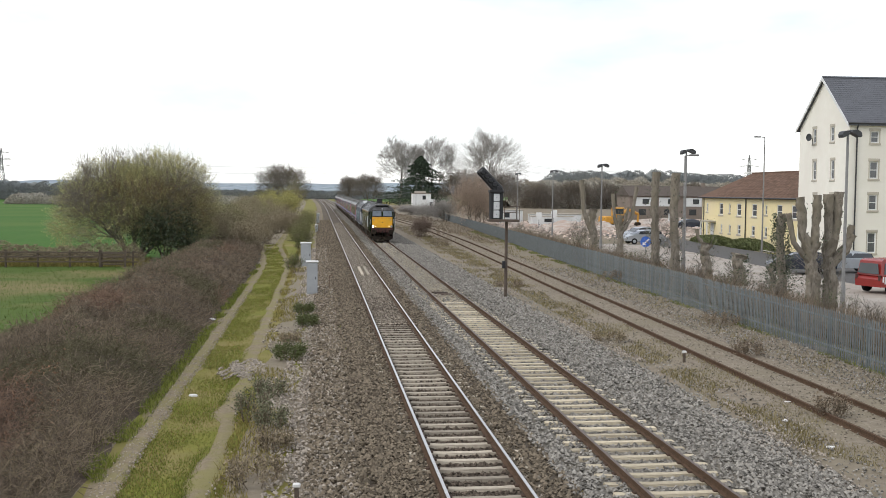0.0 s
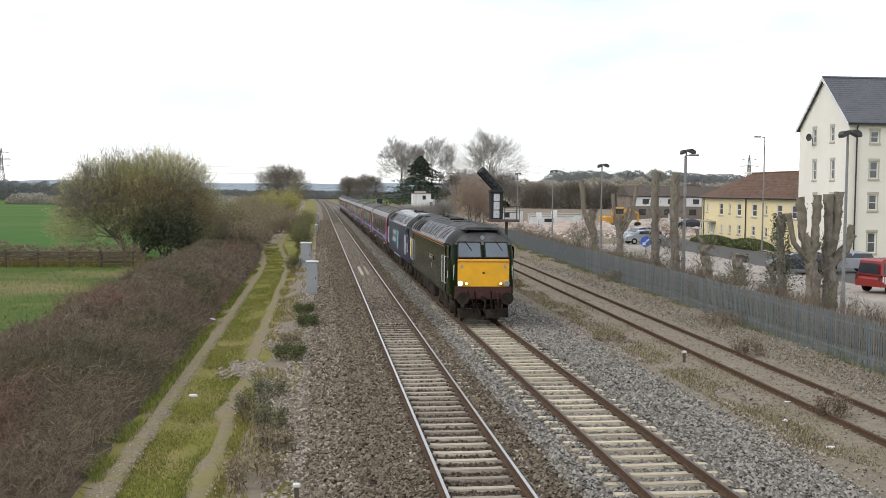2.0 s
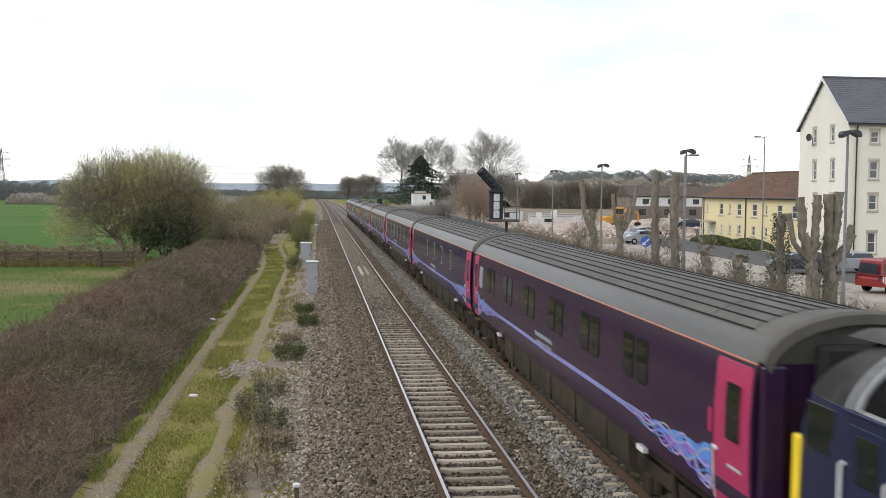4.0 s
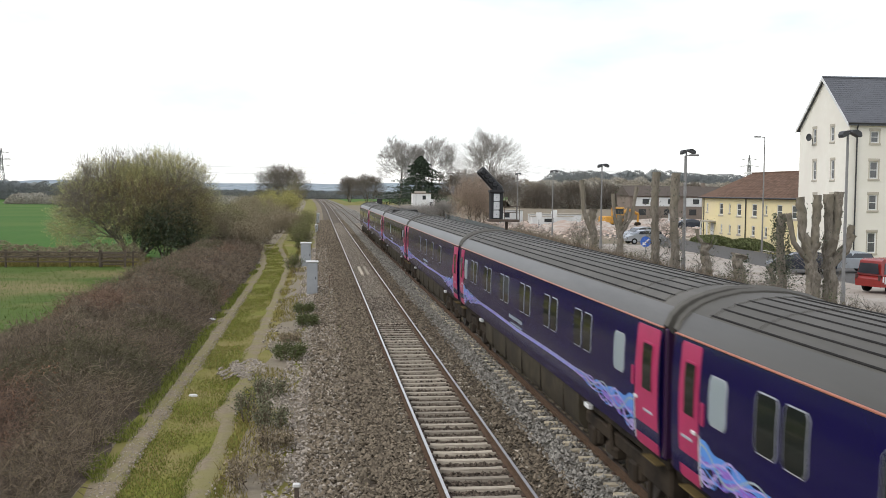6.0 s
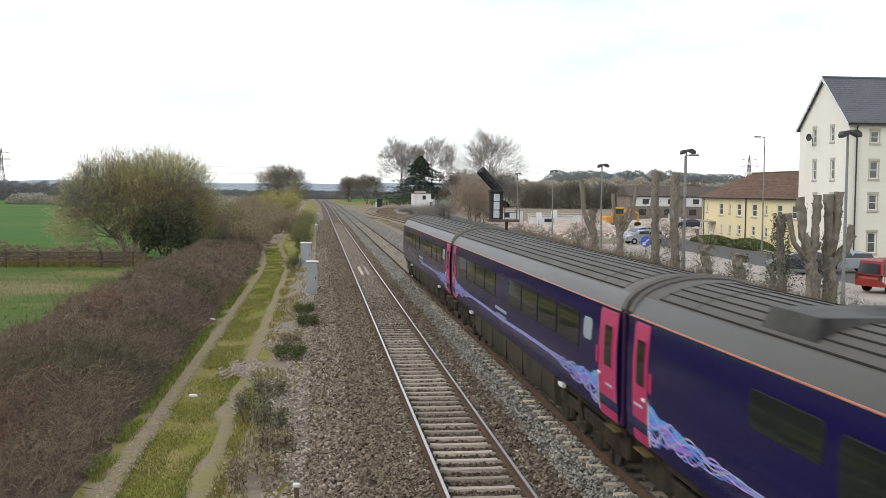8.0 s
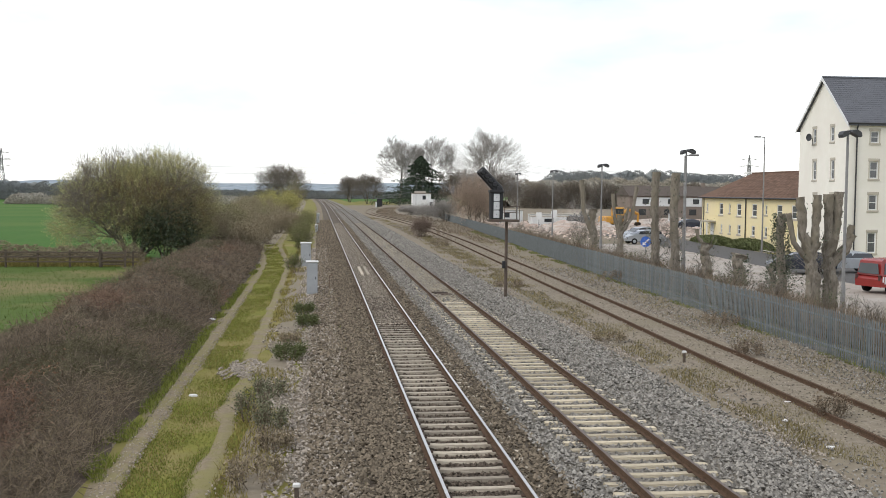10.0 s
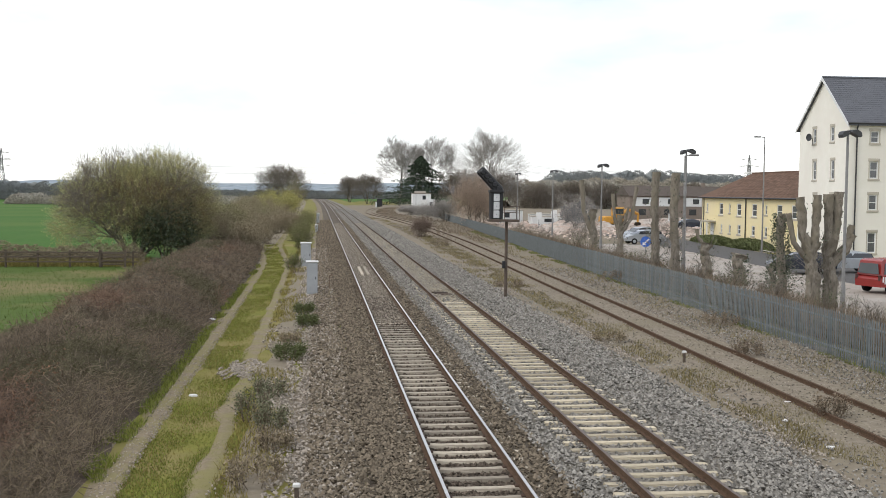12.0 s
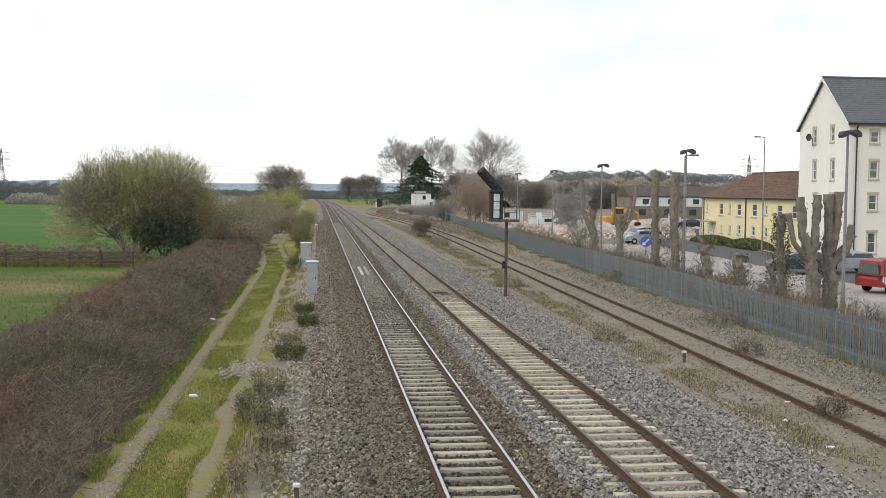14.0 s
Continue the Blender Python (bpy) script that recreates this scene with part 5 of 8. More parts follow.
def yellow_row():
    t = thing("terraced_house", "pale yellow rendered two-storey terrace with a brown tiled roof", "house", pose(40.75, 114.3, 0, 0, 0, -90.3))
    L, D, E, R = 26.0, 8.4, 5.0, 7.6
    holes = [(1.5, 3.3, 0.5, 0.95), (5.6, 3.05, 1.05, 1.25), (8.0, 3.3, 0.45, 0.95), (10.5, 3.05, 1.15, 1.25), (14.4, 3.05, 1.15, 1.25), (17.2, 3.3, 0.5, 0.95), (20.2, 3.05, 1.15, 1.25), (23.3, 3.05, 1.1, 1.25),
             (5.8, 1.1, 0.5, 0.9), (8.1, 1.1, 0.55, 0.9), (10.6, 1.1, 0.8, 1.0), (14.2, 1.1, 0.8, 1.0), (17.2, 1.1, 0.6, 1.0), (20.2, 1.1, 0.8, 1.0)]
    part("wall_front", wall_with_holes(0, L, 0, E, holes, 0.2), M_YRENDER, t, smooth=0)
    g = Geo().add([(0, 0, 0), (0, D, 0), (0, D, E), (0, 0, E), (L, D, 0), (L, D, E), (L, 0, 0), (L, 0, E)], [(0, 1, 2, 3), (1, 4, 5, 2), (4, 6, 7, 5)])
    part("wall_back", g, M_YRENDER, t, smooth=0)
    part("floor_core", Geo().box(0.35, L - 0.3, 0.35, D - 0.2, 0.02, E - 0.1), M_PIPE, t, smooth=0)
    for x, z, w, h in holes:
        wall_window(t, pose(x, 0.08, z), w, h, True, False)
    o = 0.35
    g = Geo().add([(-o, -o, E - 0.05), (L + o, -o, E - 0.05), (L + o, D / 2, R), (3.9, D / 2, R), (-o, D + o, E - 0.05), (L + o, D + o, E - 0.05), (-o, -o, E - 0.2), (L + o, -o, E - 0.2)],
                  [(0, 1, 2, 3), (0, 3, 4), (4, 3, 2, 5), (0, 6, 7, 1)])
    rf = part("roof", g, M_TILE, t, smooth=0)
    tiled_slope(rf, (3.9, -o, E - 0.05), (L + o, -o, E - 0.05), (0, D / 2 + o, R - E + 0.05), 16, 0.4, M_TILE)
    part("ridge", Geo().tube((3.9, D / 2, R + 0.02), (L + o, D / 2, R + 0.02), 0.1, n=8), M_TILE, t)
    part("gutter", Geo().tube((-o, -o - 0.05, E - 0.1), (L + o, -o - 0.05, E - 0.1), 0.07, n=8), M_PIPE, t)
    for x in (12.4, 24.6):
        part("downpipe", Geo().tube((x, -0.08, 0), (x, -0.08, E - 0.1), 0.06, n=8), M_PIPE, t)
    por = part("porch", Geo().box(2.1, 4.2, -1.1, -0.02, 2.15, 2.35, 0.03), M_SILL, t)
    for x in (2.2, 4.1):
        part("porch_post", Geo().box(x - 0.06, x + 0.06, -1.05, -0.93, 0, 2.15), M_WFRAME, por, smooth=0)
    part("front_door", Geo().box(2.7, 3.6, -0.04, 0.02, 0.05, 2.1, 0.01), M_WFRAME, t)
    part("downpipe", Geo().tube((0.6, -0.08, 0), (0.6, -0.08, 4.9), 0.05, n=8), M_PIPE, t)


yellow_row()


def far_terrace(x, y, turn, length, bays, label):
    t = thing("terraced_house", label, "house", pose(x, y, 0, 0, 0, turn), "far terraces")
    D, E, R = 7.5, 4.9, 6.9
    part("wall", Geo().box(0, length, 0, D, 0, E), M_BRICK, t, smooth=0)
    g = Geo().add([(-0.3, -0.4, E - 0.1), (length + 0.3, -0.4, E - 0.1), (length + 0.3, D / 2, R), (-0.3, D / 2, R), (-0.3, D + 0.4, E - 0.1), (length + 0.3, D + 0.4, E - 0.1)],
                  [(0, 1, 2, 3), (3, 2, 5, 4), (0, 3, 4), (1, 5, 2)])
    part("roof", g, M_BROWNROOF, t, smooth=0)
    for k in range(bays):
        x0 = length * (k + 0.15) / bays
        w = length / bays * 0.7
        p = part("upper_panel", Geo().box(x0, x0 + w, -0.06, 0.02, 2.7, 4.5), M_WFRAME, t, smooth=0)
        part("window", Geo().box(x0 + w * 0.5, x0 + w * 0.85, -0.09, -0.055, 3.2, 4.2), M_HGLASS, p, smooth=0)
        part("window", Geo().box(x0 + w * 0.3, x0 + w * 0.7, -0.05, 0.02, 0.9, 2.1), M_HGLASS, t, smooth=0)
        part("chimney", Geo().box(x0, x0 + 0.6, D / 2 - 0.4, D / 2 + 0.4, R - 0.5, R + 0.7), M_BRICK, t, smooth=0) if k % 2 else None


far_terrace(60, 205, 4, 22, 4, "far brick terrace with white upper panels and dark roof")
far_terrace(84, 222, 10, 22, 4, "far brick terrace with white upper panels and dark roof")


def white_hut():
    t = thing("white_hut", "small white lineside building with a reddish roof edge", "building", pose(26.3, 309, 0))
    part("wall", Geo().box(-1.2, 4.2, 0, 5, 0, 4.5), M_WFRAME, t, smooth=0)
    part("extension", Geo().box(2.6, 5.2, -2.6, -0.01, 0, 2.9), M_WFRAME, t, smooth=0)
    part("roof", Geo().box(-1.35, 4.35, -0.15, 5.15, 4.5, 4.75), M_BRICK, t, smooth=0)
    part("roof_box", Geo().box(-0.4, 2.8, 0.8, 4.0, 4.75, 5.3), M_SILL, t, smooth=0)
    part("window", Geo().box(1.7, 2.7, -0.05, 0.02, 2.8, 4.0), M_HGLASS, t, smooth=0)
    part("doorway", Geo().box(3.6, 4.4, -2.65, -2.58, 0.1, 2.1), M_HGLASS, t, smooth=0)


white_hut()


def relay_hut():
    t = thing("ground_signal", "dark lineside cabinet beside the curve of the loop", "cabinet", pose(17.7, 352, -0.4))
    part("case", Geo().box(-0.9, 0.9, 0, 1.2, 0, 3.0, 0.1), M_DARKMETAL, t)
    part("plinth", Geo().box(-1.4, -0.95, -0.2, 0.4, 0, 1.8, 0.05), M_SIGBOX, t)


relay_hut()


# ---- vehicles ----
def car(x, y, turn, m_paint, label, van=False, category="car"):
    t = thing("parked_car", label, category, pose(x, y, 0.03, 0, 0, turn), "parked cars")
    L, W = (4.3, 1.75)
    low = [(-2.1, 0.35), (-2.15, 0.75), (-1.95, 0.95), (1.1, 1.0), (1.95, 0.82), (2.15, 0.6), (2.1, 0.32)]
    top = [(-2.05, 0.95), (-1.95, 1.72), (-1.7, 1.83), (0.5, 1.83), (0.75, 1.72), (1.35, 1.0)] if van else [(-1.95, 0.95), (-1.35, 1.38), (-0.9, 1.47), (0.1, 1.45), (0.5, 1.32), (1.2, 0.98)]
    body = Geo()
    for outline, w0, w1 in ((low, W / 2, W / 2), (top, W / 2 - 0.05, W / 2 - 0.17)):
        zs = [p[1] for p in outline]
        lo, hi = min(zs), max(zs)
        wf = lambda z: w0 + (w1 - w0) * (z - lo) / (hi - lo)
        n = len(outline)
        v = [(px, -wf(pz), pz) for px, pz in outline] + [(px, wf(pz), pz) for px, pz in outline]
        body.add(v, [tuple(range(n))[::-1], tuple(range(n, 2 * n))] + [(i, (i + 1) % n, n + (i + 1) % n, n + i) for i in range(n)])
    part("body", body, m_paint, t, smooth=30)
    for s in (-1, 1):
        zt = 1.62 if van else 1.34
        wx = W / 2 - 0.125
        for x0, x1 in (((-1.75, -0.5), (-0.4, 0.62)) if not van else ((-1.85, -0.75), (-0.5, 0.7))):
            g = Geo().add([(x0, s * (W / 2 - 0.045), 1.03), (x1 + 0.25, s * (W / 2 - 0.045), 1.03), (x1, s * (wx - 0.005), zt), (x0 + 0.12, s * (wx - 0.005), zt)], [(0, 1, 2, 3)])
            part("side_window", g, M_HGLASS, t, smooth=0)
        for wxp in (-1.32, 1.32):
            wh = part("wheel", Geo().tube((wxp, s * (W / 2 - 0.18), 0.31), (wxp, s * (W / 2 + 0.015), 0.31), 0.31, n=20), M_TYRE, t)
            part("rim", Geo().tube((wxp, s * (W / 2 + 0.01), 0.31), (wxp, s * (W / 2 + 0.025), 0.31), 0.19, 0.16, n=14), M_CAR_SILVER, wh)
    fx = [(0.83, 1.66), (1.36, 1.03)] if van else [(0.53, 1.32), (1.18, 1.01)]
    part("windscreen", Geo().add([(fx[0][0], -0.62, fx[0][1]), (fx[0][0], 0.62, fx[0][1]), (fx[1][0] + 0.02, 0.76, fx[1][1] + 0.02), (fx[1][0] + 0.02, -0.76, fx[1][1] + 0.02)], [(0, 1, 2, 3)]), M_HGLASS, t, smooth=0)
    bx = [(-2.07, 1.6), (-2.12, 1.05)] if van else [(-1.42, 1.36), (-1.93, 1.0)]
    part("rear_window", Geo().add([(bx[0][0], -0.6, bx[0][1]), (bx[0][0], 0.6, bx[0][1]), (bx[1][0], 0.72, bx[1][1]), (bx[1][0], -0.72, bx[1][1])], [(0, 1, 2, 3)]), M_HGLASS, t, smooth=0)
    for s in (-1, 1):
        part("headlight", Geo().box(2.02, 2.14, s * 0.55, s * 0.82, 0.62, 0.76, 0.03), M_LENS, t)
        part("tail_light", Geo().box(-2.17, -2.1, s * 0.7, s * 0.85, 0.7, 1.0, 0.02), M_RED, t)
    if van:
        g = Geo()
        for a, b, c, d in ((-2.0, -1.9, 0.62, 0.92), (-1.85, -1.6, 0.52, 0.9), (-0.92, -0.72, 0.5, 0.76), (-0.62, -0.3, 0.52, 0.74), (-0.2, 0.05, 0.5, 0.72)):
            for s in (-1, 1):
                g.box(a, b, s * (W / 2 - 0.004), s * (W / 2 + 0.006), c, d)
        part("lettering", g, M_WHITE, t, smooth=0)
    return t


car(28.4, 53.0, 18, M_CAR_RED, "red van with white lettering parked behind the fence", True, "van")
car(29.0, 65.5, 165, M_CAR_DARK, "dark blue car parked on pale gravel")
car(32.5, 66.5, 170, M_CAR_SILVER, "silver car parked before the cream building")
car(31.9, 58.5, 172, M_CAR_SILVER, "silver car parked beside the red van")
car(33.0, 113.0, 200, M_CAR_SILVER, "grey silver car parked beside the building site")
car(30.5, 104.0, 185, M_CAR_SILVER, "pale car parked near the arrow sign")
car(52.0, 150.0, 180, M_CAR_DARK, "dark car beside the building site")


def arrow_sign():
    t = thing("road_sign", "round blue road sign with a white arrow", "road sign", pose(25.4, 87.5, 0))
    part("post", Geo().tube((0, 0, 0), (0, 0, 0.8), 0.04, n=8), M_POST, t)
    d = part("disc", Geo().tube((0, -0.03, 1.05), (0, 0.0, 1.05), 0.47, n=24), M_SIGNBLUE, t)
    g = Geo().add([(0.28, -0.036, 1.33), (0.36, -0.036, 1.25), (-0.05, -0.036, 0.88), (0.05, -0.036, 0.78), (-0.3, -0.036, 0.72), (-0.25, -0.036, 1.0), (-0.13, -0.036, 0.95)], [(0, 1, 2, 6), (2, 3, 4, 5, 6)])
    part("arrow", g, M_WHITE, d, smooth=0)


arrow_sign()


def digger():
    t = thing("excavator", "orange-yellow excavator working among rubble", "excavator", pose(39.8, 148.0, 0.0, 0, 0, 100))
    for s in (-1, 1):
        part("track", Geo().prof([(-0.25, 0.1), (-0.25, 0.75), (0.25, 0.75), (0.25, 0.1)], -1.7, 1.7), M_TYRE, t, at=pose(s * 1.0, 0, 0))
    b = part("body", Geo().box(-1.25, 1.25, -1.4, 1.6, 0.8, 1.9, 0.15), M_DIGGER, t)
    c = part("cab", Geo().box(-1.25, -0.2, -1.5, 0.2, 1.9, 3.2, 0.1), M_DIGGER, t)
    part("cab_window", Geo().box(-1.27, -0.35, -1.3, 0.0, 2.2, 3.0), M_HGLASS, c, smooth=0)
    part("boom", Geo().path([(0.3, -1.2, 1.7), (0.4, -2.8, 2.9), (0.5, -4.6, 2.2)], 0.22, 6), M_DIGGER, t)
    part("arm", Geo().path([(0.5, -4.6, 2.2), (0.5, -4.5, 0.9)], 0.16, 6), M_DIGGER, t)
    part("bucket", Geo().box(0.1, 0.9, -4.9, -4.1, 0.3, 1.0, 0.15), M_UNDER, t)


digger()


def rubble_site():
    rnd = random.Random(12)
    for cx, cy, sx, sy, h in ((32, 140, 5.5, 9, 1.6), (37.5, 143, 4, 6, 1.3), (45, 152, 5, 6, 0.9), (27.5, 155, 3.0, 8, 1.0), (52, 165, 8, 6, 1.3), (60, 178, 9, 8, 1.3), (36, 122, 3.0, 4, 0.5), (43, 130, 4, 3, 0.6)):
        rows = []
        for i in range(15):
            a = i / 14 * 2 - 1
            rows.append([(cx + a * sx, cy + b * sy, -0.15 + max(0.0, h * max(0, 1 - a * a - b * b) ** 0.7 * (0.8 + 0.5 * noise.noise((a * 2.5 + cx, b * 2.5, 1))) + 0.25 * noise.noise((a * 7, b * 7 + cx, 2)))) for b in [j / 7 - 1 for j in range(15)]])
        me = Geo().sheet(rows).mesh("rubble_heap", M_RUBBLE, 30)
        tagged(new("rubble_heap", me), "pinkish heap of broken brick and rubble", "rubble heap", "rubble heaps")
    v, f = [], []
    for k in range(4200):
        x, y = rnd.uniform(24, 66), rnd.uniform(112, 185)
        if y < 112 + (x - 24) * 0.3: continue
        s = rnd.uniform(0.06, 0.2) * rnd.choice((1, 1, 1.8))
        z = rnd.uniform(0, 0.3)
        n = len(v)
        for dx, dy, dz in ((-1, -0.6, 0), (1, -0.7, 0.1), (0.8, 0.7, 0), (-0.9, 0.6, 0.1), (rnd.uniform(-0.5, 0.5), 0, 1)):
            v.append((x + dx * s, y + dy * s, z + dz * s))
        f += [(n, n + 1, n + 4), (n + 1, n + 2, n + 4), (n + 2, n + 3, n + 4), (n + 3, n, n + 4)]
    tagged(raw("rubble", v, f, M_RUBBLE_P), "scattered bricks and broken concrete on the building site", "rubble", kind="stuff")
    for x, y, w, h in ((30.0, 158.0, 6.5, 1.5), (33.5, 176, 9.0, 1.5), (26.8, 172, 4.5, 2.2)):
        t = thing("site_cabin", "low white site cabin on the building ground", "cabin", pose(x, y, 0))
        part("wall", Geo().box(0, w, 0, 2.4, 0, h, 0.04), M_WFRAME, t)
        part("roof", Geo().box(-0.1, w + 0.1, -0.1, 2.5, h, h + 0.12, 0.02), M_SILL, t)
        part("window", Geo().box(w * 0.3, w * 0.5, -0.03, 0.02, h * 0.45, h * 0.8), M_HGLASS, t)
    for x, y in ((31.6, 150), (27.2, 140), (34, 160), (46, 140)):
        t = thing("notice_board", "small white notice board on a post", "sign", pose(x, y, 0))
        part("post", Geo().tube((0, 0, 0), (0, 0, 1.7), 0.05, n=6), M_POST, t)
        part("board", Geo().box(-0.4, 0.4, -0.05, 0, 1.5, 2.5, 0.01), M_WFRAME, t)


rubble_site()


# ---- plants ----
M_BRAMBLE = mat("bramble_cane", (0.225, 0.178, 0.128), (0.14, 0.11, 0.08), 0.9, 3.0, 0.0, island=0.5)
M_BRAMBLE_R = mat("bramble_cane_rust", (0.26, 0.175, 0.125), (0.16, 0.108, 0.078), 0.9, 3.0, 0.0, island=0.5)
M_BRAMBLE_T = mat("dry_cane_tan", (0.27, 0.22, 0.145), (0.18, 0.145, 0.095), 0.9, 3.0, 0.0, island=0.45)
M_BRAMBLE_O = mat("bramble_cane_olive", (0.155, 0.14, 0.085), (0.095, 0.086, 0.052), 0.9, 3.0, 0.0, island=0.5)
M_BRAMBLE_M = mat("bramble_mass", (0.12, 0.093, 0.072), (0.055, 0.043, 0.034), 0.95, 5.0, 1.0, big=0.08, c3=(0.105, 0.09, 0.055))
M_DEADLEAF = mat("dead_bracken", (0.30, 0.18, 0.115), (0.21, 0.125, 0.08), 0.9, 3.0, 0.0, island=0.4)
M_TWIG_W = mat("willow_twig", (0.40, 0.35, 0.21), (0.27, 0.23, 0.135), 0.95, 6.0, 0.0, island=0.35)
M_BLADE_O = mat("olive_grass_blade", (0.235, 0.195, 0.10), (0.165, 0.14, 0.068), 0.85, 1.0, 0.0, island=0.4)
M_BLADE_P = mat("paddock_blade", (0.11, 0.15, 0.038), (0.085, 0.12, 0.03), 0.85, 1.0, 0.0, island=0.3)
M_WILLOW = mat("willow_catkin", (0.50, 0.49, 0.22), (0.40, 0.39, 0.17), 0.85, 2.0, 0.0, island=0.3)
M_WILLOW_Y = mat("yellow_willow", (0.42, 0.39, 0.15), (0.31, 0.285, 0.11), 0.85, 2.0, 0.0, island=0.35)
M_BLADE = mat("grass_blade", (0.215, 0.24, 0.055), (0.15, 0.175, 0.04), 0.8, 1.0, 0.0, island=0.45)
M_BLADE_D = mat("dry_grass_blade", (0.265, 0.225, 0.075), (0.19, 0.16, 0.052), 0.85, 1.0, 0.0, island=0.45)
M_WEED = mat("weed_leaf", (0.12, 0.135, 0.055), (0.075, 0.09, 0.036), 0.8, 3.0, 0.0, island=0.45)
M_WEED_G = mat("weed_leaf_grey", (0.165, 0.165, 0.10), (0.11, 0.112, 0.066), 0.8, 3.0, 0.0, island=0.45)
M_CAB = mat("cabinet_grey", (0.36, 0.375, 0.38), (0.29, 0.30, 0.305), 0.55, 3.0, 0.0, big=0.5)
M_CABTOP = mat("cabinet_cap", (0.68, 0.68, 0.66), (0.55, 0.55, 0.53), 0.6, 3.0, 0.0)
M_FENCEWOOD = mat("field_fence_wood", (0.13, 0.105, 0.08), (0.08, 0.063, 0.05), 0.95, 5.0, 0.3)
M_LITTER = mat("litter_white", (0.70, 0.69, 0.66), (0.55, 0.54, 0.52), 0.7, 6.0, 0.0)


def tubes(name, segs, n, material):
    """Tapered tubes from many (start, end, radius, radius) in one mesh."""
    P0 = np.array([s[0] for s in segs], float)
    P1 = np.array([s[1] for s in segs], float)
    R0 = np.array([s[2] for s in segs], float)
    R1 = np.array([s[3] for s in segs], float)
    d = P1 - P0
    d /= np.linalg.norm(d, axis=1, keepdims=True) + 1e-9
    ref = np.where(np.abs(d[:, 2:3]) < 0.9, np.array([[0, 0, 1.0]]), np.array([[1.0, 0, 0]]))
    a = np.cross(d, ref)
    a /= np.linalg.norm(a, axis=1, keepdims=True) + 1e-9
    b = np.cross(d, a)
    ang = np.arange(n) * 2 * math.pi / n
    ring = a[:, None, :] * np.cos(ang)[None, :, None] + b[:, None, :] * np.sin(ang)[None, :, None]
    v = np.concatenate([P0[:, None] + ring * R0[:, None, None], P1[:, None] + ring * R1[:, None, None]], axis=1).reshape(-1, 3)
    base = (np.arange(len(segs)) * 2 * n)[:, None]
    i = np.arange(n)
    j = (i + 1) % n
    f = np.stack([base + i, base + j, base + n + j, base + n + i], axis=2).reshape(-1, 4)
    return raw(name, v, f, material, True)


def leaves(name, pts, size, material, seed=0, flat=0.0, stretch=1.0):
    """Small two-triangle leaves at the points, each turned at random."""
    rng = np.random.default_rng(seed)
    pts = np.asarray(pts, float)
    n = len(pts)
    a = rng.normal(size=(n, 3))
    a[:, 2] *= 1 - flat
    a /= np.linalg.norm(a, axis=1, keepdims=True)
    b = np.cross(a, rng.normal(size=(n, 3)))
    b /= np.linalg.norm(b, axis=1, keepdims=True) + 1e-9
    s = size * rng.uniform(0.6, 1.4, (n, 1))
    v = np.stack([pts - a * s * stretch, pts + b * s * 0.5, pts + a * s * stretch, pts - b * s * 0.5], axis=1).reshape(-1, 3)
    f = (np.arange(n) * 4)[:, None] + np.arange(4)[None, :]
    return raw(name, v, f, material)


def grow(rnd, p, d, length, r, level, out, kids=2, up=0.1, wob=0.25, spread=0.75, shrink=0.62, steps=4, tip=0.35):
    """One limb and, from its outer part, the limbs of the next level."""
    p, d = Vector(p), Vector(d).normalized()
    for i in range(steps):
        d = (d + Vector((rnd.gauss(0, wob), rnd.gauss(0, wob), rnd.gauss(0, wob) * 0.6 + up))).normalized()
        q = p + d * (length / steps)
        ra, rb = r * (1 - (1 - tip) * i / steps), r * (1 - (1 - tip) * (i + 1) / steps)
        out.setdefault(level, []).append((p.copy(), q.copy(), ra, rb))
        if level > 0 and i >= 1:
            for k in range(kids if i < steps - 1 else kids + 1):
                side = d.orthogonal().normalized()
                side.rotate(Matrix.Rotation(rnd.uniform(0, 6.283), 3, d))
                e = (d + side * rnd.uniform(spread * 0.6, spread * 1.3)).normalized()
                grow(rnd, q, e, length * shrink * rnd.uniform(0.7, 1.15), max(0.008, rb * 0.6), level - 1, out, kids, up, wob, spread, shrink, steps if level > 1 else 3, tip)
        p = q


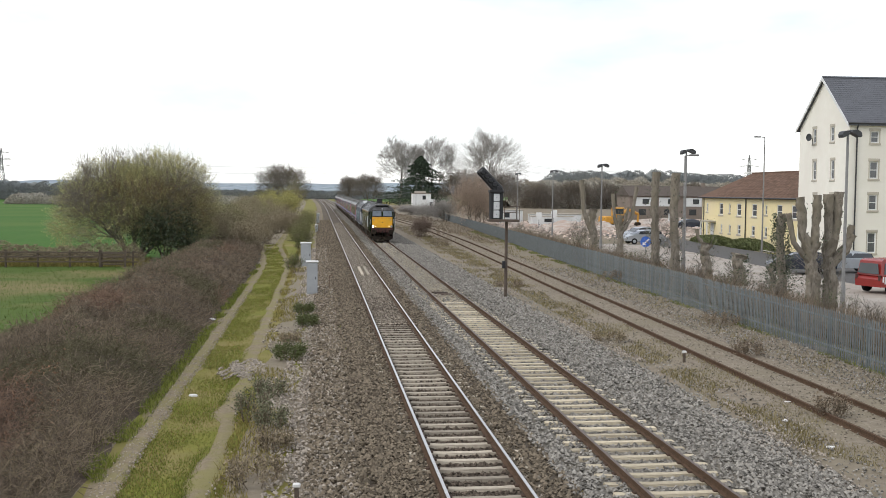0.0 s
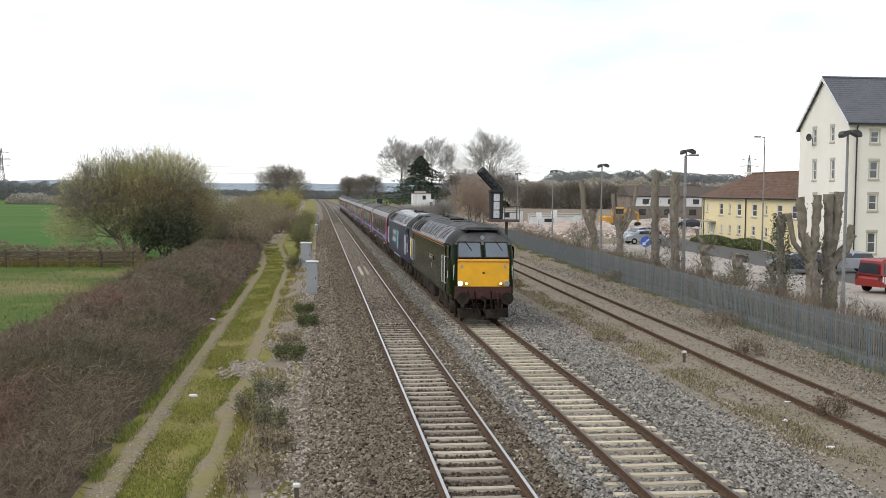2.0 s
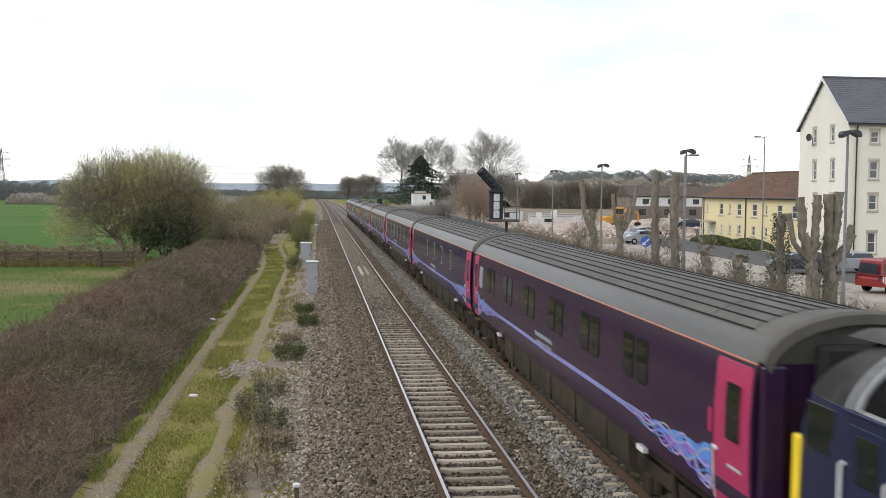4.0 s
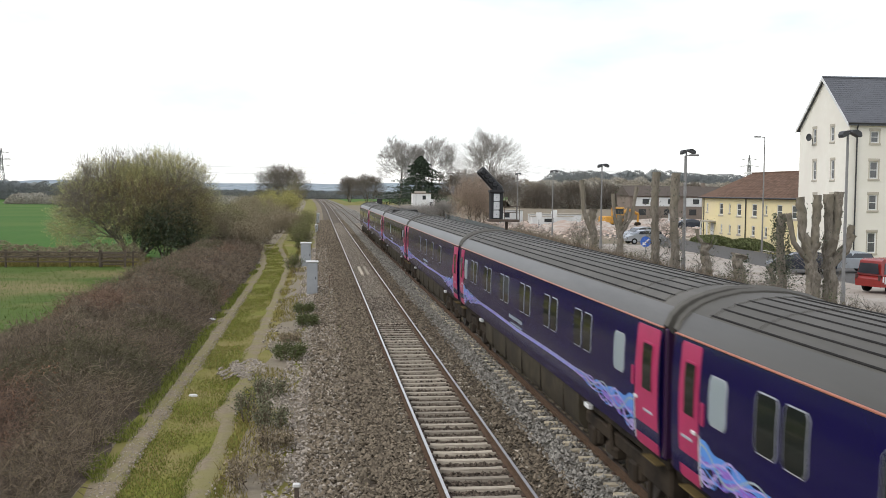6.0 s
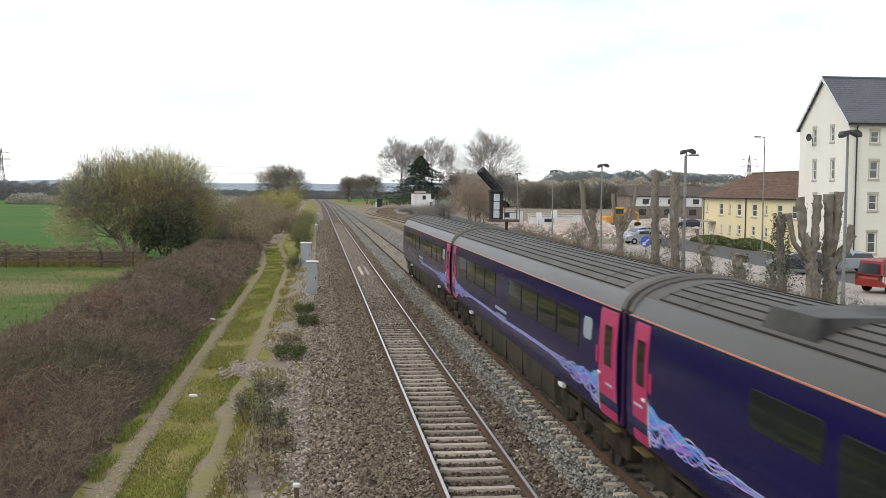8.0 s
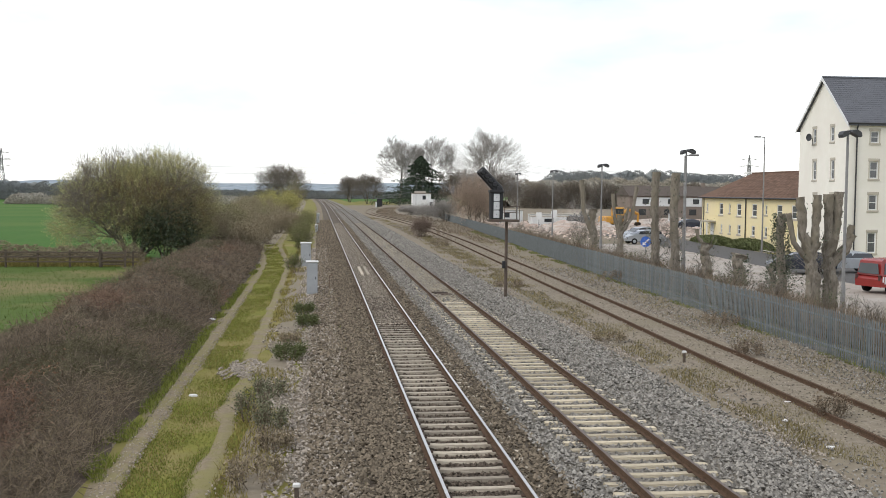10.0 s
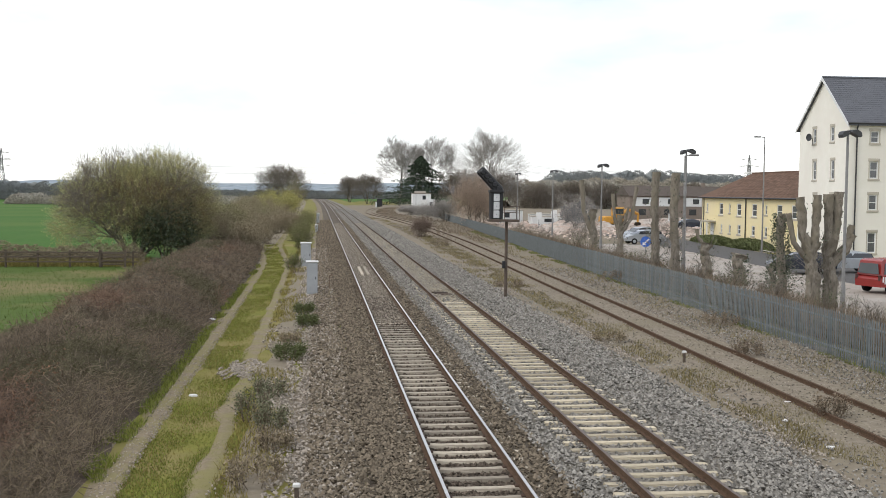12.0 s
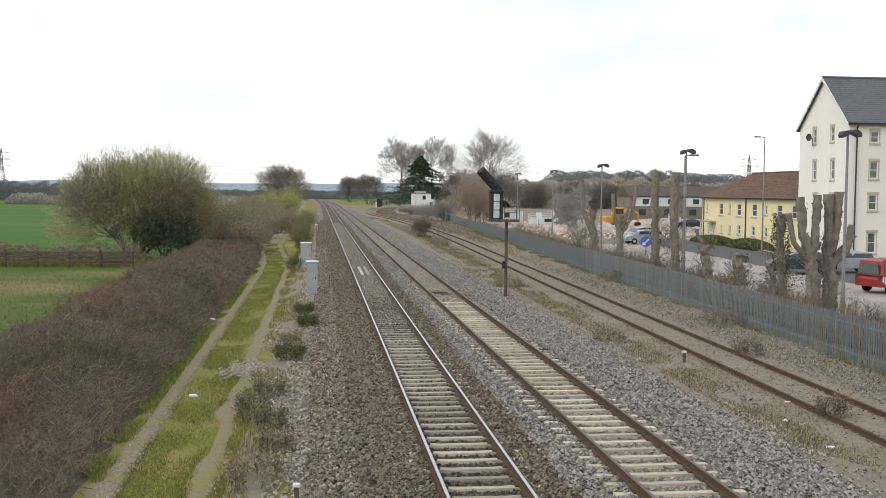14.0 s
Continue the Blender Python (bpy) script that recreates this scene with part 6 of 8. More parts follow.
def tree(name, x, y, z, h, label, category, seed, levels=3, kids=2, r=0.3, stems=1, lean=0.15, up=0.12, wob=0.2, spread=0.8, shrink=0.62, first=0.5, bark=None, twig=None, twig_r=1.0, leaf=None, leaf_size=0.08, leaf_n=0, leaf_spread=0.3, group="", fit=None):
    """A tapered trunk or several stems, limbs and fine twigs; leaf puts small leaves at the twigs."""
    rnd = random.Random(seed)
    out = {}
    for s in range(stems):
        a = 6.283 * s / stems + rnd.uniform(-0.4, 0.4)
        d = Vector((math.cos(a) * lean, math.sin(a) * lean, 1.0)) if stems > 1 else Vector((rnd.uniform(-0.08, 0.08), rnd.uniform(-0.08, 0.08), 1))
        base = Vector((math.cos(a), math.sin(a), 0)) * (0.35 if stems > 1 else 0)
        grow(rnd, base, d, h * first, r * rnd.uniform(0.8, 1.1), levels, out, kids, up, wob, spread, shrink)
    allp = [s[1] for l in out.values() for s in l]
    top = sorted(q.z for q in allp)[int(len(allp) * 0.995)]
    wide = sorted(max(abs(q.x), abs(q.y)) for q in allp)[int(len(allp) * 0.985)]
    k = h / top
    kx = (fit / 2) / wide if fit else k
    T = lambda q: (q[0] * kx, q[1] * kx, q[2] * k)
    t = thing(name, label, category, pose(x, y, z), group)
    for lv, segs in out.items():
        segs = [(T(a), T(b), ra * (twig_r if lv == 0 else 1), rb * (twig_r if lv == 0 else 1)) for a, b, ra, rb in segs]
        nm = ("trunk" if stems == 1 else "stem_growth") if lv == levels else "twig_growth" if lv == 0 else "branch_growth" if lv == levels - 1 else "limb_growth"
        o = tubes(nm, segs, 7 if lv == levels else 5 if lv == levels - 1 else 3, (twig or M_TWIG) if lv < levels - 1 else (bark or M_TWIG))
        o.parent = t
        if lv < levels or stems > 1:
            o["kind"] = "stuff"
    if leaf:
        ends = [T(s[1]) for s in out[0]]
        rng = np.random.default_rng(seed)
        idx = rng.integers(0, len(ends), leaf_n)
        pts = np.array(ends)[idx] + rng.normal(0, leaf_spread, (leaf_n, 3))
        pts[:, 2] = np.maximum(pts[:, 2], 0.1)
        o = leaves("foliage", pts, leaf_size, leaf, seed)
        o.parent = t
        o["kind"] = "stuff"
    return t


def crown_twigs(t, n, centre, size, material, seed, r, length, leaf=None, leaf_n=0, leaf_size=0.05, inner=0.45, lift=0.35):
    """Fine twigs that point outwards and up, filling a domed crown with an uneven edge."""
    rng = np.random.default_rng(seed)
    d = rng.normal(size=(n, 3))
    d /= np.linalg.norm(d, axis=1, keepdims=True)
    d[:, 2] = np.where(d[:, 2] < -0.55, -d[:, 2], d[:, 2])
    rad = inner + (1 - inner) * rng.random(n) ** 0.7
    edge = np.array([1 + 0.13 * noise.noise((q[0] * 2.2, q[1] * 2.2, q[2] * 2.2 + seed)) + 0.10 * noise.noise((q[0] * 5, q[1] * 5, q[2] * 5 + seed)) for q in d])
    p = np.array(centre) + d * (rad * edge)[:, None] * np.array(size)
    e = d + rng.normal(0, 0.35, (n, 3)) + np.array((0, 0, lift))
    e /= np.linalg.norm(e, axis=1, keepdims=True)
    L = length * rng.uniform(0.5, 1.3, (n, 1))
    q = p + e * L
    e2 = e + rng.normal(0, 0.3, (n, 3))
    q2 = q + e2 * L * 0.7
    segs = [(a, b, r, r * 0.8) for a, b in zip(p, q)] + [(a, b, r * 0.8, r * 0.5) for a, b in zip(q, q2)]
    tubes("twig_growth", segs, 3, material).parent = t
    if leaf:
        k = rng.integers(0, n, leaf_n)
        leaves("foliage", np.concatenate([q, q2])[np.concatenate([k, k + n])] + rng.normal(0, length * 0.3, (2 * leaf_n, 3)), leaf_size, leaf, seed).parent = t


M_OLIVE = mat("olive_bush_leaf", (0.24, 0.235, 0.11), (0.16, 0.16, 0.075), 0.8, 3.0, 0.0, island=0.45)
# the great goat willow beyond the bramble bank
willow = tree("willow_tree", -18.6, 91.5, -0.9, 9.6, "wide many-stemmed willow with yellow-green catkins", "tree", 21, levels=3, kids=3, r=0.17, stems=10, lean=0.85, up=0.10, wob=0.20, spread=0.8, shrink=0.6, first=0.55,
     bark=M_TWIG_G, twig=M_TWIG_G, twig_r=1.3, fit=12.0)
M_WILLOW_O = mat("willow_bud_brown", (0.30, 0.22, 0.11), (0.22, 0.16, 0.08), 0.85, 2.0, 0.0, island=0.35)
crown_twigs(willow, 5600, (-1.7, 0, 3.5), (5.2, 4.8, 4.9), M_TWIG_W, 3, 0.010, 0.42, M_WILLOW, 15000, 0.055, 0.55)
crown_twigs(willow, 4600, (2.4, 0.4, 4.4), (4.5, 4.2, 4.7), M_TWIG_W, 5, 0.010, 0.42, M_WILLOW, 12000, 0.05, 0.55)
crown_twigs(willow, 2600, (0.8, -1.5, 4.2), (5.6, 3.6, 2.6), M_TWIG, 4, 0.010, 0.5, M_WILLOW_O, 8000, 0.05, 0.4)
tree("hawthorn_bush", -13.8, 93.0, -0.7, 6.6, "brown leafless hawthorn beside the willow", "bush", 22, levels=3, kids=3, r=0.10, stems=5, lean=0.6, up=0.05, wob=0.25, spread=0.9, shrink=0.6, twig=M_THICKET, fit=6.5, leaf=M_THICKET, leaf_size=0.05, leaf_n=7000, leaf_spread=0.3)
tree("ivy_bush", -15.6, 89.5, -0.8, 4.6, "dark ivy-grown bush under the willow", "bush", 23, levels=2, kids=3, r=0.10, stems=6, lean=0.6, up=0.05, wob=0.25, leaf=M_IVY, leaf_size=0.10, leaf_n=15000, leaf_spread=0.5, fit=6.4)
t2 = tree("bare_tree", -12.4, 280, -0.7, 12.6, "round leafless tree beside the distant line", "tree", 24, levels=3, kids=3, r=0.22, stems=4, lean=0.5, spread=0.8, twig=M_TWIG_G, twig_r=2.0, fit=15, group="distant trees", leaf=M_TWIG_G, leaf_size=0.10, leaf_n=3000, leaf_spread=0.5)
crown_twigs(t2, 2600, (0, 0, 6.3), (7.2, 6, 5.6), M_TWIG, 5, 0.022, 0.9)
tree("yellow_willow", -10.9, 208, -0.7, 5.6, "bright yellow-green willow bush in early leaf", "bush", 25, levels=2, kids=3, r=0.10, stems=8, lean=0.7, spread=0.9, leaf=M_WILLOW_Y, leaf_size=0.10, leaf_n=16000, leaf_spread=0.5, fit=9.0)
for i, (x, y, h, w) in enumerate(((-13, 112, 4.4, 7), (-13.5, 124, 4.4, 8), (-12.5, 138, 4.6, 8), (-12.5, 152, 4.6, 9), (-14, 172, 5.0, 10), (-10.8, 235, 5.0, 9), (-9.1, 266, 9.0, 7), (-16.5, 104, 5.4, 8), (-4.9, 118, 1.3, 2.2), (-5.3, 140, 1.5, 2.6), (-5.0, 176, 2.0, 3.0), (-11.6, 190, 4.2, 8), (-10.5, 100, 2.6, 4), (-10.0, 112, 2.2, 3.6), (-9.6, 124, 2.8, 4.2), (-8.4, 138, 2.8, 4.4), (-7.2, 152, 2.6, 4.2), (-5.6, 160, 1.6, 2.6))):
    tree("thicket_bush", x, y, -0.6, h, "low leafless brown thicket bush beside the track path", "bush", 40 + i, levels=2, kids=3, r=0.05, stems=9, lean=0.8, up=0.02, wob=0.3, spread=1.0, twig=M_THICKET, twig_r=1.6,
         leaf=M_OLIVE if i in (0, 3, 6, 8, 9, 10, 17) else M_THICKET, leaf_size=0.06, leaf_n=7000, leaf_spread=0.45, fit=w, group="thicket along the path")

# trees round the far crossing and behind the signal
bt = tree("bare_tree", 25.5, 366, 0, 24.0, "tall leafless tree behind the white hut", "tree", 31, levels=4, kids=2, r=0.5, spread=0.75, shrink=0.6, twig=M_TWIG_HAZE, bark=M_TWIG_G, twig_r=6.5, fit=17, group="distant trees")
crown_twigs(bt, 2300, (0, 0, 14), (8.0, 7, 8.6), M_TWIG_HAZE, 6, 0.028, 1.2, inner=0.35, lift=0.5)
bt = tree("bare_tree", 39.0, 371, 0, 25.0, "tall leafless tree behind the white hut", "tree", 32, levels=4, kids=2, r=0.5, spread=0.75, shrink=0.6, twig=M_TWIG_HAZE, bark=M_TWIG_G, twig_r=6.5, fit=18, group="distant trees")
crown_twigs(bt, 2300, (0, 0, 14.5), (8.8, 7, 9.0), M_TWIG_HAZE, 7, 0.028, 1.2, inner=0.35, lift=0.5)
bt = tree("bare_tree", 26.2, 174, 0, 15.6, "spreading leafless tree behind the railway signal", "tree", 33, levels=4, kids=2, r=0.34, spread=0.8, shrink=0.62, twig=M_TWIG_HAZE, bark=M_TWIG_G, twig_r=3.2, fit=13, group="distant trees")
crown_twigs(bt, 2600, (0, 0, 9.2), (5.8, 5, 5.6), M_TWIG_HAZE, 8, 0.013, 0.9, inner=0.4, lift=0.2)
tree("bare_tree", 36.5, 205, 0, 8.0, "small leafless tree at the edge of the building ground", "tree", 34, levels=3, kids=2, r=0.2, twig=M_TWIG_G, twig_r=1.6, fit=9, group="distant trees")
M_SHRUB = mat("shrub_red_brown", (0.42, 0.33, 0.255), (0.29, 0.225, 0.175), 0.95, 3.0, 0.0, island=0.4)
for i, (x, y, h, w) in enumerate(((20.2, 155, 8.0, 6.4), (23.2, 165, 6.0, 5.0), (19.2, 182, 4.2, 5), (18.2, 205, 2.8, 5), (17.4, 235, 2.0, 5), (20.0, 262, 1.8, 5))):
    tree("hedge_bush", x, y, -0.2, h, "dense brown leafless bush behind the fence", "bush", 60 + i, levels=3, kids=3, r=0.07, stems=6, lean=0.5, up=0.05, wob=0.25, spread=0.9, twig=M_SHRUB if i < 2 else M_TWIG_HAZE, twig_r=1.5, leaf=M_SHRUB if i < 2 else M_TWIG_HAZE, leaf_size=0.07, leaf_n=9000 if i < 2 else 5000, leaf_spread=0.4, fit=w, group="bushes behind the fence")


def conifer(x, y, h, w):
    t = thing("conifer", "dark green ragged conifer beside the white hut", "tree", pose(x, y, 0))
    part("trunk", Geo().tube((0, 0, 0), (0, 0, h * 0.95), 0.35, 0.05, 8), M_BARK, t)
    rng = np.random.default_rng(8)
    pts = []
    for k in range(300):
        z = h * (0.05 + 0.95 * rng.random() ** 1.1)
        reach = w / 2 * (1 - z / h) ** 0.85 * rng.uniform(0.6, 1.3) + 0.3
        a = rng.uniform(0, 6.283)
        for j in range(70):
            u = rng.random() ** 0.6
            pts.append((math.cos(a) * reach * u + rng.normal(0, 0.28), math.sin(a) * reach * u + rng.normal(0, 0.28), z + 0.5 * u - 0.9 * u * u + rng.normal(0, 0.2)))
    pts = np.array(pts)
    pts[:, 2] = np.maximum(pts[:, 2], 0.05)
    o = leaves("needle_foliage", pts, 0.27, M_CONIFER, 8)
    o.parent = t


conifer(32.4, 360, 17.2, 30)


def woods(name, x0, x1, y0, y1, h0, h1, count, material, label, seed, size=1.0, lump=1.0, core=0.74):
    """A lumpy mass of tree crowns with a ragged skin of twigs."""
    rng = np.random.default_rng(seed)
    hm, yc = (h0 + h1) / 2, (y0 + y1) / 2
    step = max(0.5, hm * 0.12)
    n = int((x1 - x0) / step)

    def top(x, v):
        end = min(1.0, (x - x0) / hm * 0.8 + 0.45, (x1 - x) / hm * 0.8 + 0.45)
        return end * hm * (0.80 + 0.30 * lump * noise.noise((x / hm * 0.35, v * 0.3, seed)) + 0.42 * lump * abs(noise.noise((x / hm * 1.1, v * 1.5, seed + 4))) + 0.14 * noise.noise((x / hm * 4.0, v * 2, seed + 8)))

    rows = []
    deep = min(y1 - y0, hm * 2.5)
    for u, dy in ((0.0, -0.35), (0.4, -0.38), (0.62, -0.25), (0.74, 0.0), (0.6, 0.3), (0.0, 0.5)):
        rows.append([(x0 + i * step + 0.3 * step * noise.noise((i, u * 5, seed)), yc + dy * deep + 0.12 * hm * noise.noise((i * 0.35, u * 3, seed + 2)), -1.3 + (top(x0 + i * step, u) + 0.5) * u * core / 0.74) for i in range(n + 1)])
    me = Geo().sheet(rows).mesh(name, material, 0)
    ob = tagged(new(name, me), label, "woodland", kind="stuff")
    m = count * 110
    xs, us = rng.uniform(x0, x1, m), 0.08 + 0.95 * rng.random(m) ** 0.8
    pts = [(x, yc - 0.55 * deep * math.sqrt(max(0, 1 - min(1, u) ** 2)) + rng.normal(0, 0.1) * hm, -1.3 + (top(x, u) + 0.5) * u + abs(rng.normal(0, 0.02)) * hm) for x, u in zip(xs, us)]
    leaves("twig_skin", pts, size, material, seed, 0.0, 1.8).parent = ob


woods("woodland", -420, -62, 520, 600, 8, 12, 900, M_WOODS_HAZE, "distant winter woodland behind the fields", 1, 0.26, 1.0, 0.95)
woods("woodland_east", 62, 240, 330, 390, 8.5, 13, 900, M_WOODS, "winter woodland behind the building site", 2, 0.26)
woods("woodland_hill", 125, 420, 560, 680, 18, 24, 1300, M_WOODS_HAZE, "wooded rise behind the houses", 3, 0.28, 0.45, 0.98)
woods("hedgerow", -70, 60, 640, 700, 3.0, 4.6, 200, M_WOODS_HAZE, "distant hedgerow across the fields", 4, 0.4)
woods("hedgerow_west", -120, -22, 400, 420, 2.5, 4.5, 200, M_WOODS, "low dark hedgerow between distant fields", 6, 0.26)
woods("woodland_far", -700, 460, 1250, 1350, 4.5, 6.5, 300, M_WOODS_HAZE, "line of far woods under the hills", 7, 0.9)
for i, (x, y) in enumerate(((17.5, 430), (12.0, 500), (44.0, 345), (52.0, 360), (60.0, 350), (70, 340), (81, 336), (94, 342), (109, 338), (126, 345), (146, 341))):
    copy_thing(t2, pose(x, y, -0.5 if i < 5 else -3.2 - 0.5 * (i % 3), 0, 0, 50 * i))


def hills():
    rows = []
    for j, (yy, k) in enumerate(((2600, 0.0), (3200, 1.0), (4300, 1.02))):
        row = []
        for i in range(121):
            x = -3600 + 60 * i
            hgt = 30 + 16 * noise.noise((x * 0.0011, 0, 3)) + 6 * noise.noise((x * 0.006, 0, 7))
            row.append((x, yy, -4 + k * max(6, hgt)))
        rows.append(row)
    me = Geo().sheet(rows).mesh("distant_hills", M_HILL_HAZE, 0)
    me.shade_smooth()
    tagged(new("distant_hills", me), "distant hills on the horizon with pale blue haze in their colour", "hills", kind="structure")


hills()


def pylon(x, y, h, label):
    t = thing("pylon", label, "pylon", pose(x, y, -1), "power line pylons")
    g = Geo()
    w = h * 0.09
    lv = [0, 0.25, 0.45, 0.62, 0.8, 1.0]
    hw = [w, w * 0.72, w * 0.5, w * 0.3, w * 0.24, 0.1]
    C = [(-1, -1), (1, -1), (1, 1), (-1, 1)]
    for i in range(5):
        for k in range(4):
            a, b = C[k], C[(k + 1) % 4]
            P = lambda c, l: (c[0] * hw[l], c[1] * hw[l], lv[l] * h)
            g.tube(P(a, i), P(a, i + 1), 0.22, n=4)
            g.tube(P(a, i), P(b, i + 1), 0.13, n=4)
            g.tube(P(b, i), P(a, i + 1), 0.13, n=4)
    part("tower", g, M_POST, t, smooth=0)
    for z, r in ((0.62, 0.17), (0.76, 0.22), (0.9, 0.16)):
        g = Geo()
        for s in (-1, 1):
            g.tube((0, 0, z * h + 0.8), (s * r * h, 0, z * h), 0.16, n=4)
            g.tube((0, 0, z * h - 0.6), (s * r * h, 0, z * h), 0.16, n=4)
        part("cross_arm", g, M_POST, t, smooth=0)


pylon(324, 760, 37, "grey lattice power pylon behind the houses")
pylon(-241.5, 820, 36, "grey lattice power pylon beyond the fields")


def power_lines():
    g = Geo()
    for dx, z in ((-6, 23), (6, 23), (-8, 28), (8, 28)):
        pts = [(-600 + i * 20, 820 + (i - 18) * 2, z - 1 + 9 * ((i % 18) / 9 - 1) ** 2 - 4) for i in range(45)]
        g.path([(a + dx, b, c) for a, b, c in pts], 0.05, 3)
    tagged(part("power_cable", g, M_POST, None), "thin sagging power cables between pylons", "power cable", kind="stuff")


power_lines()


# ---- pollarded trees behind the fence ----
def pollard(x, y, h, r, arms, label, seed, ivy=0, shoots=40):
    """arms: (start height share, way in degrees, reach, end height share, thickness)."""
    t = thing("pollarded_tree", label, "tree", pose(x, y, -0.1), "pollarded trees")
    rnd = random.Random(seed)

    def knotty(pts, rr):
        rows = []
        n = 12
        fine, fr = [], []
        for i in range(len(pts) - 1):
            for k in range(9):
                u = k / 9
                fine.append(Vector(pts[i]).lerp(Vector(pts[i + 1]), u))
                fr.append(rr[i] + (rr[i + 1] - rr[i]) * u)
        fine.append(Vector(pts[-1]))
        fr.append(rr[-1])
        for i, (p, q) in enumerate(zip(fine, fr)):
            d = (fine[min(i + 1, len(fine) - 1)] - fine[max(i - 1, 0)]).normalized()
            a = d.cross(Vector((0.3, 1, 0.1))).normalized()
            b = d.cross(a)
            rows.append([p + (a * math.cos(6.283 * k / n) + b * math.sin(6.283 * k / n)) * q * (1 + 0.50 * noise.noise((p.x * 3 + math.cos(6.283 * k / n) * 1.5, p.z * 3.4 + seed, math.sin(6.283 * k / n) * 1.3)) + 0.38 * noise.noise((p.x * 5 + math.cos(6.283 * k / n) * 2.6, p.z * 9 + seed, math.sin(6.283 * k / n) * 2.6))) for k in range(n)] )
            rows[-1].append(rows[-1][0])
        g = Geo().sheet(rows)
        return g, rows[-1]

    g, last = knotty([(0, 0, 0), (0.10, 0, h * 0.25), (-0.06, 0.05, h * 0.45 if arms else h * 0.7), (0.05, 0.05, h * 0.60 if arms else h)], [r * 1.3, r, r * 0.85, r * 1.12])
    part("trunk", g, M_BARK, t, smooth=60)
    tips = []
    if not arms:
        tips.append((last, r))
    for s, way, reach, e, th in arms:
        w = Vector((math.cos(radians(way)), math.sin(radians(way)), 0))
        p0 = Vector((0, 0, s * h))
        p1 = p0 + w * reach * 0.75 + Vector((0, 0, (e - s) * h * 0.35))
        p2 = p0 + w * reach + Vector((0, 0, (e - s) * h))
        g, last = knotty([p0 - Vector((0, 0, 0.3)), p1, p2], [th * 1.3, th * 0.95, th * 1.15])
        part("limb", g, M_BARK, t, smooth=60)
        tips.append((last, th))
    for last, th in tips:
        c = sum((Vector(p) for p in last[:-1]), Vector()) / (len(last) - 1)
        g = Geo().add([c] + list(last[:-1]), [(0, i + 1, (i + 1) % 12 + 1) for i in range(12)])
        part("cut_face", g, M_CUTWOOD, t, "pale sawn end", smooth=0)
    segs = []
    for k in range(shoots):
        z = rnd.uniform(0.3, h * 0.6)
        a = rnd.uniform(0, 6.283)
        p = Vector((math.cos(a) * r, math.sin(a) * r, z))
        d = Vector((math.cos(a), math.sin(a), rnd.uniform(0.2, 1.2)))
        q = p
        for j in range(3):
            d = (d + Vector((rnd.gauss(0, 0.25), rnd.gauss(0, 0.25), 0.15))).normalized()
            n = q + d * rnd.uniform(0.15, 0.35)
            segs.append((q, n, 0.010, 0.007))
            q = n
    tubes("shoot_growth", segs, 3, M_TWIG_G).parent = t
    if ivy:
        rng = np.random.default_rng(seed)
        a, z = rng.uniform(0, 6.283, ivy), h * rng.uniform(0, 1.0, ivy) ** (0.9 if ivy > 1500 else 2.2)
        rad = (r + 0.12) + np.abs(rng.normal(0, 0.28, ivy)) * (1.25 - z / h)
        leaves("ivy", np.stack([np.cos(a) * rad, np.sin(a) * rad, z], axis=1), 0.055, M_IVY, seed).parent = t


P_LABEL = "pollarded tree trunk with sawn-off limbs and rough grey bark"
pollard(19.62, 45.2, 5.35, 0.30, [(0.45, 178, 1.2, 0.84, 0.12), (0.50, 172, 0.62, 0.98, 0.19), (0.55, 15, 0.20, 1.0, 0.18)], P_LABEL, 1, 250, 80)
pollard(20.66, 45.6, 5.5, 0.29, [(0.55, 12, 0.45, 1.0, 0.20), (0.55, 170, 0.12, 0.98, 0.18), (0.45, 0, 1.05, 0.72, 0.13), (0.42, -10, 1.05, 0.64, 0.12)], P_LABEL, 2, 250, 80)
pollard(20.15, 49.6, 4.4, 0.22, [], "ivy-covered pollard stump behind the fence", 3, 2200, 60)
pollard(20.7, 61.2, 3.9, 0.30, [(0.6, 160, 0.6, 0.82, 0.1)], "short pollarded trunk with rough bark", 4, 300, 60)
pollard(18.75, 61.4, 6.6, 0.26, [], "tall straight pollarded trunk covered in short shoots", 5, 500, 160)
pollard(18.9, 65.6, 6.75, 0.25, [], "tall straight pollarded trunk covered in short shoots", 6, 400, 160)
pollard(21.7, 83.0, 5.9, 0.24, [(0.35, 10, 1.5, 1.0, 0.14), (0.4, 175, 0.6, 0.9, 0.13), (0.45, 0, 0.7, 0.72, 0.10)], "forked pollarded tree with green-tinged bark", 7, 700, 60)
pollard(21.6, 91.0, 6.5, 0.30, [(0.3, 175, 1.1, 1.0, 0.19)], "leaning pollarded trunk behind the fence", 8, 300, 60)
pollard(21.3, 57.5, 1.9, 0.35, [], "low ivy-grown stump in the verge", 9, 700, 60)
pollard(22.3, 55.2, 1.5, 0.16, [], "thin cut stump in the verge", 10, 500, 20)


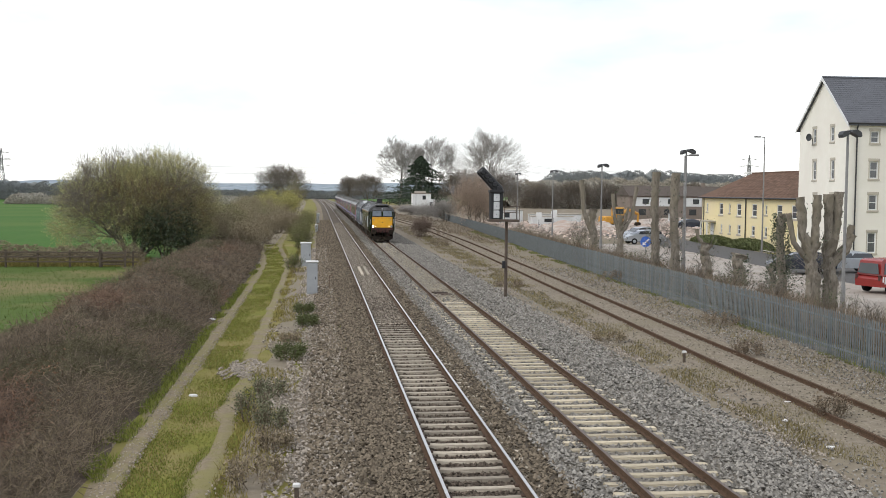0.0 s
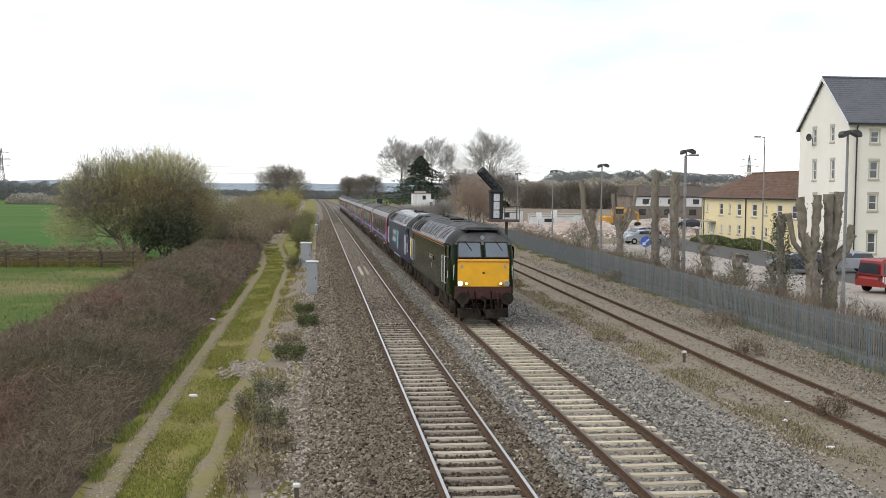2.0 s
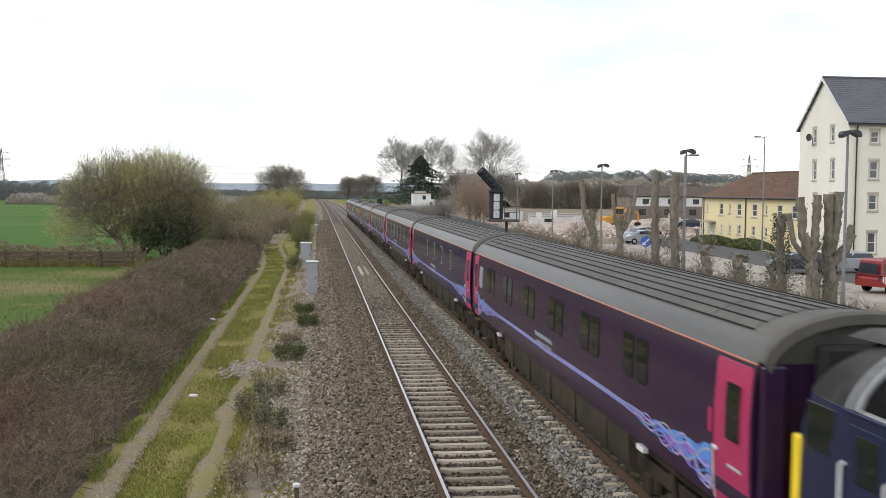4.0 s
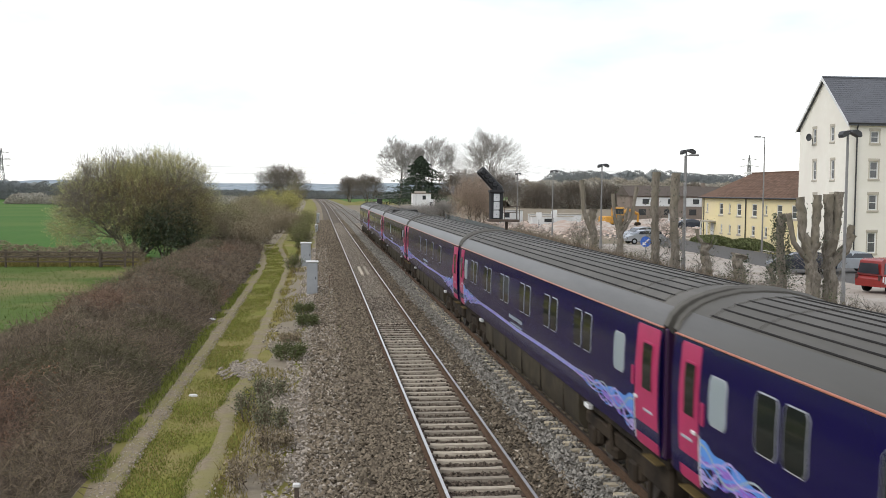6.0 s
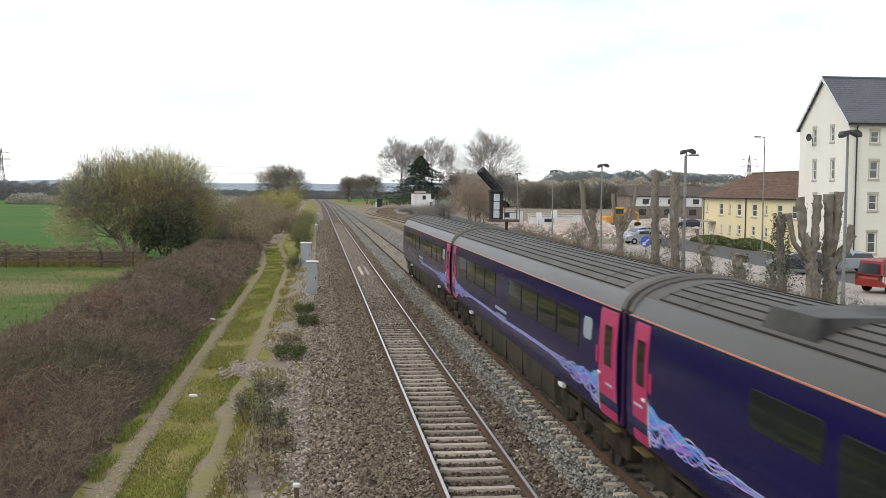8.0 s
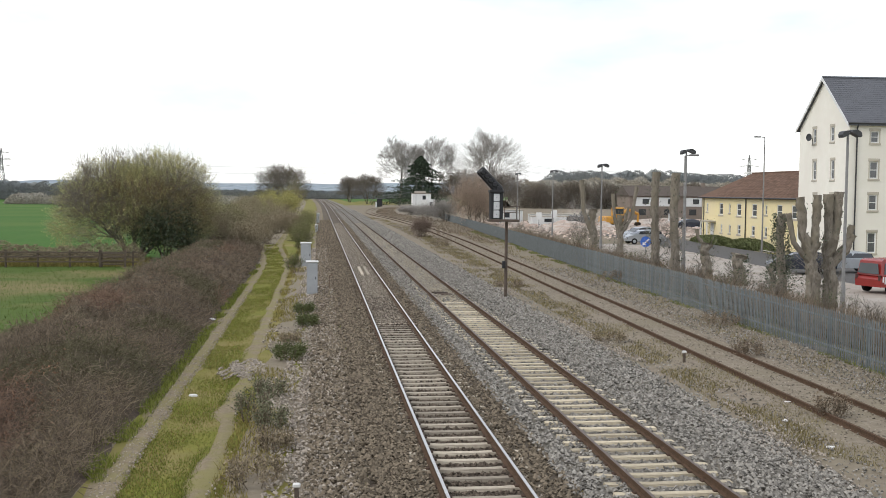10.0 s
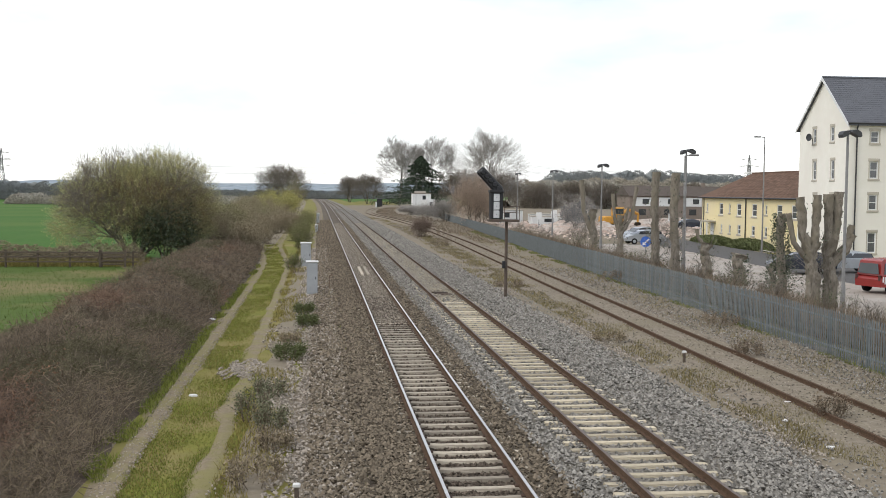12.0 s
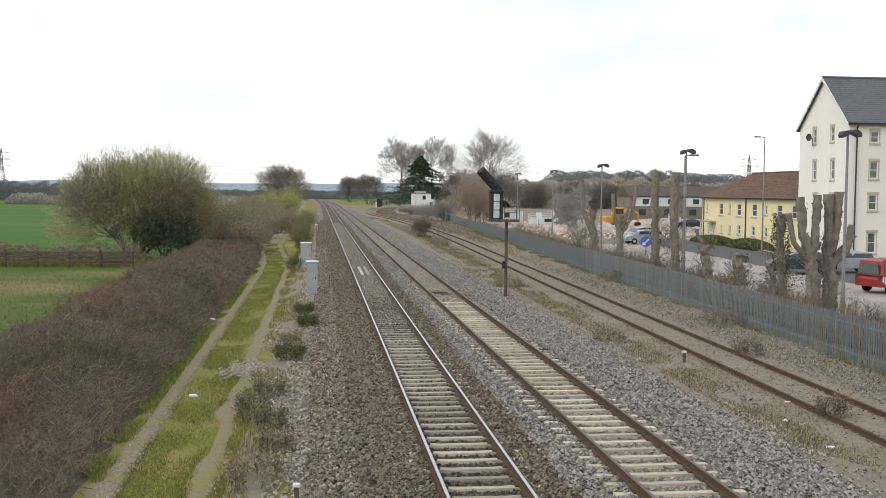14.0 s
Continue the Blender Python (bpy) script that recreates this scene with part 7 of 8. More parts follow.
def verge_bushes():
    for i, (x, y, h, w) in enumerate(((22.5, 98, 3.0, 4.0), (23.5, 103, 2.6, 3.5), (19.0, 48, 1.4, 2.4), (19.2, 53, 1.5, 2.6), (18.6, 58, 1.5, 2.4), (19.3, 70, 1.7, 2.8), (19.6, 76, 1.6, 2.8), (19.0, 41.5, 1.5, 2.4), (18.8, 37.5, 1.5, 2.4), (20.4, 88, 1.8, 3), (21.5, 110, 2.0, 3.5), (22.4, 124, 1.8, 4), (24.0, 140, 1.8, 4), (19.4, 34.5, 2.8, 3.0))):
        tree("verge_shrub", x, y, -0.25, h, "tangled leafless shrub behind the steel fence", "shrub", 80 + i, levels=2, kids=2, r=0.03, stems=7, lean=0.6, up=0.08, wob=0.3, spread=0.9, twig=M_TWIG_G, twig_r=1.0,
             leaf=M_WEED if i % 2 else M_TWIG_G, leaf_size=0.03, leaf_n=600, leaf_spread=0.15, fit=w, group="shrubs behind the fence")
    rng = np.random.default_rng(9)
    for k, (x, y, sx, sy, h) in enumerate(((38.9, 106, 1.2, 6, 0.85), (38.6, 96, 1.3, 5, 0.95))):
        q = rng.normal(size=(5000, 3))
        q /= np.linalg.norm(q, axis=1, keepdims=True)
        q[:, 2] = np.abs(q[:, 2])
        q *= rng.uniform(0.75, 1.05, (5000, 1))
        t = thing("hedge", "low clipped green hedge before the yellow houses", "hedge", pose(x, y, 0), "hedges")
        leaves("foliage", q * np.array([sx, sy, h]), 0.12, M_HEDGE, k).parent = t
        part("hedge_core", Geo().sheet([[(sx * 0.8 * math.cos(a) * c, sy * 0.8 * math.sin(a) * c, h * 0.8 * s) for a in [i * math.pi / 8 for i in range(17)]] for c, s in ((1, 0), (0.9, 0.6), (0.5, 0.95), (0.02, 1.0))]), M_HEDGE, t)


verge_bushes()


# ---- west side: bramble bank, path, cabinets ----
def path_shift(y):
    u = min(1.0, max(0.0, (y - 72) / 45))
    return -1.9 * u * u * (3 - 2 * u)


def bank_height(x, y):
    """Height of the bramble mass over the ground."""
    u = (x + 13.7 - path_shift(y) * 0.6) / 6.1
    if u <= 0 or u >= 1: return 0.0
    s = math.sin(math.pi * u ** 0.8) ** 0.6
    return s * (1.45 + 0.9 * noise.noise((x * 0.25, y * 0.15, 1)) + 0.8 * noise.noise((x * 0.7, y * 0.45, 2))) * min(1.0, max(0.25, (y - 8) / 22)) + 0.12 * noise.noise((x * 2.4, y * 2.4, 4))


def bramble_bank():
    ys = [8 + 0.6 * i for i in range(150)] + [98 + 2.5 * i for i in range(30)]
    rows = [[(x + path_shift(y) * 0.6, y, height(x, y) - 0.06 + bank_height(x + path_shift(y) * 0.6, y) * 0.86) for x in [-13.9 + 0.27 * k for k in range(25)]] for y in ys]
    me = Geo().sheet(rows).mesh("bramble_bank", M_BRAMBLE_M, 0)
    me.shade_smooth()
    t = tagged(new("bramble_bank", me), "bank of leafless brown brambles beside the track path", "brambles", kind="stuff")
    rng = np.random.default_rng(4)
    bins = {"cane_growth": [], "rust_growth": [], "dry_growth": [], "olive_growth": []}
    n = 60000
    Y = 12 * (100 / 12) ** rng.random(n)
    X = -13.6 + 6.0 * rng.random(n)
    for x, y in zip(X, Y):
        x += path_shift(y) * 0.6
        b = bank_height(x, y)
        z = height(x, y) + b * rng.uniform(0.7, 1.0)
        a, el = rng.uniform(0, 6.283), rng.uniform(0.0, 1.35)
        L = rng.uniform(0.12, 0.36)
        p = np.array((x, y, z))
        d = np.array((math.cos(a) * math.cos(el), math.sin(a) * math.cos(el), math.sin(el)))
        r = 0.0032 + 0.00011 * y
        a1, a2 = noise.noise((x * 0.35, y * 0.13, 9)), noise.noise((x * 0.3, y * 0.16, 31))
        key = "rust_growth" if a1 > 0.24 + 0.22 * rng.random() else "olive_growth" if a2 > 0.05 + 0.3 * rng.random() else "dry_growth" if x > -9.6 and y < 34 and rng.random() < 0.3 else "cane_growth"
        segs = bins[key]
        for k in range(2):
            q = p + d * L
            segs.append((p, q, r, r * 0.8))
            p = q
            d = d + np.array((rng.normal(0, 0.3), rng.normal(0, 0.3), -0.55))
            d /= np.linalg.norm(d)
    for key, m in (("cane_growth", M_BRAMBLE), ("rust_growth", M_BRAMBLE_R), ("dry_growth", M_BRAMBLE_T), ("olive_growth", M_BRAMBLE_O)):
        tubes(key, bins[key], 3, m).parent = t
    m = 14000
    Y = 12 * (100 / 12) ** rng.random(m)
    X = -13.6 + 6.0 * rng.random(m)
    pts = [(x + path_shift(y) * 0.6, y, height(x, y) + bank_height(x + path_shift(y) * 0.6, y) * rng.uniform(0.85, 1.05)) for x, y in zip(X, Y)]
    warm = [p for p in pts if noise.noise((p[0] * 0.35, p[1] * 0.12, 9)) > 0.22]
    leaves("dead_foliage", warm, 0.045, M_DEADLEAF, 4).parent = t
    cool = [p for p in pts if noise.noise((p[0] * 0.3, p[1] * 0.1, 20)) > 0.12]
    leaves("green_foliage", cool, 0.04, M_WEED, 5).parent = t


bramble_bank()
strip("path_rut", -7.30, -6.72, 10, 170, 0.03, M_GRAVEL, "bare gravel wheel track of the lineside path", 0.22, path_shift, category="path")
strip("path_rut_east", -5.50, -4.92, 10, 150, 0.03, M_GRAVEL, "bare gravel wheel track of the lineside path", 0.25, path_shift, category="path")


def blades(name, count, xr, yr, hmin, hmax, material, label, seed, shift=None, patch=0.0):
    rng = np.random.default_rng(seed)
    y = yr[0] * (yr[1] / yr[0]) ** rng.random(count)
    x = rng.uniform(xr[0], xr[1], count)
    keep = np.ones(count, bool)
    z = np.empty(count)
    for i in range(count):
        if patch and noise.noise((x[i] * 0.6, y[i] * 0.35, seed)) < patch:
            keep[i] = False
        if shift: x[i] += shift(y[i])
        z[i] = height(x[i], y[i])
    x, y, z = x[keep], y[keep], z[keep]
    n = len(x)
    h = rng.uniform(hmin, hmax, n)
    a = rng.uniform(0, 6.283, n)
    w = 0.008 + 0.00022 * y
    lx, ly = rng.normal(0, 0.45, n) * h, rng.normal(0, 0.45, n) * h
    v = np.stack([np.stack([x - np.cos(a) * w, y - np.sin(a) * w, z - 0.02], 1), np.stack([x + np.cos(a) * w, y + np.sin(a) * w, z - 0.02], 1), np.stack([x + lx, y + ly, z + h], 1)], axis=1).reshape(-1, 3)
    f = (np.arange(n) * 3)[:, None] + np.arange(3)[None, :]
    return tagged(raw(name, v, f, material), label, "grass", kind="stuff")


blades("path_grass", 46000, (-6.95, -5.2), (12, 110), 0.01, 0.035, M_BLADE, "short green grass between the wheel tracks", 1, path_shift, -0.35)
blades("path_grass_dry", 30000, (-7.15, -4.7), (12, 110), 0.01, 0.035, M_BLADE_D, "short yellowish grass between the wheel tracks", 2, path_shift)
blades("rut_grass", 9000, (-5.6, -4.7), (12, 34), 0.015, 0.06, M_BLADE, "green grass grown over the wheel track", 20, path_shift, -0.1)
blades("verge_grass", 20000, (-5.0, -3.6), (12, 110), 0.04, 0.16, M_BLADE_D, "dry grass and weeds beside the ballast", 3, None, -0.05)
blades("verge_grass_green", 16000, (-8.0, -7.15), (12, 90), 0.05, 0.2, M_BLADE, "green grass at the foot of the brambles", 4, path_shift, -0.1)
M_BLADE_F = mat("fence_grass_blade", (0.19, 0.20, 0.075), (0.125, 0.14, 0.05), 0.85, 1.0, 0.0, island=0.4)
blades("fence_grass", 26000, (14.5, 15.9), (24, 140), 0.03, 0.12, M_BLADE_F, "olive grass at the foot of the steel fence", 5, lambda y: 0.028 * y - 0.9, -0.1)
blades("fence_grass_dry", 7000, (12.6, 15.9), (24, 140), 0.04, 0.16, M_BLADE_O, "dry grass at the foot of the steel fence", 6, lambda y: 0.028 * y - 0.9, -0.1)
blades("verge_undergrowth", 30000, (16.15, 18.6), (26, 120), 0.3, 1.15, M_BRAMBLE, "brown dead undergrowth behind the steel fence", 16, lambda y: 0.028 * y - 0.9, -0.25)
blades("verge_weeds", 9000, (16.15, 18.6), (26, 120), 0.15, 0.5, M_WEED, "green weeds behind the steel fence", 17, lambda y: 0.028 * y - 0.9, 0.0)
blades("sixfoot_grass", 24000, (7.3, 9.3), (18, 130), 0.03, 0.13, M_BLADE_O, "dry grass and weeds beside the loop line", 7, lambda y: 0.016 * y, -0.12)


def stones(name, count, xr, yr, zf, size, material, label, seed, skip=None):
    rng = np.random.default_rng(seed)
    y = yr[0] * (yr[1] / yr[0]) ** rng.random(count)
    x = rng.uniform(xr[0], xr[1], count)
    if skip is not None:
        k = ~skip(x, y)
        x, y = x[k], y[k]
    n = len(x)
    z = np.array([zf(a, b) for a, b in zip(x, y)]) + rng.uniform(-0.012, 0.012, n)
    s = size * rng.uniform(0.55, 1.35, n) * (1 + y * 0.006)
    octa = np.array([(1, 0, 0), (0, 1, 0), (-1, 0, 0), (0, -1, 0), (0, 0, 0.8), (0, 0, -0.8)], float)
    v = octa[None] * rng.uniform(0.55, 1.25, (n, 6, 1))
    a = rng.uniform(0, 6.283, n)
    c, sn = np.cos(a), np.sin(a)
    tilt = rng.normal(0, 0.35, (n, 2))
    vx = v[:, :, 0] * c[:, None] - v[:, :, 1] * sn[:, None]
    vy = v[:, :, 0] * sn[:, None] + v[:, :, 1] * c[:, None]
    vz = v[:, :, 2] + tilt[:, :1] * vx + tilt[:, 1:] * vy
    V = np.stack([x[:, None] + vx * s[:, None], y[:, None] + vy * s[:, None], z[:, None] + vz * s[:, None]], 2).reshape(-1, 3)
    q = np.array([(0, 1, 4), (1, 2, 4), (2, 3, 4), (3, 0, 4), (1, 0, 5), (2, 1, 5), (3, 2, 5), (0, 3, 5)])
    f = ((np.arange(n) * 6)[:, None, None] + q[None]).reshape(-1, 3)
    return tagged(raw(name, V, f, material), label, "ballast", kind="stuff")


def on_sleeper(track):
    """True where the top of a sleeper shows between the rails."""
    end = 58 if track > 1 else 46

    def test(x, y):
        r = np.abs(x - track)
        ph = np.abs((y - 12.0 + 0.32) % 0.64 - 0.32)
        return (y < end) & (r < 0.64) & (ph < 0.145) | (np.abs(r - GAUGE) < 0.09) | (y < end) & (r > 1.02) & (r < 1.32) & (ph < 0.125) & (track > 1)
    return test


bed1 = lambda x, y: -0.138 - 0.03 * (abs(x) > 1.45) if abs(x) > 0.85 else -0.208 + 0.06 * min(1, max(0, (y - 38) / 14))
bed2 = lambda x, y: -0.16 if abs(x - TRACK2) > 0.85 and x < 5.2 else -0.208 + 0.06 * min(1, max(0, (y - 46) / 16)) if x < 5.2 else height(x, y) + 0.055
inside = lambda x, y: on_sleeper(0.0)(x, y) | (np.abs(x) < 0.8)
M_STONE_W = mat("worn_stone", (0.285, 0.248, 0.20), (0.18, 0.155, 0.122), 0.95, 6.0, 0.0, island=0.5)
M_STONE_Y = mat("stained_stone", (0.33, 0.292, 0.225), (0.23, 0.20, 0.152), 0.95, 6.0, 0.0, island=0.5)
blades("far_scrub", 9000, (1.9, 7.0), (110, 330), 0.06, 0.22, M_BRAMBLE, "low brown scrub beyond the loop line", 18, siding_x, 0.0)
blades("far_scrub_dry", 7000, (-4.2, -1.9), (60, 230), 0.05, 0.18, M_BLADE_O, "dry olive grass before the loop line", 19, siding_x, 0.05)
M_SHRUB_B = mat("shrub_brown", (0.24, 0.185, 0.15), (0.15, 0.115, 0.09), 0.95, 3.0, 0.0, island=0.4)
tree("thicket_bush", 9.6, 126, -0.36, 2.3, "round brown leafless shrub between the lines", "bush", 201, levels=2, kids=3, r=0.03, stems=10, lean=0.6, up=0.02, wob=0.3, spread=1.0, twig=M_SHRUB_B, twig_r=1.6, leaf=M_SHRUB_B, leaf_size=0.05, leaf_n=6000, leaf_spread=0.3, fit=2.8)
# pale stones heaped on the verge where the path widens
stones("verge_gravel", 2200, (-6.1, -4.6), (31.0, 35.2), lambda x, y: height(x, y) + 0.03, 0.034, M_STONE_L, "heap of pale gravel spilled across the path", 31, lambda x, y: ((x + 5.25) / 0.75) ** 2 + ((y - 33.2) / 1.7) ** 2 + 0.45 * np.sin(9 * x + 2 * y) + 0.45 * np.sin(23 * x - 7 * y) > 0.75)
stones("ballast_worn", 14000, (-0.66, 0.66), (42, 170), bed1, 0.036, M_STONE_W, "fine brown ballast covering the distant sleepers", 22)
stones("ballast_stained", 14000, (TRACK2 - 0.66, TRACK2 + 0.66), (52, 170), bed2, 0.036, M_STONE_Y, "fine yellowish stained ballast covering the distant sleepers", 23)
stones("ballast_grimy", 9000, (-0.72, 0.72), (14, 52), bed1, 0.036, M_STONE_D, "grimy dark ballast between the rails", 21, on_sleeper(0.0))
stones("ballast_brown", 34000, (-1.9, 1.75), (14, 190), bed1, 0.040, M_STONE_B, "loose brown-stained ballast stones", 1, inside)
stones("ballast_brown_west", 14000, (-3.2, -1.2), (14, 190), lambda x, y: height(x, y) + 0.07, 0.046, M_STONE_B, "loose brown-stained ballast stones on the shoulder", 2)
stones("ballast_pale", 9500, (-4.0, -2.2), (14, 100), lambda x, y: height(x, y) + 0.05, 0.039, M_STONE_L, "loose pale ballast stones on the shoulder", 3)
stones("ballast_grey", 60000, (1.6, 7.4), (14, 300), bed2, 0.042, M_STONE, "loose grey ballast stones", 4, on_sleeper(TRACK2))
stones("ballast_spread", 2600, (7.0, 9.0), (16, 80), lambda x, y: height(x, y) + 0.015, 0.030, M_STONE, "scattered grey stones beside the loop line", 5)
stones("loop_stones", 13000, (8.6, 14.4), (20, 170), lambda x, y: height(x, y) + 0.03, 0.032, M_STONE_W, "fine brown stones round the loop line", 6)
stones("cess_stones", 6000, (12.2, 16.0), (20, 75), lambda x, y: height(x, y) + 0.02, 0.032, M_STONE, "grey stones between the loop line and the steel fence", 10)
stones("spill_pale", 5200, (6.7, 7.95), (18, 60), lambda x, y: height(x, y) + 0.03, 0.032, M_STONE_L, "pale pinkish stones spilled beside the ballast", 9, lambda x, y: np.sin(y * 0.35) + np.sin(x * 2.5 + y * 0.2) < -0.1)
stones("path_stones", 1800, (-5.1, -3.6), (14, 60), lambda x, y: height(x, y) + 0.02, 0.042, M_STONE_L, "pale stones scattered over the verge", 7, lambda x, y: np.sin(y * 0.5) + np.sin(x * 3 + y * 0.23) < 0.2)
stones("rut_stones", 2500, (-7.2, -6.7), (14, 60), lambda x, y: height(x, y) + 0.03, 0.018, M_STONE_L, "small pale stones in the wheel track", 8)


def cabinet(x, y, w, d, h, label):
    t = thing("lineside_cabinet", label, "cabinet", pose(x, y, -0.45), "lineside cabinets")
    part("plinth", Geo().box(-w / 2 - 0.05, w / 2 + 0.05, -d / 2 - 0.05, d / 2 + 0.05, -0.1, 0.1, 0.02), M_SILL, t)
    part("case", Geo().box(-w / 2, w / 2, -d / 2, d / 2, 0.1, h, 0.015), M_CAB, t)
    part("cap", Geo().box(-w / 2 - 0.05, w / 2 + 0.05, -d / 2 - 0.05, d / 2 + 0.05, h, h + 0.08, 0.025), M_CABTOP, t, "white cap")
    dr = part("door", Geo().box(-w / 2 + 0.04, w / 2 - 0.04, -d / 2 - 0.018, -d / 2 + 0.002, 0.16, h - 0.06, 0.006), M_CAB, t)
    part("handle", Geo().box(w / 2 - 0.12, w / 2 - 0.09, -d / 2 - 0.04, -d / 2 - 0.015, h * 0.5, h * 0.5 + 0.14, 0.005), M_DARKMETAL, dr)


cabinet(-3.30, 55.9, 0.58, 0.5, 1.80, "tall pale grey lineside cabinet with a white cap")
cabinet(-3.88, 76.7, 0.74, 0.6, 1.75, "grey lineside cabinet with a white cap")
cabinet(-3.05, 176.0, 0.5, 0.4, 1.75, "narrow pale lineside cabinet by the far line")
cabinet(-3.2, 140.0, 0.35, 0.3, 1.0, "narrow pale lineside cabinet by the far line")


def small_things():
    t = thing("iron_stake", "bent rusty iron stake beside the ballast", "stake", pose(-2.36, 58.0, -0.35))
    part("rod", Geo().path([(0, 0, 0), (0, 0, 0.75), (0.05, 0, 0.82), (0.14, 0, 0.86), (0.22, 0, 0.84)], 0.022), M_RUST, t)
    t = thing("track_ramp", "weathered timber and steel fitting between the rails", "track fitting", pose(0.0, 68.5, -0.2))
    for s in (-1, 1):
        part("board", Geo().box(s * 0.10, s * 0.28, -3.4, 3.4, 0.0, 0.17, 0.03), M_SLEEPER, t)
    t = thing("track_ramp", "dark steel and timber debris between the rails", "track fitting", pose(TRACK2, 54.0, -0.2))
    for k in range(3):
        part("board", Geo().box(-0.3 - 0.1 * k, 0.45 - 0.15 * k, -0.6 + 0.5 * k, -0.3 + 0.5 * k, 0.0, 0.09 + 0.02 * (k % 2), 0.02), M_WOOD_OLD, t)
    for x, y, h in ((9.1, 32.9, 0.40), (-3.0, 57.0, 0.35), (-3.35, 18.6, 0.3)):
        t = thing("marker_post", "short white-topped marker post in the stones", "marker post", pose(x, y, -0.45), "marker posts")
        part("stake", Geo().box(-0.04, 0.04, -0.04, 0.04, 0, h, 0.01), M_FENCEWOOD, t)
        part("cap", Geo().box(-0.07, 0.07, -0.05, 0.05, h, h + 0.08, 0.02), M_LITTER, t)
    rnd = random.Random(4)
    for x, y, s in ((9.6, 26.3, 0.11), (8.6, 24.3, 0.09), (-7.9, 57.5, 0.22), (-6.4, 29.0, 0.14), (8.4, 21.6, 0.10), (-7.8, 26.5, 0.12), (-7.6, 46.0, 0.2)):
        g = Geo()
        rows = [[(s * math.cos(a) * c * (1 + 0.2 * rnd.random()), s * 0.6 * math.sin(a) * c, s * 0.5 * z) for a in [i * math.pi / 4 for i in range(9)]] for c, z in ((0.02, 0), (1, 0.1), (0.8, 0.8), (0.02, 1.0))]
        ob = part("litter", g.sheet(rows), M_LITTER, None, smooth=30, at=pose(x, y, height(x, y) + 0.0, 0, 0, rnd.uniform(0, 180)))
        tagged(ob, "pale scrap of litter lying on the ground", "litter", "litter")
    for i, (x, y, h, w, lm) in enumerate(((-3.9, 34.6, 0.55, 0.95, M_WEED), (-3.4, 42.6, 0.5, 0.75, M_WEED), (-4.5, 25.6, 0.75, 1.1, M_WEED_G), (-4.1, 24.4, 0.6, 0.7, M_WEED_G), (-4.3, 28.5, 0.5, 0.8, M_WEED_G), (-3.9, 22.6, 0.4, 0.7, M_BRAMBLE_T), (-4.0, 38.5, 0.35, 0.7, M_BRAMBLE_T), (-3.6, 47.5, 0.45, 0.8, M_WEED), (-4.2, 20.0, 0.5, 1.2, M_BRAMBLE_T), (-4.6, 72.0, 1.3, 1.2, M_WEED), (-4.4, 95, 1.3, 1.8, M_WEED),
                                          (9.9, 24.5, 0.5, 0.8, M_BRAMBLE), (11.8, 34.0, 0.5, 0.9, M_BRAMBLE), (14.0, 42.0, 0.6, 1.6, M_BRAMBLE), (15.5, 63.0, 0.7, 1.8, M_BRAMBLE), (8.9, 100, 1.2, 2.0, M_BRAMBLE), (11.2, 118, 1.8, 2.8, M_BRAMBLE), (8.0, 38, 0.35, 1.2, M_BRAMBLE_T), (8.2, 60, 0.4, 1.6, M_BRAMBLE))):
        tree("weed_bush", x, y, height(x, y), h, "straggling weed bush growing from the stones" if lm == M_WEED else "dry brown weed clump beside the line", "shrub", 120 + i, levels=1, kids=3, r=0.012, stems=12, lean=0.55, up=0.1, wob=0.2, spread=0.7, twig=M_BRAMBLE, bark=M_BRAMBLE,
             leaf=lm, leaf_size=0.03, leaf_n=2600 if lm == M_WEED else 1100, leaf_spread=0.09, fit=w, group="weeds in the stones")


small_things()


def field_fence():
    t = thing("field_fence", "weathered wooden post and rail fence along the field", "fence", kind="structure")
    for i in range(10):
        x = -39 + 2.4 * i
        part("post", Geo().box(x - 0.07, x + 0.07, 83.3, 83.45, -1.1, 0.35, 0.02), M_FENCEWOOD, t)
    for z in (-0.55, -0.15, 0.2):
        part("rail", Geo().box(-39.2, -17.0, 83.22, 83.28, z - 0.05, z + 0.05, 0.01), M_FENCEWOOD, t)
    gt = thing("field_gate", "pale wooden field gate beside the willow", "gate", pose(-18.9, 83.0, -0.95))
    for k in range(4):
        part("bar", Geo().box(-0.9, 0.9, -0.03, 0.03, 0.2 + 0.28 * k, 0.3 + 0.28 * k, 0.01), M_FENCEWOOD, gt)
    for x in (-0.95, 0.95):
        part("gate_post", Geo().box(x - 0.08, x + 0.08, -0.08, 0.08, 0, 1.35, 0.02), M_FENCEWOOD, gt)


field_fence()
woods("field_hedge", -60, -17, 86.0, 88.0, 1.3, 1.7, 300, M_THICKET, "brown leafless hedge behind the field fence", 15, 0.06)
blades("field_edge_growth", 16000, (-45, -17), (84, 90), 0.2, 0.7, M_BLADE_D, "tall dry growth along the field fence", 11)
blades("paddock_grass", 16000, (-40, -14), (40, 84), 0.03, 0.09, M_BLADE_P, "short grass of the paddock", 12)


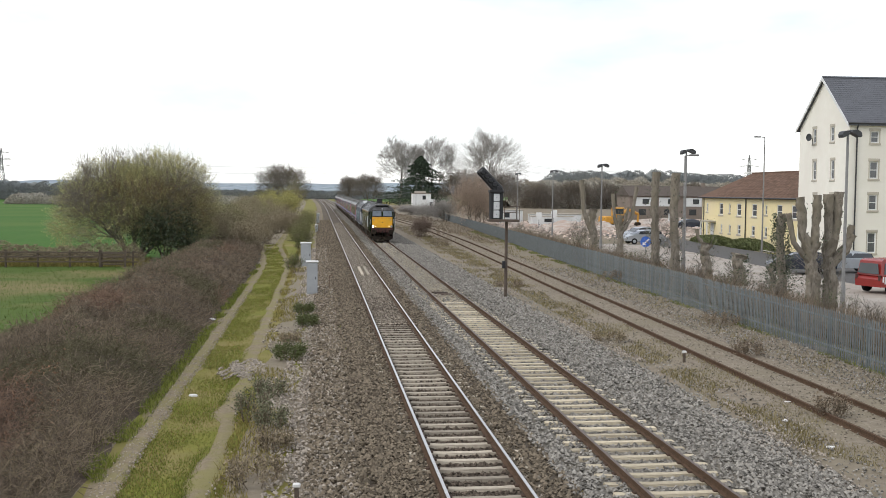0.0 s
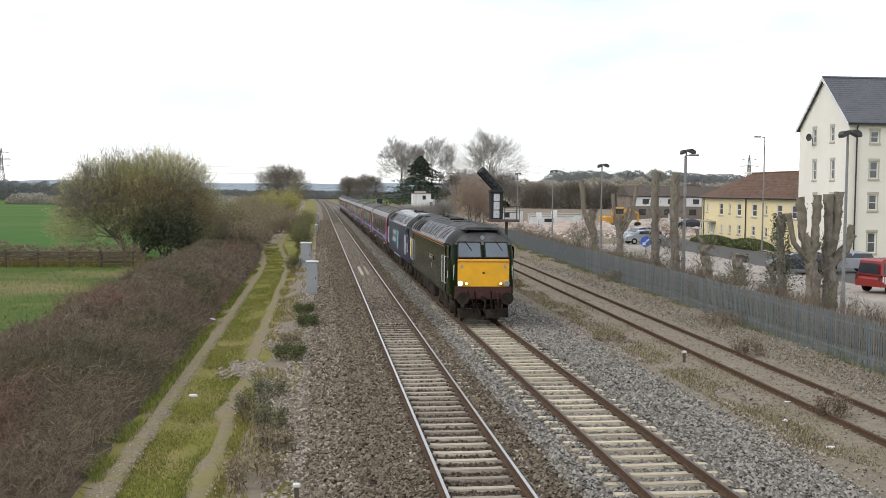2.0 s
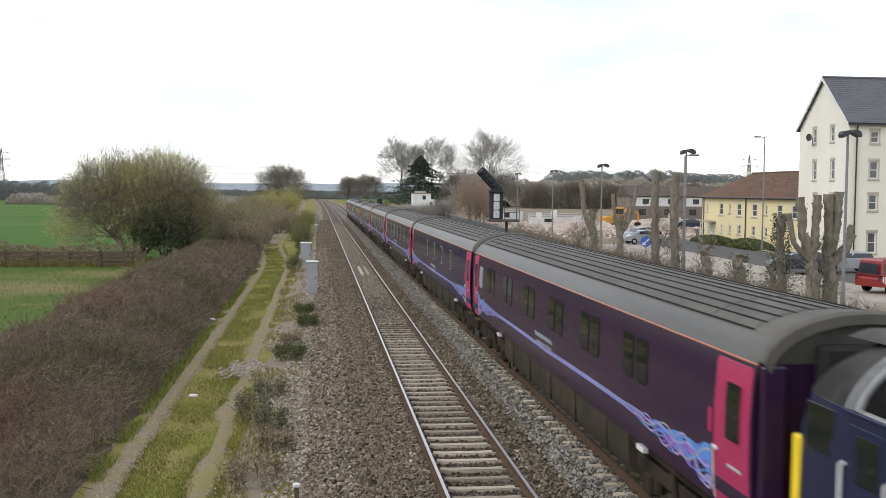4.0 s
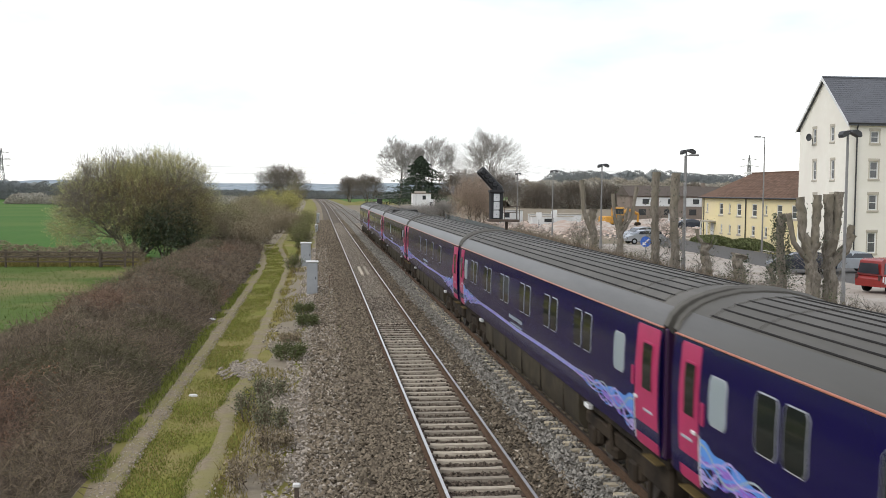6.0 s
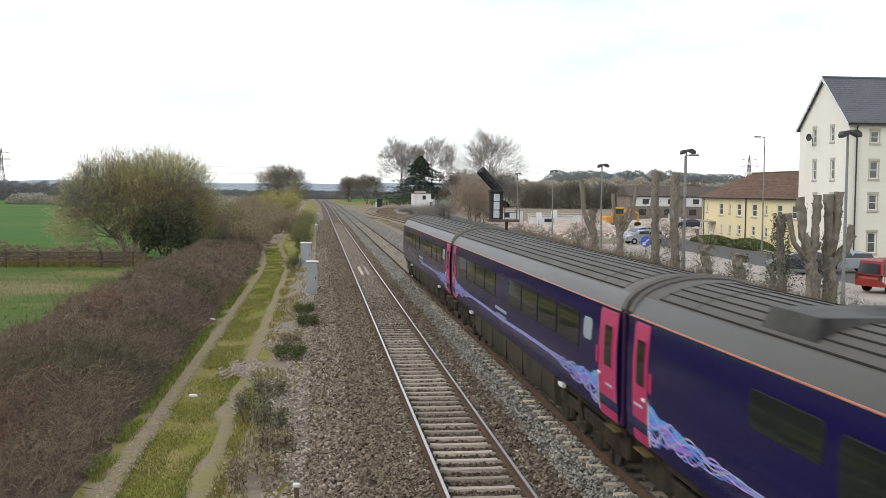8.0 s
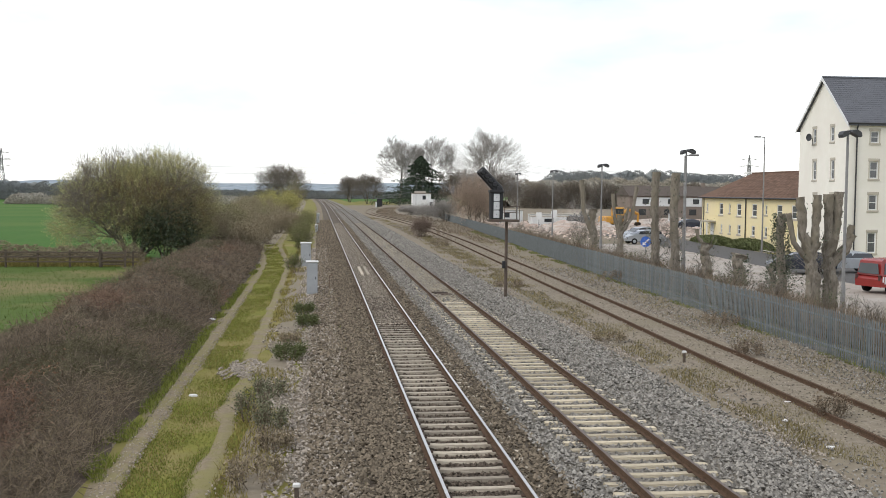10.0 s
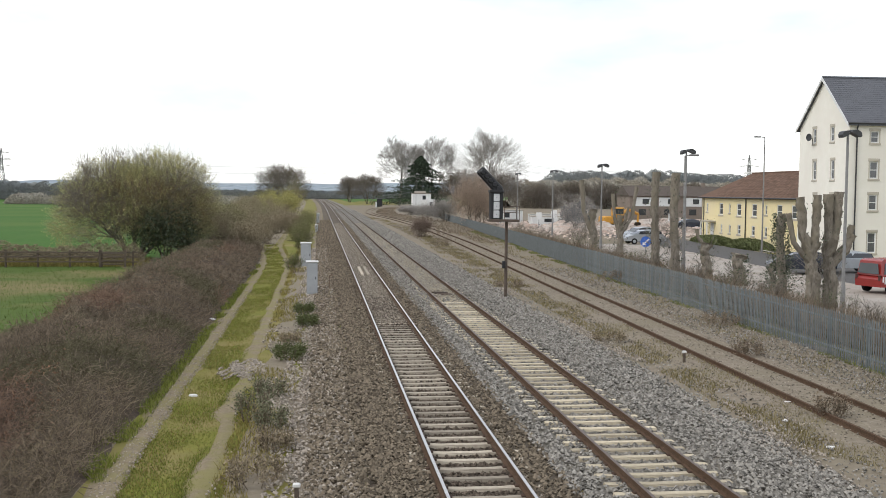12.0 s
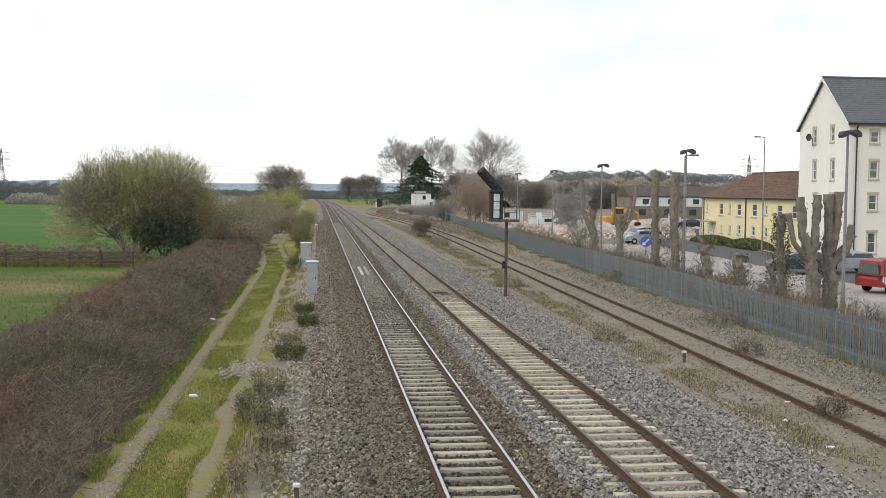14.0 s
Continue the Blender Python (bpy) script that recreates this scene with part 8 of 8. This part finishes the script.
# ---- dust over the building site ----
def dust_material():
    """Thin pale dust: scatters light both ways and lets most of it pass."""
    m = bpy.data.materials.new("dust_haze")
    m.use_nodes = True
    n, l = m.node_tree.nodes, m.node_tree.links
    n.clear()
    out, clear, both = n.new("ShaderNodeOutputMaterial"), n.new("ShaderNodeBsdfTransparent"), n.new("ShaderNodeMixShader")
    front, back, mix = n.new("ShaderNodeBsdfDiffuse"), n.new("ShaderNodeBsdfTranslucent"), n.new("ShaderNodeMixShader")
    for b in (front, back):
        b.inputs["Color"].default_value = (0.93, 0.88, 0.82, 1)
    tc, nz, mr = n.new("ShaderNodeTexCoord"), n.new("ShaderNodeTexNoise"), n.new("ShaderNodeMapRange")
    nz.inputs["Scale"].default_value, nz.inputs["Detail"].default_value = 0.6, 4
    mr.inputs[1].default_value, mr.inputs[2].default_value, mr.inputs[4].default_value = 0.2, 0.80, 0.075
    l.new(tc.outputs["Object"], nz.inputs["Vector"])
    l.new(nz.outputs["Fac"], mr.inputs[0])
    l.new(front.outputs[0], both.inputs[1])
    l.new(back.outputs[0], both.inputs[2])
    l.new(mr.outputs[0], mix.inputs[0])
    l.new(clear.outputs[0], mix.inputs[1])
    l.new(both.outputs[0], mix.inputs[2])
    l.new(mix.outputs[0], out.inputs["Surface"])
    return m


M_DUST = dust_material()
# x, y, z, drift west, rise, moment it lifts
PUFFS = [(37.0, 141.0, -2.6, 0.30, 0.60, 3.0), (34.5, 139.0, -2.8, 0.26, 0.52, 4.5), (36.0, 145.0, -3.0, 0.36, 0.72, 5.0), (33.5, 134.0, -3.0, 0.26, 0.50, 6.0), (38.0, 143.0, -3.2, 0.36, 0.75, 6.0), (35.0, 136.5, -3.4, 0.40, 0.66, 7.5)]
DUST = []
for i in range(6):
    rng = np.random.default_rng(70 + i)
    grains = np.clip(rng.normal(size=(230, 3)), -2.0, 2.0) * np.array([1.8 + 0.2 * i, 1.0, 1.15 + 0.1 * i])
    puff = leaves("dust_cloud", grains, 0.75, M_DUST, 40 + i)
    puff.matrix_basis = pose(*PUFFS[i][:3])
    DUST.append(tagged(puff, "pale thin dust cloud drifting over the building site", "dust cloud", "dust clouds"))


# ---- what moves ----
def motions():
    """The train runs through at about 33 m/s; dust drifts over the building site."""
    rows = [(0.0, 105.6), (0.5, 89.5), (1.0, 73.4), (1.5, 57.0), (2.0, 40.0), (2.5, 23.5), (3.0, 6.8), (5.5, -75.6), (6.0, -92.1), (6.5, -109.4), (7.0, -125.6), (7.5, -142.0), (8.0, -158.9)]
    rows += [(t, -158.9 - 33.3 * (t - 8.0)) for t in range(9, 15)]
    for offset, vehicle in TRAIN:
        walk(vehicle, [(t, pose(TRACK2, y + offset, 0.0)) for t, y in rows])
    for i, puff in enumerate(DUST):
        a = PUFFS[i]
        walk(puff, [(t, pose(a[0] - a[3] * max(0.0, t - a[5]) - 0.1 * t, a[1], a[2] + a[4] * max(0.0, t - a[5]), 0, 0, 6 * t)) for t in (0, 2, 4, 6, 8, 10, 12, 14)])


motions()
